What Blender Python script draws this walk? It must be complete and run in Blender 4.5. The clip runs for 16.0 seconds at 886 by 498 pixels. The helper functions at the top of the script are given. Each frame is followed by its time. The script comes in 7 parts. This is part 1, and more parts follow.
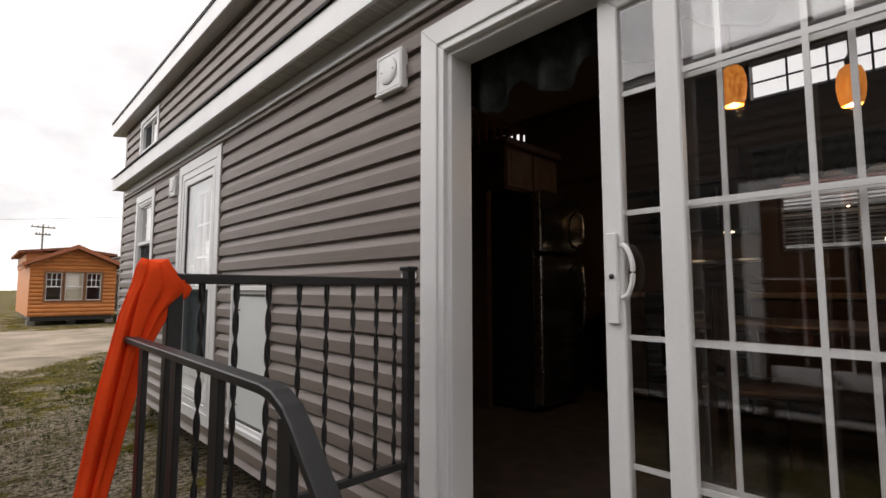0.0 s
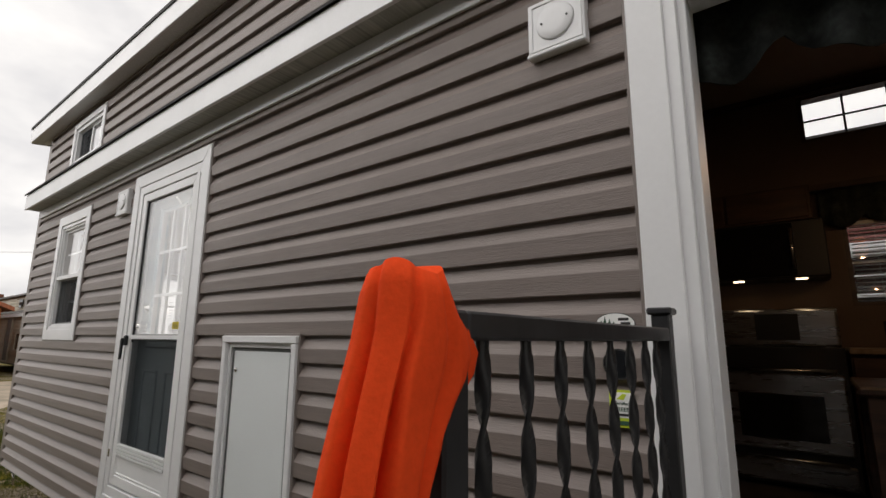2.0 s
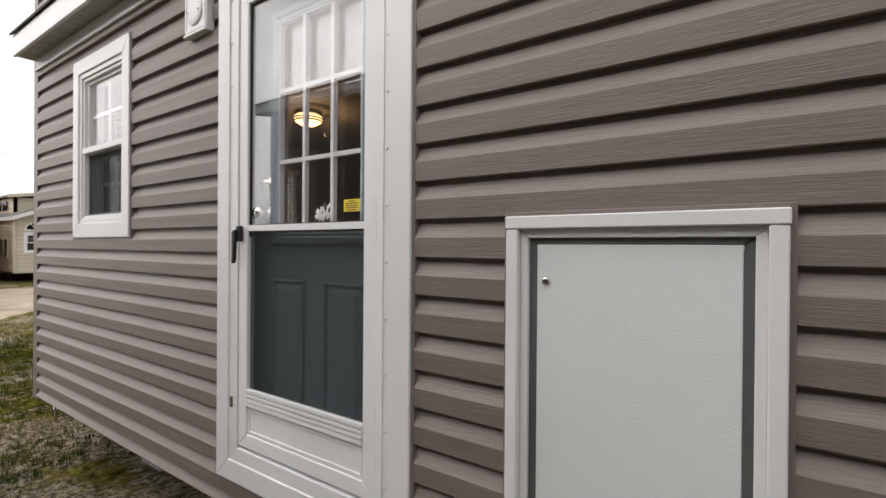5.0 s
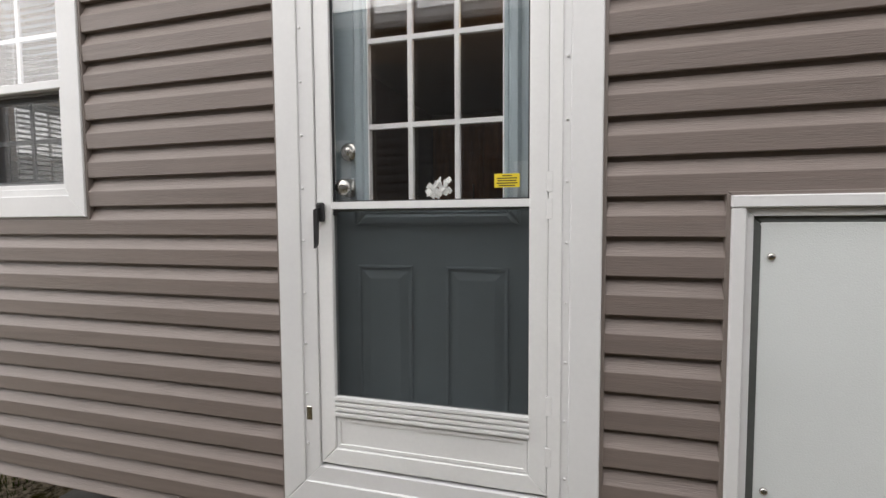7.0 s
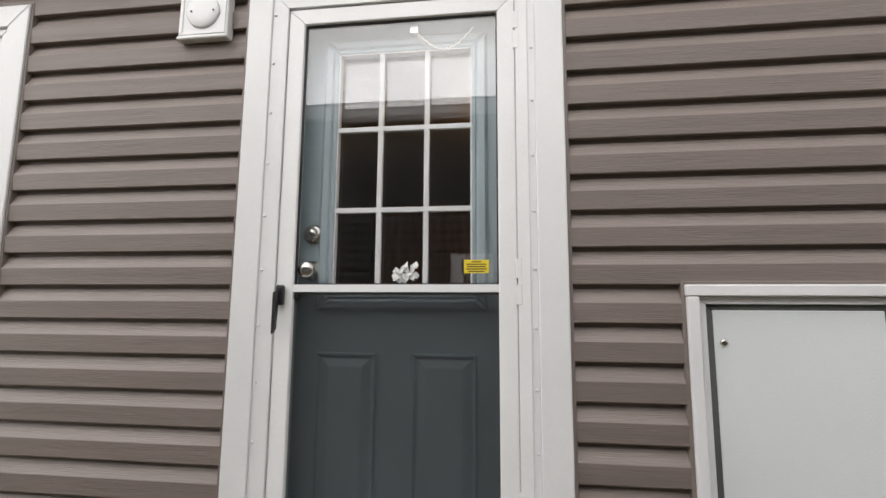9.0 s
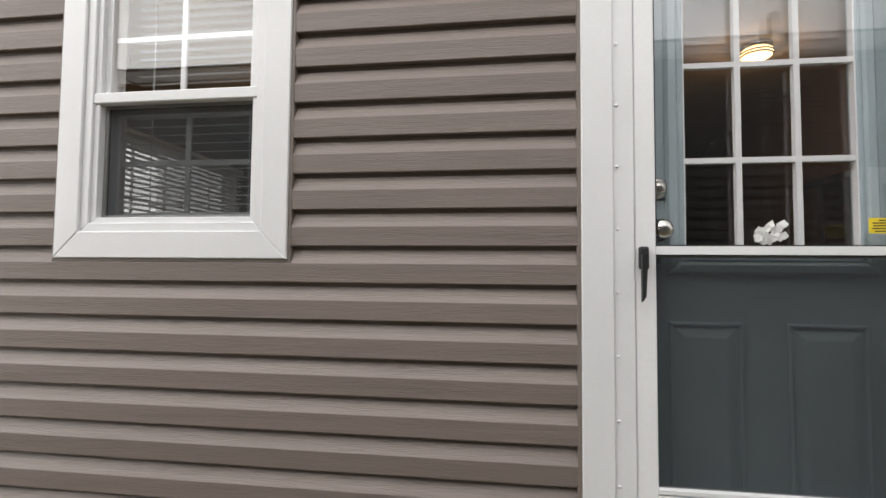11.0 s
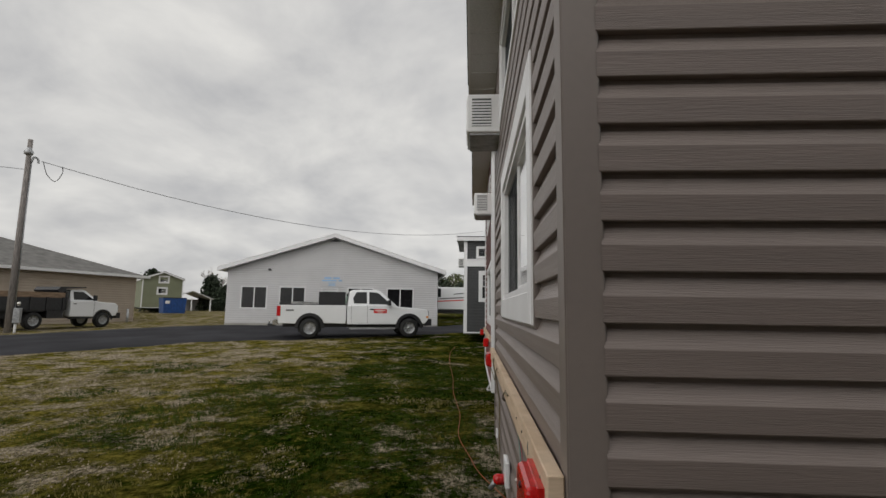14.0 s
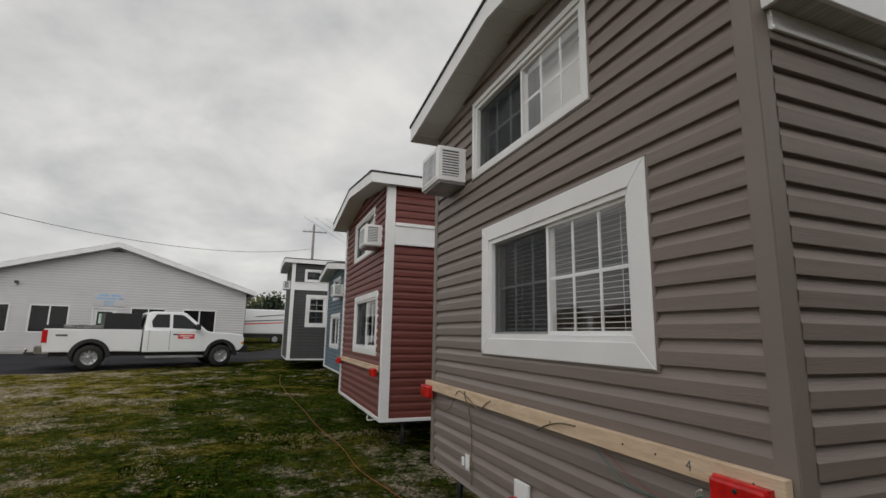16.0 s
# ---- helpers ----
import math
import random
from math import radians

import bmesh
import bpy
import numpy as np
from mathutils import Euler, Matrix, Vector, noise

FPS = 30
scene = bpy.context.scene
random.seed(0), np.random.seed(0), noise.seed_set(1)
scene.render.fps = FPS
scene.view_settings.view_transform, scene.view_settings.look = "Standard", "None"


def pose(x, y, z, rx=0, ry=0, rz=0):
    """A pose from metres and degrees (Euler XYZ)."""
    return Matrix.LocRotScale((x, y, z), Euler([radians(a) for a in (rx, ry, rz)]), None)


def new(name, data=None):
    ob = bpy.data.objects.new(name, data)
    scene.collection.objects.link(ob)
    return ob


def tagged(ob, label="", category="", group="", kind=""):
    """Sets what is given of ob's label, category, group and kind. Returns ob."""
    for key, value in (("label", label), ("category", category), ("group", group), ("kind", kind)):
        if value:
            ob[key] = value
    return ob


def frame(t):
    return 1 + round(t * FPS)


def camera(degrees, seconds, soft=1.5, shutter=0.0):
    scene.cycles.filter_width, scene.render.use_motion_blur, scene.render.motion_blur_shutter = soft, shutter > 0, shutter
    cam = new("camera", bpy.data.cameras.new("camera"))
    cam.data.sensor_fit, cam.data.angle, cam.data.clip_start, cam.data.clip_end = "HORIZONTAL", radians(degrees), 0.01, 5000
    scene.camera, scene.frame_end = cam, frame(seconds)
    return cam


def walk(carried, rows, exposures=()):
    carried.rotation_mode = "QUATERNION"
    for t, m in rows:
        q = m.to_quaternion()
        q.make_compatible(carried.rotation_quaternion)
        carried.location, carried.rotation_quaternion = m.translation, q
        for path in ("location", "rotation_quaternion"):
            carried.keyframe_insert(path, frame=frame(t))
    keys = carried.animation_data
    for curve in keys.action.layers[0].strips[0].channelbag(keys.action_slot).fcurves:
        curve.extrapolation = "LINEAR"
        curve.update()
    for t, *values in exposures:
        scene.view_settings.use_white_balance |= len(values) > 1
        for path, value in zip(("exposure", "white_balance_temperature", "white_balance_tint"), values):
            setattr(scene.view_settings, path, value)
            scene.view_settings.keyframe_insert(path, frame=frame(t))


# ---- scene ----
cam = camera(85.2, 16.0)
METRES, EYE, TILT, LEAN, TURN = 9.64, 1.625, 0.0, 0.0, -43.9
ROWS = [
    (0.0, 0.0, 0.0, 0.0, -0.0, 4.81, -0.0),
    (0.5, -0.0341, 0.0205, 0.0025, -0.42, 12.29, -0.06),
    (1.0, -0.0576, 0.0383, 0.0046, -6.88, 18.09, -0.39),
    (1.5, -0.0688, 0.0653, 0.0036, -9.2, 19.99, -0.27),
    (2.0, -0.0817, 0.0879, 0.0017, -8.59, 10.57, -0.39),
    (2.5, -0.1055, 0.1175, -0.0022, -6.56, 3.74, -0.5),
    (3.0, -0.1196, 0.1488, -0.0097, -6.06, 0.83, -0.51),
    (3.5, -0.1323, 0.1747, -0.0096, -5.75, -0.08, -0.43),
    (4.0, -0.1536, 0.188, -0.0076, -5.73, -0.27, -0.44),
    (4.5, -0.1771, 0.2057, -0.0066, -8.05, -0.34, -0.44),
    (5.0, -0.1983, 0.2331, -0.0058, -10.53, -0.25, -0.43),
    (5.2, -0.2113, 0.2396, -0.0043, -10.49, -0.37, -0.37),
    (7.3, -0.3021, 0.2843, -0.0039, -34.37, -0.17, -0.49),
    (7.5, -0.3065, 0.2832, -0.004, -36.46, 4.5, -0.46),
    (8.0, -0.306, 0.2782, -0.0007, -38.67, 10.89, -0.36),
    (8.2, -0.3052, 0.2784, -0.0016, -39.22, 11.51, -0.36),
    (10.3, -0.337, 0.344, -0.01, -37.71, -0.65, -0.34),
    (10.5, -0.349, 0.3523, -0.009, -37.68, -0.17, -0.43),
    (11.0, -0.3802, 0.3787, -0.0054, -38.52, 2.75, -0.48),
    (11.5, -0.4064, 0.42, -0.0089, -39.3, 6.42, -0.47),
    (12.0, -0.4398, 0.4585, -0.0079, -38.85, 4.94, -0.51),
    (12.5, -0.4595, 0.4983, -0.011, -39.64, 5.54, -0.55),
    (13.0, -0.4843, 0.5324, -0.0084, -39.7, 3.92, -0.65),
    (13.5, -0.5165, 0.5611, -0.0068, -41.16, 5.78, -0.79),
    (14.0, -0.5378, 0.5939, -0.0064, -42.55, 7.09, -0.77),
    (14.5, -0.5691, 0.617, -0.004, -43.49, 9.46, -0.77),
    (15.0, -0.5951, 0.6453, -0.0016, -49.42, 9.4, -0.89),
    (15.5, -0.6147, 0.6787, 0.0004, -56.2, 8.74, -0.92),
    (16.0, -0.646, 0.7007, 0.0025, -67.01, 10.12, -0.97),
]
EXPOSURES = [(0.0, -0.26, 6700, 13), (1.0, -0.48, 6650, 14), (1.5, -0.62, 6650, 12), (2.2, -0.32, 6700, 11), (3.0, 0.06, 6700, 11), (5.0, 0.0, 6650, 12), (7.5, 0.28, 6600, 11), (8.0, 0.28, 6600, 11), (10.5, 0.28, 6600, 10), (12.0, 0.28, 6600, 9), (12.5, 0.02, 6600, 9), (13.5, -0.7, 6600, 10), (14.0, -1.04, 6600, 9), (15.0, -1.1, 6600, 9), (16.0, -1.03, 6600, 8.5)]
walk(cam, [(t, pose(0, 0, EYE, TILT, LEAN, TURN) @ pose(METRES * x, METRES * y, METRES * z, 90 + pitch, roll, yaw)) for t, x, y, z, yaw, pitch, roll in ROWS], EXPOSURES)

# ---------- light, sky ----------
world = bpy.data.worlds.new("overcast_sky")
scene.world = world
world.use_nodes = True
wn, wl = world.node_tree.nodes, world.node_tree.links
wn.clear()
SUN_EL, SUN_ROT = radians(28), radians(300)


def wnode(kind, **inputs):
    n = wn.new(kind)
    for k, v in inputs.items():
        n.inputs[k].default_value = v
    return n


w_out, w_bg = wn.new("ShaderNodeOutputWorld"), wn.new("ShaderNodeBackground")
w_bg.inputs["Strength"].default_value = 0.1
w_sky = wn.new("ShaderNodeTexSky")
w_sky.sky_type, w_sky.sun_disc, w_sky.sun_elevation, w_sky.sun_rotation = "NISHITA", False, SUN_EL, SUN_ROT
w_co = wn.new("ShaderNodeTexCoord")
w_sep = wn.new("ShaderNodeSeparateXYZ")
wl.new(w_co.outputs["Generated"], w_sep.inputs[0])
w_max = wn.new("ShaderNodeMath")
w_max.operation, w_max.inputs[1].default_value = "MAXIMUM", 0.0
wl.new(w_sep.outputs["Z"], w_max.inputs[0])
w_add = wn.new("ShaderNodeMath")
w_add.operation, w_add.inputs[1].default_value = "ADD", 0.30
wl.new(w_max.outputs[0], w_add.inputs[0])
w_comb = wn.new("ShaderNodeCombineXYZ")
for axis in ("X", "Y"):
    d = wn.new("ShaderNodeMath")
    d.operation = "DIVIDE"
    wl.new(w_sep.outputs[axis], d.inputs[0])
    wl.new(w_add.outputs[0], d.inputs[1])
    wl.new(d.outputs[0], w_comb.inputs[axis])
w_noise = wnode("ShaderNodeTexNoise", Scale=2.4, Detail=8.0, Roughness=0.56, Distortion=0.25)
wl.new(w_comb.outputs[0], w_noise.inputs["Vector"])
w_ramp = wn.new("ShaderNodeValToRGB")
w_ramp.color_ramp.elements[0].position, w_ramp.color_ramp.elements[0].color = 0.30, (0.715, 0.718, 0.742, 1)
w_ramp.color_ramp.elements[1].position, w_ramp.color_ramp.elements[1].color = 0.68, (1.15, 1.135, 1.11, 1)
wl.new(w_noise.outputs["Fac"], w_ramp.inputs[0])
w_gain = wn.new("ShaderNodeVectorMath")
w_gain.operation, w_gain.inputs["Scale"].default_value = "SCALE", 9.0
wl.new(w_ramp.outputs[0], w_gain.inputs[0])
w_zen = wn.new("ShaderNodeMapRange")
w_zen.inputs[1].default_value, w_zen.inputs[2].default_value, w_zen.inputs[3].default_value, w_zen.inputs[4].default_value = 0.45, 1.0, 14.2, 15.5
wl.new(w_max.outputs[0], w_zen.inputs[0])
# thin cloud: the veil brightens smoothly towards the hidden sun
w_dot = wn.new("ShaderNodeVectorMath")
w_dot.operation = "DOT_PRODUCT"
w_dot.inputs[1].default_value = (math.cos(SUN_EL) * math.sin(SUN_ROT), math.cos(SUN_EL) * math.cos(SUN_ROT), math.sin(SUN_EL))
wl.new(w_co.outputs["Generated"], w_dot.inputs[0])
w_veil = wn.new("ShaderNodeMapRange")
w_veil.interpolation_type = "SMOOTHSTEP"
w_veil.inputs[1].default_value, w_veil.inputs[2].default_value, w_veil.inputs[3].default_value, w_veil.inputs[4].default_value = 0.50, 1.0, 1.0, 2.45
wl.new(w_dot.outputs["Value"], w_veil.inputs[0])
w_all = wn.new("ShaderNodeMath")
w_all.operation = "MULTIPLY"
wl.new(w_zen.outputs[0], w_all.inputs[0])
wl.new(w_veil.outputs[0], w_all.inputs[1])
wl.new(w_all.outputs[0], w_gain.inputs["Scale"])
w_mix = wn.new("ShaderNodeMix")
w_mix.data_type, w_mix.inputs[0].default_value = "RGBA", 0.93
wl.new(w_sky.outputs[0], w_mix.inputs[6])
wl.new(w_gain.outputs[0], w_mix.inputs[7])
wl.new(w_mix.outputs[2], w_bg.inputs["Color"])
wl.new(w_bg.outputs[0], w_out.inputs[0])

sun = new("sun", bpy.data.lights.new("sun", "SUN"))
sun.data.energy, sun.data.angle, sun.data.color = 0.5, radians(70), (1.0, 0.97, 0.93)
sun.matrix_world = pose(0, 0, 30, 90 - math.degrees(SUN_EL), 0, 180 - math.degrees(SUN_ROT))


# ---------- materials ----------
def mat(name, color, rough=0.6, metal=0.0, var=0.10, scale=3.0, bump=0.0, bscale=60.0, stretch=(1, 1, 1), hue=None, spec=0.5, piece=0.0, distort=0.0):
    """A painted or natural surface: coarse and fine colour variation, fine relief, slight change from piece to piece."""
    m = bpy.data.materials.new(name)
    m.use_nodes = True
    nt = m.node_tree
    b = nt.nodes["Principled BSDF"]
    b.inputs["Roughness"].default_value, b.inputs["Metallic"].default_value = rough, metal
    b.inputs["Specular IOR Level"].default_value = spec
    co = nt.nodes.new("ShaderNodeTexCoord")
    mp = nt.nodes.new("ShaderNodeMapping")
    mp.inputs["Scale"].default_value = stretch
    nt.links.new(co.outputs["Object"], mp.inputs["Vector"])
    n1, n2 = nt.nodes.new("ShaderNodeTexNoise"), nt.nodes.new("ShaderNodeTexNoise")
    n1.inputs["Scale"].default_value, n1.inputs["Detail"].default_value = scale, 5
    n2.inputs["Scale"].default_value, n2.inputs["Detail"].default_value = bscale, 4
    n1.inputs["Distortion"].default_value = distort
    for n in (n1, n2):
        nt.links.new(mp.outputs[0], n.inputs["Vector"])
    other = hue or tuple(c * (1 - 2.2 * var) for c in color)
    mx = nt.nodes.new("ShaderNodeMix")
    mx.data_type = "RGBA"
    mx.inputs[6].default_value, mx.inputs[7].default_value = (*[min(1, c * (1 + var)) for c in color], 1), (*other, 1)
    rmp = nt.nodes.new("ShaderNodeMapRange")
    rmp.inputs[1].default_value, rmp.inputs[2].default_value = 0.3, 0.7
    nt.links.new(n1.outputs["Fac"], rmp.inputs[0])
    nt.links.new(rmp.outputs[0], mx.inputs[0])
    fine = nt.nodes.new("ShaderNodeMix")
    fine.data_type, fine.blend_type = "RGBA", "MULTIPLY"
    fine.inputs[0].default_value = min(1.0, var * 2.5)
    nt.links.new(mx.outputs[2], fine.inputs[6])
    nt.links.new(n2.outputs["Fac"], fine.inputs[7])
    lift = nt.nodes.new("ShaderNodeHueSaturation")
    lift.inputs["Value"].default_value = 1 + var * 1.1
    nt.links.new(fine.outputs[2], lift.inputs["Color"])
    if piece:
        oi = nt.nodes.new("ShaderNodeObjectInfo")
        pr = nt.nodes.new("ShaderNodeMapRange")
        pr.inputs[3].default_value, pr.inputs[4].default_value = (1 + var * 1.1) * (1 - piece), (1 + var * 1.1) * (1 + piece)
        nt.links.new(oi.outputs["Random"], pr.inputs[0])
        nt.links.new(pr.outputs[0], lift.inputs["Value"])
    nt.links.new(lift.outputs[0], b.inputs["Base Color"])
    rr = nt.nodes.new("ShaderNodeMapRange")
    rr.inputs[3].default_value, rr.inputs[4].default_value = max(0.02, rough - 0.08), min(1, rough + 0.08)
    nt.links.new(n1.outputs["Fac"], rr.inputs[0])
    nt.links.new(rr.outputs[0], b.inputs["Roughness"])
    if bump:
        bp = nt.nodes.new("ShaderNodeBump")
        bp.inputs["Strength"].default_value, bp.inputs["Distance"].default_value = bump, 0.004
        nt.links.new(n2.outputs["Fac"], bp.inputs["Height"])
        nt.links.new(bp.outputs[0], b.inputs["Normal"])
    return m


def clear(name, gloss=1.0, tint=(1, 1, 1), body=0.0, body_color=(0.02, 0.02, 0.02), ior=1.5):
    """Clear glass, or with body > 0 an insect screen or tinted pane."""
    m = bpy.data.materials.new(name)
    m.use_nodes = True
    nt = m.node_tree
    nt.nodes.remove(nt.nodes["Principled BSDF"])
    out = nt.nodes["Material Output"]
    tr, gl, lw, mx = (nt.nodes.new(k) for k in ("ShaderNodeBsdfTransparent", "ShaderNodeBsdfGlossy", "ShaderNodeLayerWeight", "ShaderNodeMixShader"))
    tr.inputs[0].default_value = (*tint, 1)
    gl.inputs["Roughness"].default_value = 0.015
    gl.inputs[0].default_value = (gloss, gloss, gloss, 1)
    lw.inputs[0].default_value = 0.5
    po, mr = nt.nodes.new("ShaderNodeMath"), nt.nodes.new("ShaderNodeMapRange")
    po.operation, po.inputs[1].default_value = "POWER", 5.0
    mr.inputs[3].default_value, mr.inputs[4].default_value = ((ior - 1) / (ior + 1)) ** 2 * (1.0 if gloss else 0.0), 1.0 if gloss else 0.0
    nt.links.new(lw.outputs["Facing"], po.inputs[0])
    nt.links.new(po.outputs[0], mr.inputs[0])
    nt.links.new(mr.outputs[0], mx.inputs[0])
    nt.links.new(gl.outputs[0], mx.inputs[2])
    if body:
        df, m2 = nt.nodes.new("ShaderNodeBsdfDiffuse"), nt.nodes.new("ShaderNodeMixShader")
        df.inputs[0].default_value = (*body_color, 1)
        m2.inputs[0].default_value = body
        nt.links.new(tr.outputs[0], m2.inputs[1])
        nt.links.new(df.outputs[0], m2.inputs[2])
        nt.links.new(m2.outputs[0], mx.inputs[1])
    else:
        nt.links.new(tr.outputs[0], mx.inputs[1])
    nt.links.new(mx.outputs[0], out.inputs[0])
    return m


def glow(name, color, strength, mottle=0.0):
    m = bpy.data.materials.new(name)
    m.use_nodes = True
    b = m.node_tree.nodes["Principled BSDF"]
    b.inputs["Base Color"].default_value = (*color, 1)
    b.inputs["Emission Color"].default_value = (*color, 1)
    b.inputs["Emission Strength"].default_value = strength
    if mottle:
        n, r = m.node_tree.nodes.new("ShaderNodeTexNoise"), m.node_tree.nodes.new("ShaderNodeValToRGB")
        n.inputs["Scale"].default_value, n.inputs["Detail"].default_value = 8, 7
        r.color_ramp.elements[0].color, r.color_ramp.elements[1].color = (color[0] * 0.5, color[1] * 0.32, color[2] * 0.25, 1), (*color, 1)
        r.color_ramp.elements[0].position, r.color_ramp.elements[1].position = 0.3, 0.6
        m.node_tree.links.new(n.outputs["Fac"], r.inputs[0])
        m.node_tree.links.new(r.outputs[0], b.inputs["Emission Color"])
    return m


TAUPE = mat("taupe_vinyl_siding", (0.202, 0.164, 0.147), 0.45, var=0.05, scale=1.2, bump=0.42, bscale=15, stretch=(1.0, 1, 34), distort=0.4, piece=0.04)
TAUPE_POST = mat("taupe_vinyl_trim", (0.188, 0.157, 0.140), 0.5, var=0.04, scale=2, bump=0.05, bscale=40)
BURGUNDY = mat("burgundy_vinyl_siding", (0.145, 0.036, 0.028), 0.55, var=0.08, scale=1.2, bump=0.3, bscale=9, stretch=(1.2, 1, 26), piece=0.05)
SLATE_BLUE = mat("slate_blue_siding", (0.085, 0.135, 0.175), 0.6, var=0.06, scale=1.5, piece=0.05)
CHARCOAL = mat("charcoal_siding", (0.042, 0.044, 0.045), 0.6, var=0.06, scale=1.5, piece=0.05)
WHITE_SIDING = mat("white_vinyl_siding", (0.53, 0.525, 0.53), 0.55, var=0.04, scale=0.6)
TAN_SIDING = mat("tan_lap_siding", (0.40, 0.335, 0.27), 0.65, var=0.05, scale=0.8)
GREEN_SIDING = mat("sage_green_siding", (0.20, 0.215, 0.135), 0.65, var=0.05, scale=0.8)
CREAM_SIDING = mat("cream_siding", (0.52, 0.47, 0.37), 0.65, var=0.05, scale=1)
CEDAR = mat("orange_stained_cedar", (0.56, 0.20, 0.05), 0.5, var=0.14, scale=2, bump=0.2, bscale=14, stretch=(1, 1, 9), piece=0.10)
RUSSET = mat("russet_stained_board", (0.36, 0.115, 0.048), 0.55, var=0.12, scale=2, bump=0.2, bscale=14, stretch=(9, 1, 1))
WHITE = mat("white_vinyl_trim", (0.73, 0.73, 0.735), 0.38, var=0.025, scale=2.5, bump=0.03, bscale=60)
WHITE_PAINT = mat("white_painted_aluminium", (0.78, 0.78, 0.78), 0.45, var=0.03, scale=2, bump=0.02, bscale=80)
SOFFIT = mat("white_perforated_soffit", (0.66, 0.66, 0.66), 0.6, var=0.06, scale=90, bump=0.3, bscale=150)
# skirt eave only: a darker tone than SOFFIT, with fine slits across
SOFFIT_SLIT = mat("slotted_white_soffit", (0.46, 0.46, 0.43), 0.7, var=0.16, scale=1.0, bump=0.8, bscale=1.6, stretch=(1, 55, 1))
PANEL = mat("textured_white_hatch_panel", (0.70, 0.73, 0.73), 0.42, var=0.03, scale=1.5, bump=0.22, bscale=240)
GASKET = mat("grey_rubber_gasket", (0.095, 0.102, 0.098), 0.6, var=0.1)
BLACK = mat("black_plastic", (0.016, 0.016, 0.018), 0.45, var=0.1)
BLACK_STEEL = mat("black_painted_steel", (0.022, 0.022, 0.024), 0.42, var=0.2, scale=9, bump=0.12, bscale=40)
CHROME = mat("brushed_nickel", (0.62, 0.60, 0.56), 0.22, metal=1.0, var=0.04)
STEEL = mat("stainless_steel", (0.50, 0.50, 0.50), 0.28, metal=1.0, var=0.05, stretch=(1, 1, 12))
GALV = mat("galvanised_steel", (0.45, 0.46, 0.47), 0.45, metal=0.8, var=0.15, scale=12)
ROOFING = mat("dark_roof_edge", (0.035, 0.034, 0.034), 0.85, var=0.2, scale=8, bump=0.4, bscale=90)
SHINGLE_GREY = mat("weathered_grey_shingles", (0.17, 0.165, 0.155), 0.9, var=0.16, scale=2, bump=0.5, bscale=14)
SHINGLE_BROWN = mat("brown_red_shingles", (0.24, 0.095, 0.05), 0.9, var=0.2, scale=3, bump=0.5, bscale=14)
STORM_GREY = mat("slate_grey_painted_door", (0.355, 0.425, 0.455), 0.42, var=0.05, scale=3, bump=0.04, bscale=50)
GLASS = clear("insulated_window_glass", ior=1.6)
DARK_GLASS = clear("tinted_vehicle_glass", gloss=0.7, tint=(0.10, 0.11, 0.115), body=0.8, body_color=(0.01, 0.012, 0.013))
SCREEN = clear("insect_screen", gloss=0.0, body=0.40, body_color=(0.045, 0.050, 0.054))
BLIND = mat("white_blind_slats", (0.74, 0.74, 0.72), 0.5, var=0.03)
WOOD_DARK = mat("dark_stained_wood", (0.075, 0.038, 0.022), 0.45, var=0.2, scale=3, bump=0.1, bscale=20, stretch=(1, 1, 6))
WOOD_WARM = mat("honey_wood_cabinet", (0.24, 0.11, 0.045), 0.4, var=0.18, scale=3, bump=0.1, bscale=18, stretch=(6, 6, 1))
PANELING = mat("brown_wall_paneling", (0.115, 0.070, 0.046), 0.6, var=0.08, scale=2)
CARPET = mat("brown_floor_covering", (0.050, 0.034, 0.024), 0.85, var=0.15, scale=9, bump=0.3, bscale=120)
CURTAIN = mat("dark_patterned_valance", (0.035, 0.042, 0.04), 0.9, var=0.35, scale=14, bump=0.2, bscale=60)
CEILING_M = mat("cream_ceiling_panel", (0.42, 0.36, 0.29), 0.8, var=0.04)
ORANGE = mat("bright_orange_safety_cloth", (0.88, 0.078, 0.016), 0.9, var=0.08, scale=6, bump=0.25, bscale=160, spec=0.1)
PINE = mat("raw_pine_board", (0.58, 0.45, 0.325), 0.7, var=0.14, scale=4, bump=0.2, bscale=22, stretch=(1, 1, 7), hue=(0.50, 0.36, 0.24))
RED_LENS = mat("red_plastic_lens", (0.55, 0.012, 0.012), 0.18, var=0.15, scale=20, bump=0.2, bscale=90)
TRUCK_WHITE = mat("white_vehicle_paint", (0.76, 0.77, 0.78), 0.16, var=0.02, scale=1)
TYRE = mat("black_tyre_rubber", (0.018, 0.018, 0.018), 0.85, var=0.2, scale=8, bump=0.3, bscale=40)
ASPHALT = mat("worn_asphalt", (0.036, 0.036, 0.041), 0.95, var=0.2, scale=0.5, bump=0.5, bscale=45, spec=0.12)
GRAVEL = mat("pale_gravel", (0.36, 0.285, 0.215), 0.95, var=0.26, scale=0.8, bump=0.9, bscale=34, hue=(0.19, 0.16, 0.105), distort=0.8)
CONCRETE = mat("concrete", (0.36, 0.35, 0.33), 0.9, var=0.12, scale=1.5, bump=0.3, bscale=40)
POLE_WOOD = mat("weathered_pole_wood", (0.27, 0.245, 0.23), 0.85, var=0.2, scale=3, bump=0.4, bscale=20, stretch=(8, 8, 1))
CABLE_ORANGE = mat("orange_extension_cord", (0.34, 0.085, 0.018), 0.6, var=0.05)
CABLE_DARK = mat("dark_cable", (0.035, 0.035, 0.033), 0.6, var=0.05)
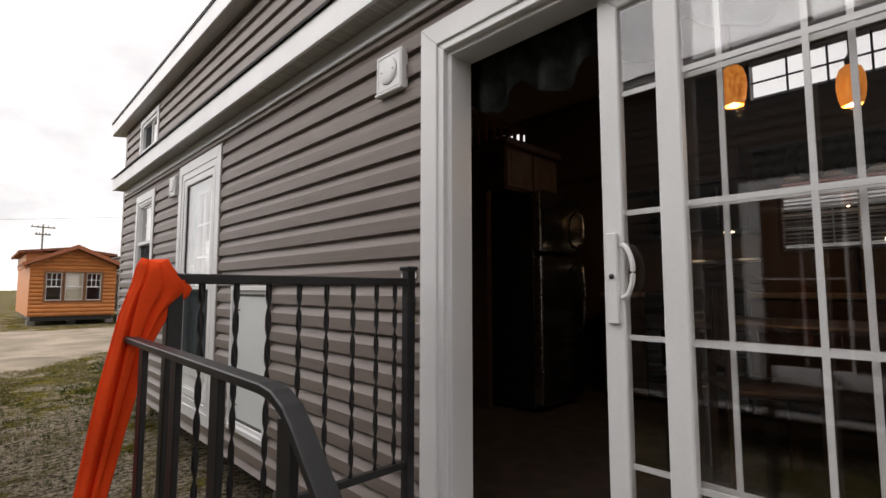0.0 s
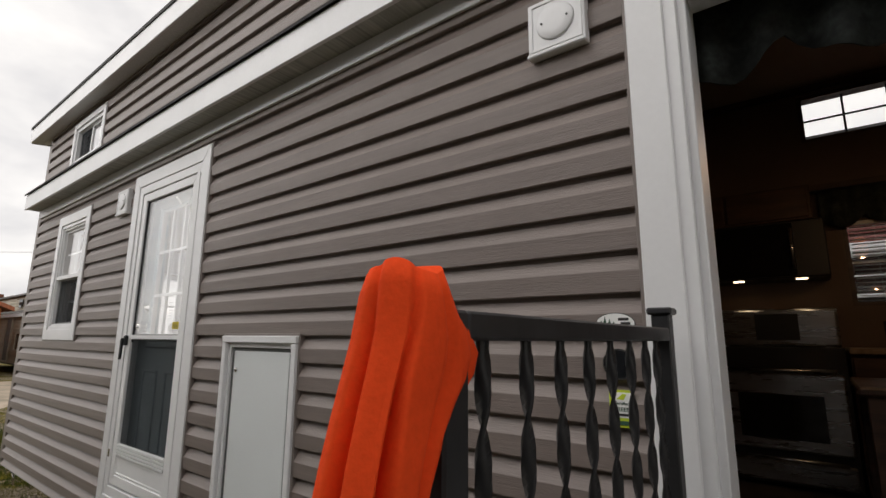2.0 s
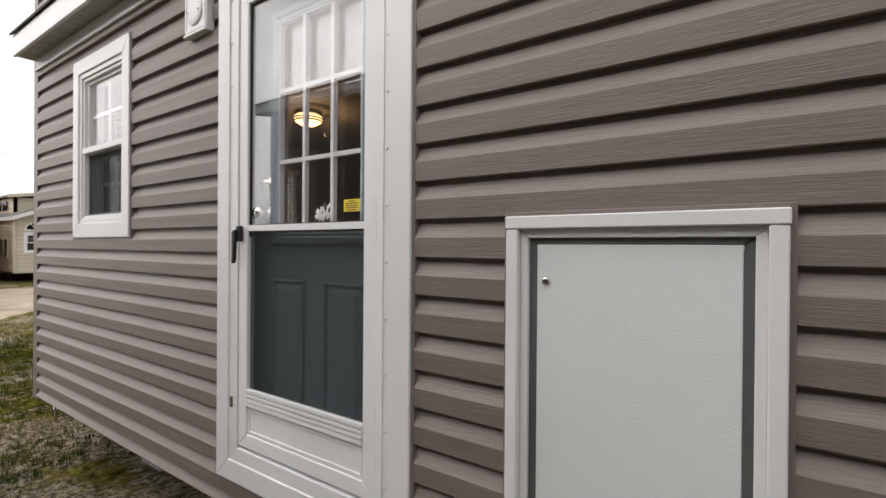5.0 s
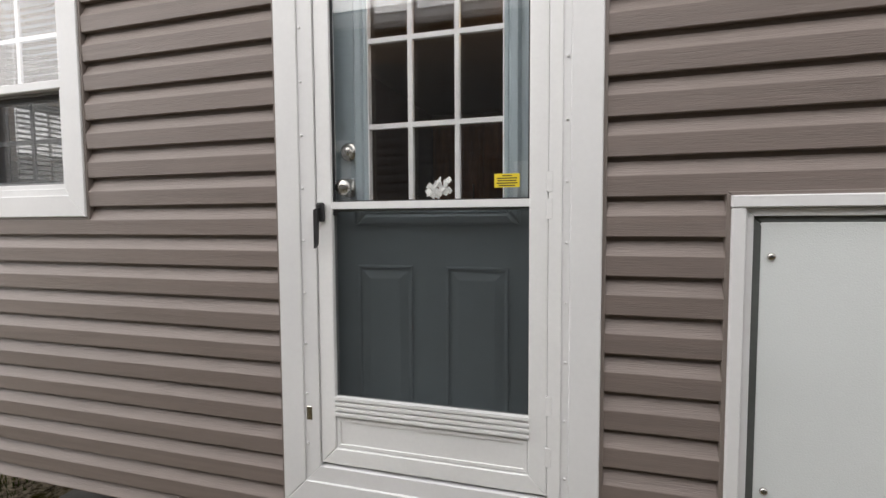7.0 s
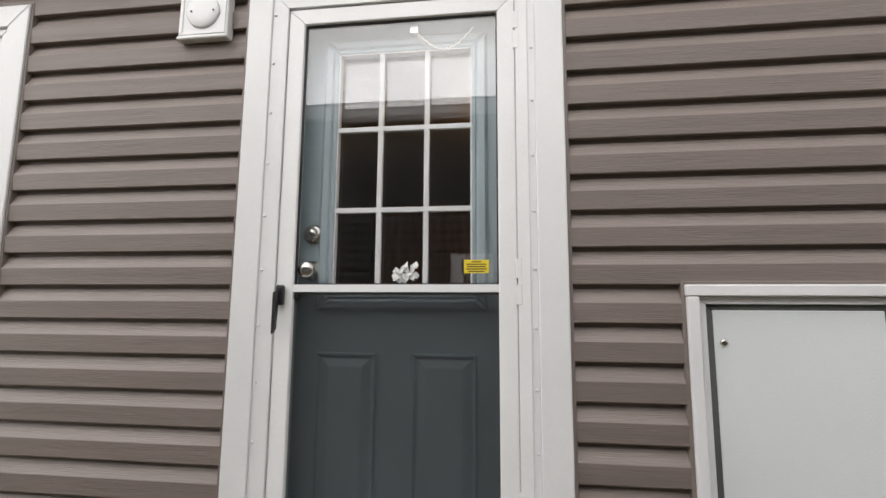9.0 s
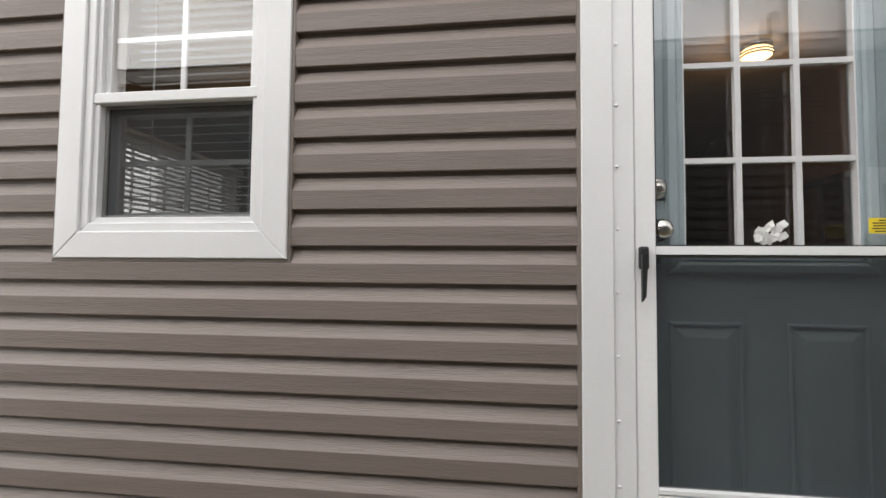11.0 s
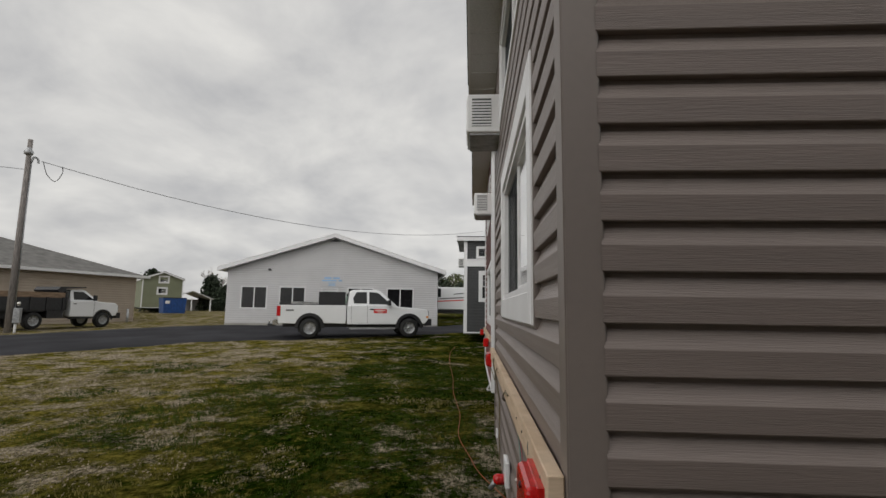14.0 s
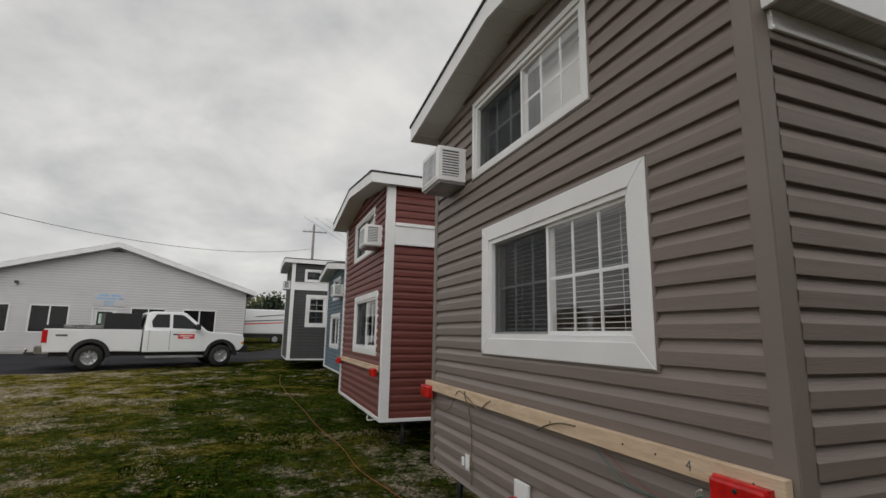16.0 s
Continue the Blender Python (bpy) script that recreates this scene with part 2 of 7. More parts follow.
WIRE_WHITE, WIRE_GREEN, WIRE_RED = mat("white_wire", (0.6, 0.6, 0.57), 0.5), mat("green_wire", (0.09, 0.19, 0.16), 0.5), mat("red_wire", (0.26, 0.08, 0.08), 0.5)
CABLE_OLIVE = mat("olive_cable", (0.16, 0.13, 0.075), 0.6)
BLUE_BIN = mat("blue_painted_steel", (0.012, 0.075, 0.28), 0.5, var=0.15, scale=5)
YELLOW = mat("yellow_paper_sticker", (0.80, 0.62, 0.03), 0.55, var=0.03)
LIME = mat("lime_sticker", (0.50, 0.62, 0.03), 0.5, var=0.03)
STICKER_WHITE = mat("white_sticker", (0.82, 0.82, 0.80), 0.45, var=0.02)
INK, INK_BLUE, INK_GREEN = mat("black_ink", (0.02, 0.02, 0.02), 0.6), mat("blue_ink", (0.28, 0.48, 0.72), 0.6), mat("green_ink", (0.03, 0.09, 0.05), 0.6)
RED_SIGN = mat("red_magnetic_sign", (0.62, 0.03, 0.03), 0.5, var=0.03)
PINK = mat("pink_sticker", (0.55, 0.28, 0.26), 0.5)
AMBER = glow("amber_art_glass", (1.0, 0.36, 0.06), 0.72, mottle=1)
LAMP_WARM = glow("warm_lamp_glass", (1.0, 0.66, 0.30), 3.2)
BULB = glow("lamp_bulb", (1.0, 0.75, 0.45), 8.0)
BARK = mat("grey_bark", (0.13, 0.105, 0.085), 0.9, var=0.2, scale=4, bump=0.5, bscale=12)
TWIG = mat("bare_twigs", (0.16, 0.125, 0.10), 0.9, var=0.2, scale=4)
NEEDLES = mat("dark_evergreen_foliage", (0.030, 0.048, 0.022), 0.8, var=0.3, scale=2)
BUD = mat("spring_green_foliage", (0.13, 0.15, 0.05), 0.8, var=0.3, scale=2)


def ground_mat():
    """Thin spring lawn: green and dry tufts over bare gravelly soil."""
    m = bpy.data.materials.new("patchy_lawn")
    m.use_nodes = True
    nt = m.node_tree
    b = nt.nodes["Principled BSDF"]
    b.inputs["Roughness"].default_value, b.inputs["Specular IOR Level"].default_value = 1.0, 0.0
    co = nt.nodes.new("ShaderNodeTexCoord")

    def tex(scale, detail, rough=0.55):
        n = nt.nodes.new("ShaderNodeTexNoise")
        n.inputs["Scale"].default_value, n.inputs["Detail"].default_value, n.inputs["Roughness"].default_value = scale, detail, rough
        nt.links.new(co.outputs["Object"], n.inputs["Vector"])
        return n

    def ramp(src, p0, c0, p1, c1):
        r = nt.nodes.new("ShaderNodeValToRGB")
        r.color_ramp.elements[0].position, r.color_ramp.elements[0].color = p0, (*c0, 1)
        r.color_ramp.elements[1].position, r.color_ramp.elements[1].color = p1, (*c1, 1)
        nt.links.new(src.outputs["Fac"], r.inputs[0])
        return r

    def mix(f, a, c, blend="MIX"):
        x = nt.nodes.new("ShaderNodeMix")
        x.data_type, x.blend_type = "RGBA", blend
        nt.links.new(f.outputs[0], x.inputs[0]) if f else None
        nt.links.new(a, x.inputs[6])
        nt.links.new(c, x.inputs[7])
        return x

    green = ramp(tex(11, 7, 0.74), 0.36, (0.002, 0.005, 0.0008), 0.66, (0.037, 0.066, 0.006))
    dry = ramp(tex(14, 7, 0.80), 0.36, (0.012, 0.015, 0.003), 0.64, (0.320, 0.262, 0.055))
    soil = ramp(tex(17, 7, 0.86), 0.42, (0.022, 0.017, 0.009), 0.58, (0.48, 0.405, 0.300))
    sep = nt.nodes.new("ShaderNodeSeparateXYZ")
    nt.links.new(co.outputs["Object"], sep.inputs[0])

    def math2(op, p, q):
        n = nt.nodes.new("ShaderNodeMath")
        n.operation = op
        for k, v in enumerate((p, q)):
            if isinstance(v, (int, float)):
                n.inputs[k].default_value = v
            else:
                nt.links.new(v, n.inputs[k])
        return n.outputs[0]

    def between(src, a0, a1):
        n = nt.nodes.new("ShaderNodeMapRange")
        n.interpolation_type = "SMOOTHSTEP"
        n.inputs[1].default_value, n.inputs[2].default_value = a0, a1
        nt.links.new(src, n.inputs[0])
        return n.outputs[0]

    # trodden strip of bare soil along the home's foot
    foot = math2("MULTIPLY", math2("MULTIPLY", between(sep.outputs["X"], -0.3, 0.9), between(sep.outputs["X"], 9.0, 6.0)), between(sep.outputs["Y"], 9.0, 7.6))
    # darker green near the homes, thinner and yellower away from them, towards the lane
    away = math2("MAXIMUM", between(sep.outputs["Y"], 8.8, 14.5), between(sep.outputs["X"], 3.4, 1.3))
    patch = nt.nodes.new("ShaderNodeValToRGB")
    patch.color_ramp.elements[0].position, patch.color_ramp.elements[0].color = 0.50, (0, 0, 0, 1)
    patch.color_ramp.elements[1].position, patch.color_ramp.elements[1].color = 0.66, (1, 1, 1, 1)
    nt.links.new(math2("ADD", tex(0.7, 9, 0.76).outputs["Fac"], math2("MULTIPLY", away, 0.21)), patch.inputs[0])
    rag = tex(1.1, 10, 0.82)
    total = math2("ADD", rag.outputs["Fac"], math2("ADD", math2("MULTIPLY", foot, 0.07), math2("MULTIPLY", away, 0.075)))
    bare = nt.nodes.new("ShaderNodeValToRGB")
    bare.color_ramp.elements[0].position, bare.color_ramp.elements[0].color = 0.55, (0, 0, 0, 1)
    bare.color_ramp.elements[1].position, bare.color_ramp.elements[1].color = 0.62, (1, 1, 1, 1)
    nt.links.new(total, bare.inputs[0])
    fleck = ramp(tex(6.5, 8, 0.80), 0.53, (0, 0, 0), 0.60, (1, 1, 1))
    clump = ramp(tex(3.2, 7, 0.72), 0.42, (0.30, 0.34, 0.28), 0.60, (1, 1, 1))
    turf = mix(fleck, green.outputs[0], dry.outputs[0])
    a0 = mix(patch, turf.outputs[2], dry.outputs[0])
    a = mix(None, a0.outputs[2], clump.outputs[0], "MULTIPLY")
    a.inputs[0].default_value = 1.0
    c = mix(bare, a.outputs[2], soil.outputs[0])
    nt.links.new(c.outputs[2], b.inputs["Base Color"])
    bp = nt.nodes.new("ShaderNodeBump")
    bp.inputs["Strength"].default_value, bp.inputs["Distance"].default_value = 0.9, 0.03
    nt.links.new(tex(45, 5, 0.8).outputs["Fac"], bp.inputs["Height"])
    nt.links.new(bp.outputs[0], b.inputs["Normal"])
    return m


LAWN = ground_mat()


# ---------- mesh helpers ----------
def bm_new():
    return bmesh.new()


def add_box(bm, x0, y0, z0, x1, y1, z1, m=None):
    vs = [bm.verts.new(Vector(p) if m is None else m @ Vector(p)) for p in ((x0, y0, z0), (x1, y0, z0), (x1, y1, z0), (x0, y1, z0), (x0, y0, z1), (x1, y0, z1), (x1, y1, z1), (x0, y1, z1))]
    for f in ((0, 3, 2, 1), (4, 5, 6, 7), (0, 1, 5, 4), (1, 2, 6, 5), (2, 3, 7, 6), (3, 0, 4, 7)):
        bm.faces.new([vs[i] for i in f])
    return vs


def box(x0, y0, z0, x1, y1, z1, bevel=0.0, seg=1):
    bm = bm_new()
    x0, x1, y0, y1, z0, z1 = min(x0, x1), max(x0, x1), min(y0, y1), max(y0, y1), min(z0, z1), max(z0, z1)
    add_box(bm, x0, y0, z0, x1, y1, z1)
    if bevel:
        bmesh.ops.bevel(bm, geom=bm.edges[:], offset=min(bevel, 0.45 * min(x1 - x0, y1 - y0, z1 - z0)), segments=seg, affect="EDGES", profile=0.5)
    return bm


def add_cyl(bm, p0, p1, r0, r1=None, n=12, caps=True):
    r1 = r0 if r1 is None else r1
    p0, p1 = Vector(p0), Vector(p1)
    q = (p1 - p0).to_track_quat("Z", "Y").to_matrix()
    rings = []
    for p, r in ((p0, r0), (p1, r1)):
        rings.append([bm.verts.new(p + q @ Vector((r * math.cos(2 * math.pi * i / n), r * math.sin(2 * math.pi * i / n), 0))) for i in range(n)])
    for i in range(n):
        f = bm.faces.new((rings[0][i], rings[0][(i + 1) % n], rings[1][(i + 1) % n], rings[1][i]))
        f.smooth = True
    if caps:
        bm.faces.new(rings[0][::-1])
        bm.faces.new(rings[1])


def cyl(p0, p1, r0, r1=None, n=12):
    bm = bm_new()
    add_cyl(bm, p0, p1, r0, r1, n)
    return bm


def lathe(profile, n=24, axis="Z", caps=True):
    """A turned shape from (radius, height) pairs."""
    bm = bm_new()
    rings = []
    for r, h in profile:
        rings.append([bm.verts.new((r * math.cos(2 * math.pi * i / n), r * math.sin(2 * math.pi * i / n), h)) for i in range(n)])
    for a, c in zip(rings, rings[1:]):
        for i in range(n):
            bm.faces.new((a[i], a[(i + 1) % n], c[(i + 1) % n], c[i])).smooth = True
    if caps:
        bm.faces.new(rings[0][::-1])
        bm.faces.new(rings[-1])
    if axis == "Y":
        bm.transform(Matrix.Rotation(radians(90), 4, "X"))
    if axis == "X":
        bm.transform(Matrix.Rotation(radians(90), 4, "Y"))
    return bm


def prism(points, y0, y1):
    """An outline in x and z, drawn out from y0 to y1."""
    bm = bm_new()
    a = [bm.verts.new((x, y0, z)) for x, z in points]
    c = [bm.verts.new((x, y1, z)) for x, z in points]
    bm.faces.new(a)
    bm.faces.new(c[::-1])
    k = len(points)
    for i in range(k):
        bm.faces.new((a[(i + 1) % k], a[i], c[i], c[(i + 1) % k]))
    bmesh.ops.recalc_face_normals(bm, faces=bm.faces[:])
    return bm


def tube(points, r, n=6, res=4):
    """A cable or bar along a smooth line through the points."""
    pts = [Vector(p) for p in points]
    fine = []
    for i in range(len(pts) - 1):
        a, b, c, d = pts[max(i - 1, 0)], pts[i], pts[i + 1], pts[min(i + 2, len(pts) - 1)]
        for k in range(res):
            t = k / res
            fine.append(0.5 * (2 * b + (c - a) * t + (2 * a - 5 * b + 4 * c - d) * t * t + (3 * b - a - 3 * c + d) * t ** 3))
    fine.append(pts[-1])
    bm = bm_new()
    rings = []
    for i, p in enumerate(fine):
        d = (fine[min(i + 1, len(fine) - 1)] - fine[max(i - 1, 0)])
        q = d.to_track_quat("Z", "Y").to_matrix()
        rings.append([bm.verts.new(p + q @ Vector((r * math.cos(2 * math.pi * k / n), r * math.sin(2 * math.pi * k / n), 0))) for k in range(n)])
    for a, c in zip(rings, rings[1:]):
        for k in range(n):
            bm.faces.new((a[k], a[(k + 1) % n], c[(k + 1) % n], c[k])).smooth = True
    bm.faces.new(rings[0][::-1])
    bm.faces.new(rings[-1])
    return bm


def mesh_of(name, bm, material):
    me = bpy.data.meshes.new(name)
    bm.to_mesh(me)
    bm.free()
    for x in (material if isinstance(material, (list, tuple)) else [material]):
        me.materials.append(x)
    return me


def part(name, bm, material, parent=None, label="", m=None):
    """One mesh object, under a thing or a part, or at top level."""
    ob = new(name, mesh_of(name, bm, material))
    if parent is not None:
        ob.parent = parent
    if m is not None:
        ob.matrix_basis = m
    return tagged(ob, label)


def thing(name, m, label, category, group="", kind="", parent=None):
    ob = new(name)
    ob.empty_display_size = 0.1
    ob.matrix_basis = m
    if parent is not None:
        ob.parent = parent
        return tagged(ob, label)
    return tagged(ob, label, category, group, kind)


def smooth(t):
    t = max(0.0, min(1.0, t))
    return t * t * (3 - 2 * t)


def gz(x, y):
    """The ground's height: level round the homes, a gentle rise towards the paved yard."""
    return 0.5 * smooth((x - 6) / 24) * (1 - 0.5 * smooth((y - 22) / 8)) + 0.5 * smooth((x - 32) / 16)


def wall_mesh(u0, u1, z0, z1, holes=(), thick=0.12, top=None):
    """A wall in its own frame (x right, y inwards, z up, seen from outside), with openings through it."""
    bm = bm_new()
    us = sorted({round(v, 4) for v in (u0, u1, *[v for h in holes for v in h[:2] if u0 < v < u1])})
    zs = sorted({round(v, 4) for v in (z0, z1, *[v for h in holes for v in h[2:] if z0 < v < z1])})

    def solid(i, j):
        if not (0 <= i < len(us) - 1 and 0 <= j < len(zs) - 1):
            return False
        u, z = (us[i] + us[i + 1]) / 2, (zs[j] + zs[j + 1]) / 2
        return not any(h[0] < u < h[1] and h[2] < z < h[3] for h in holes)

    vs = {}

    def v(u, y, z):
        k = (round(u, 5), y, round(z, 5))
        if k not in vs:
            vs[k] = bm.verts.new((u, y, z))
        return vs[k]

    for i in range(len(us) - 1):
        for j in range(len(zs) - 1):
            if not solid(i, j):
                continue
            a, c, d, e = us[i], us[i + 1], zs[j], zs[j + 1]
            bm.faces.new((v(a, 0, d), v(c, 0, d), v(c, 0, e), v(a, 0, e)))
            bm.faces.new((v(a, thick, d), v(a, thick, e), v(c, thick, e), v(c, thick, d)))
            if not solid(i - 1, j):
                bm.faces.new((v(a, 0, d), v(a, 0, e), v(a, thick, e), v(a, thick, d)))
            if not solid(i + 1, j):
                bm.faces.new((v(c, 0, d), v(c, thick, d), v(c, thick, e), v(c, 0, e)))
            if not solid(i, j - 1):
                bm.faces.new((v(a, 0, d), v(a, thick, d), v(c, thick, d), v(c, 0, d)))
            if not solid(i, j + 1) and not (top and j == len(zs) - 2):
                bm.faces.new((v(a, 0, e), v(c, 0, e), v(c, thick, e), v(a, thick, e)))
    if top:
        add = prism([(u0, z1), (u1, z1)] + top, 0, thick)
        tmp = bpy.data.meshes.new("tmp")
        add.to_mesh(tmp)
        add.free()
        bm.from_mesh(tmp)
        bpy.data.meshes.remove(tmp)
    return bm


def course(bm, u0, u1, z0, pitch, zlo, zhi, edge=None, fine=True):
    """One dutch-lap course between zlo and zhi; edge(z) gives its reach under a sloping roof."""
    p = pitch
    prof = [(0.0, -0.0006), (0.0, -0.0205), (0.0025, -0.0222), (0.25 * p, -0.0234), (0.515 * p, -0.0250), (0.53 * p, -0.0243), (0.66 * p, -0.0150), (0.78 * p, -0.0072), (0.885 * p, -0.0020), (0.89 * p, -0.0006), (p, -0.0006)] if fine else [(0.0, -0.001), (0.0, -0.0250), (0.50 * p, -0.0255), (0.90 * p, -0.006), (p, -0.003)]
    pts = []
    for (za, ya), (zb, yb) in zip(prof, prof[1:]):
        a, b = z0 + za, z0 + zb
        if b < zlo or a > zhi:
            continue
        if b == a:
            pts += [(a, ya), (b, yb)] if zlo <= a <= zhi else []
            continue
        f0, f1 = max(0.0, (zlo - a) / (b - a)), min(1.0, (zhi - a) / (b - a))
        pts += [(a + f0 * (b - a), ya + f0 * (yb - ya)), (a + f1 * (b - a), ya + f1 * (yb - ya))]
    line = []
    for q in pts:
        if not line or abs(q[0] - line[-1][0]) + abs(q[1] - line[-1][1]) > 1e-6:
            line.append(q)
    rows = []
    for z, y in line:
        a, b = (u0, u1) if edge is None else (max(u0, edge(z)[0]), min(u1, edge(z)[1]))
        if b - a < 0.002:
            a = b = (a + b) / 2
            b = a + 0.002
        rows.append((bm.verts.new((a, y, z)), bm.verts.new((b, y, z))))
    for (a, b), (c, d) in zip(rows, rows[1:]):
        bm.faces.new((a, b, d, c))


def siding(wall, u0, u1, z0, z1, rects, material, pitch=0.1143, phase=0.0, edge=None, fine=True, joined=False):
    """Lap siding on a wall: one plank object a course and stretch, cut round the trims."""
    k = math.floor((z0 - phase) / pitch)
    allb = bm_new() if joined else None
    while phase + k * pitch < z1 - 0.004:
        c0 = phase + k * pitch
        k += 1
        lo, hi = max(c0, z0), min(c0 + pitch, z1)
        if hi - lo < 0.006:
            continue
        near = [r for r in rects if r[2] < hi - 1e-4 and r[3] > lo + 1e-4]
        cuts = sorted({u0, u1, *[min(max(v, u0), u1) for r in near for v in r[:2]]})
        spans = []
        for a, b in zip(cuts, cuts[1:]):
            if b - a < 0.003:
                continue
            mid = (a + b) / 2
            la, ha = lo, hi
            dead = False
            for r in near:
                if r[0] < mid < r[1]:
                    if r[2] <= lo + 1e-4 and r[3] >= hi - 1e-4:
                        dead = True
                    elif r[2] > lo:
                        ha = min(ha, r[2])
                    else:
                        la = max(la, r[3])
            if not dead and ha - la > 0.004:
                if edge is None or edge(la + 0.01)[1] - edge(la + 0.01)[0] > 0.05:
                    if spans and spans[-1][1] == a and spans[-1][2:] == (la, ha):
                        spans[-1] = (spans[-1][0], b, la, ha)
                    else:
                        spans.append((a, b, la, ha))
        for a, b, la, ha in spans:
            bm = allb if joined else bm_new()
            course(bm, a, b, c0, pitch, la, ha, edge, fine)
            if not joined:
                part("siding_plank", bm, material, wall)
    if joined:
        part("siding", allb, material, wall)


def frame_bm(w0, w1, z0, z1, t, y0, y1, bevel=0.003):
    """A mitred rectangular frame of face width t."""
    bm = bm_new()
    quads = (((w0, z0), (w1, z0), (w1 - t, z0 + t), (w0 + t, z0 + t)), ((w1, z0), (w1, z1), (w1 - t, z1 - t), (w1 - t, z0 + t)), ((w1, z1), (w0, z1), (w0 + t, z1 - t), (w1 - t, z1 - t)), ((w0, z1), (w0, z0), (w0 + t, z0 + t), (w0 + t, z1 - t)))
    for q in quads:
        cx, cz = sum(p[0] for p in q) / 4, sum(p[1] for p in q) / 4
        fr = [bm.verts.new((x, y0, z)) for x, z in q]
        bk = [bm.verts.new((x, y1, z)) for x, z in q]
        bm.faces.new(fr)
        bm.faces.new(bk[::-1])
        for i in range(4):
            bm.faces.new((fr[(i + 1) % 4], fr[i], bk[i], bk[(i + 1) % 4]))
    if bevel:
        bmesh.ops.bevel(bm, geom=[e for e in bm.edges if all(abs(v.co.y - y0) < 1e-6 for v in e.verts)], offset=bevel, segments=1, affect="EDGES")
    return bm


def text_bm(words, height, m, thick=0.0008, align="CENTER"):
    cu = bpy.data.curves.new("lettering", "FONT")
    cu.body, cu.size, cu.extrude, cu.align_x, cu.align_y = words, height, thick, align, "CENTER"
    ob = new("lettering", cu)
    me = bpy.data.meshes.new_from_object(ob.evaluated_get(bpy.context.evaluated_depsgraph_get()))
    bpy.data.objects.remove(ob)
    bm = bm_new()
    bm.from_mesh(me)
    bpy.data.meshes.remove(me)
    bm.transform(m @ pose(0, 0, 0, 90, 0, 0))
    return bm

# ---------- ground and roads ----------
def sheet(name, xs, ys, lift, material, label):
    bm = bm_new()
    g = [[bm.verts.new((x, y, gz(x, y) + lift + (0.018 * noise.noise((x * 0.9, y * 0.9, 0)) if abs(x) < 40 and abs(y) < 40 else 0))) for x in xs] for y in ys]
    for r0, r1 in zip(g, g[1:]):
        for i in range(len(xs) - 1):
            bm.faces.new((r0[i], r0[i + 1], r1[i + 1], r1[i])).smooth = True
    return tagged(part(name, bm, material, None, label), kind="structure")


def steps(*runs):
    out = []
    for a, b, s in runs:
        out += list(np.arange(a, b - 1e-6, s))
    return [float(v) for v in out + [runs[-1][1]]]


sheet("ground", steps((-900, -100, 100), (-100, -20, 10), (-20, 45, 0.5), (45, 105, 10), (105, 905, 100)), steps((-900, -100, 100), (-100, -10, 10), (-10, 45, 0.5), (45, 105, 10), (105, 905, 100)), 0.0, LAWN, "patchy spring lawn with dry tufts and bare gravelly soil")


def strip(name, near, far, lift, material, label, cross=14, along=8):
    bm = bm_new()
    rows = []
    for (a, b), (c, d) in zip(zip(near, far), zip(near[1:], far[1:])):
        for k in range(along):
            t = k / along
            p, q = Vector(a).lerp(Vector(c), t), Vector(b).lerp(Vector(d), t)
            rows.append((p, q))
    rows.append((Vector(near[-1]), Vector(far[-1])))
    grid = []
    for i, (p, q) in enumerate(rows):
        wob = 0.22 * noise.noise((i * 0.7, 3.1, lift * 9)), 0.22 * noise.noise((i * 0.7, 9.3, lift * 9))
        row = []
        for k in range(cross + 1):
            f = k / cross
            v = p.lerp(q, f) + (q - p).normalized() * (wob[0] * (1 - f) + wob[1] * f)
            row.append(bm.verts.new((v.x, v.y, gz(v.x, v.y) + lift * (1 if 0 < k < cross else -0.4))))
        grid.append(row)
    for a, b in zip(grid, grid[1:]):
        for k in range(cross):
            bm.faces.new((a[k], b[k], b[k + 1], a[k + 1])).smooth = True
    bmesh.ops.recalc_face_normals(bm, faces=bm.faces[:])
    return tagged(part(name, bm, material, None, label), kind="structure")


strip("road", [(9, 24.6), (13, 20.6), (17.6, 17.4), (19.2, 14.0), (22.4, 9.8), (24.7, 7.0), (32, 3.2), (60, -6)], [(15, 38), (19.5, 28.0), (23.5, 25.5), (27.1, 22.2), (28.1, 16.0), (29.0, 9.9), (36, 7.6), (70, 4)], 0.045, ASPHALT, "dark worn asphalt yard and drive")
strip("gravel_road", [(-70, 10.5), (-6, 12.2), (0.8, 12.6), (3.2, 16.4), (6.8, 22.3)], [(-70, 27), (-6, 26.2), (2, 25.2), (4.5, 25.0), (7.0, 24.0)], 0.04, GRAVEL, "pale tan gravel lane beside the lawn")


# ---------- windows and doors, built in their wall's frame ----------
def bars(bm, u0, u1, z0, z1, cols, rows, y0, y1, t=0.018):
    for i in range(1, cols):
        u = u0 + (u1 - u0) * i / cols
        add_box(bm, u - t / 2, y0, z0, u + t / 2, y1, z1)
    for j in range(1, rows):
        z = z0 + (z1 - z0) * j / rows
        add_box(bm, u0, y0 + 0.001, z - t / 2, u1, y1 - 0.001, z + t / 2)


def pane(name, u0, u1, z0, z1, y, parent, material=None, thick=0.004):
    p = part(name, box(u0, y, z0, u1, y + thick, z1), material or GLASS, parent)
    p.visible_shadow = False
    return p


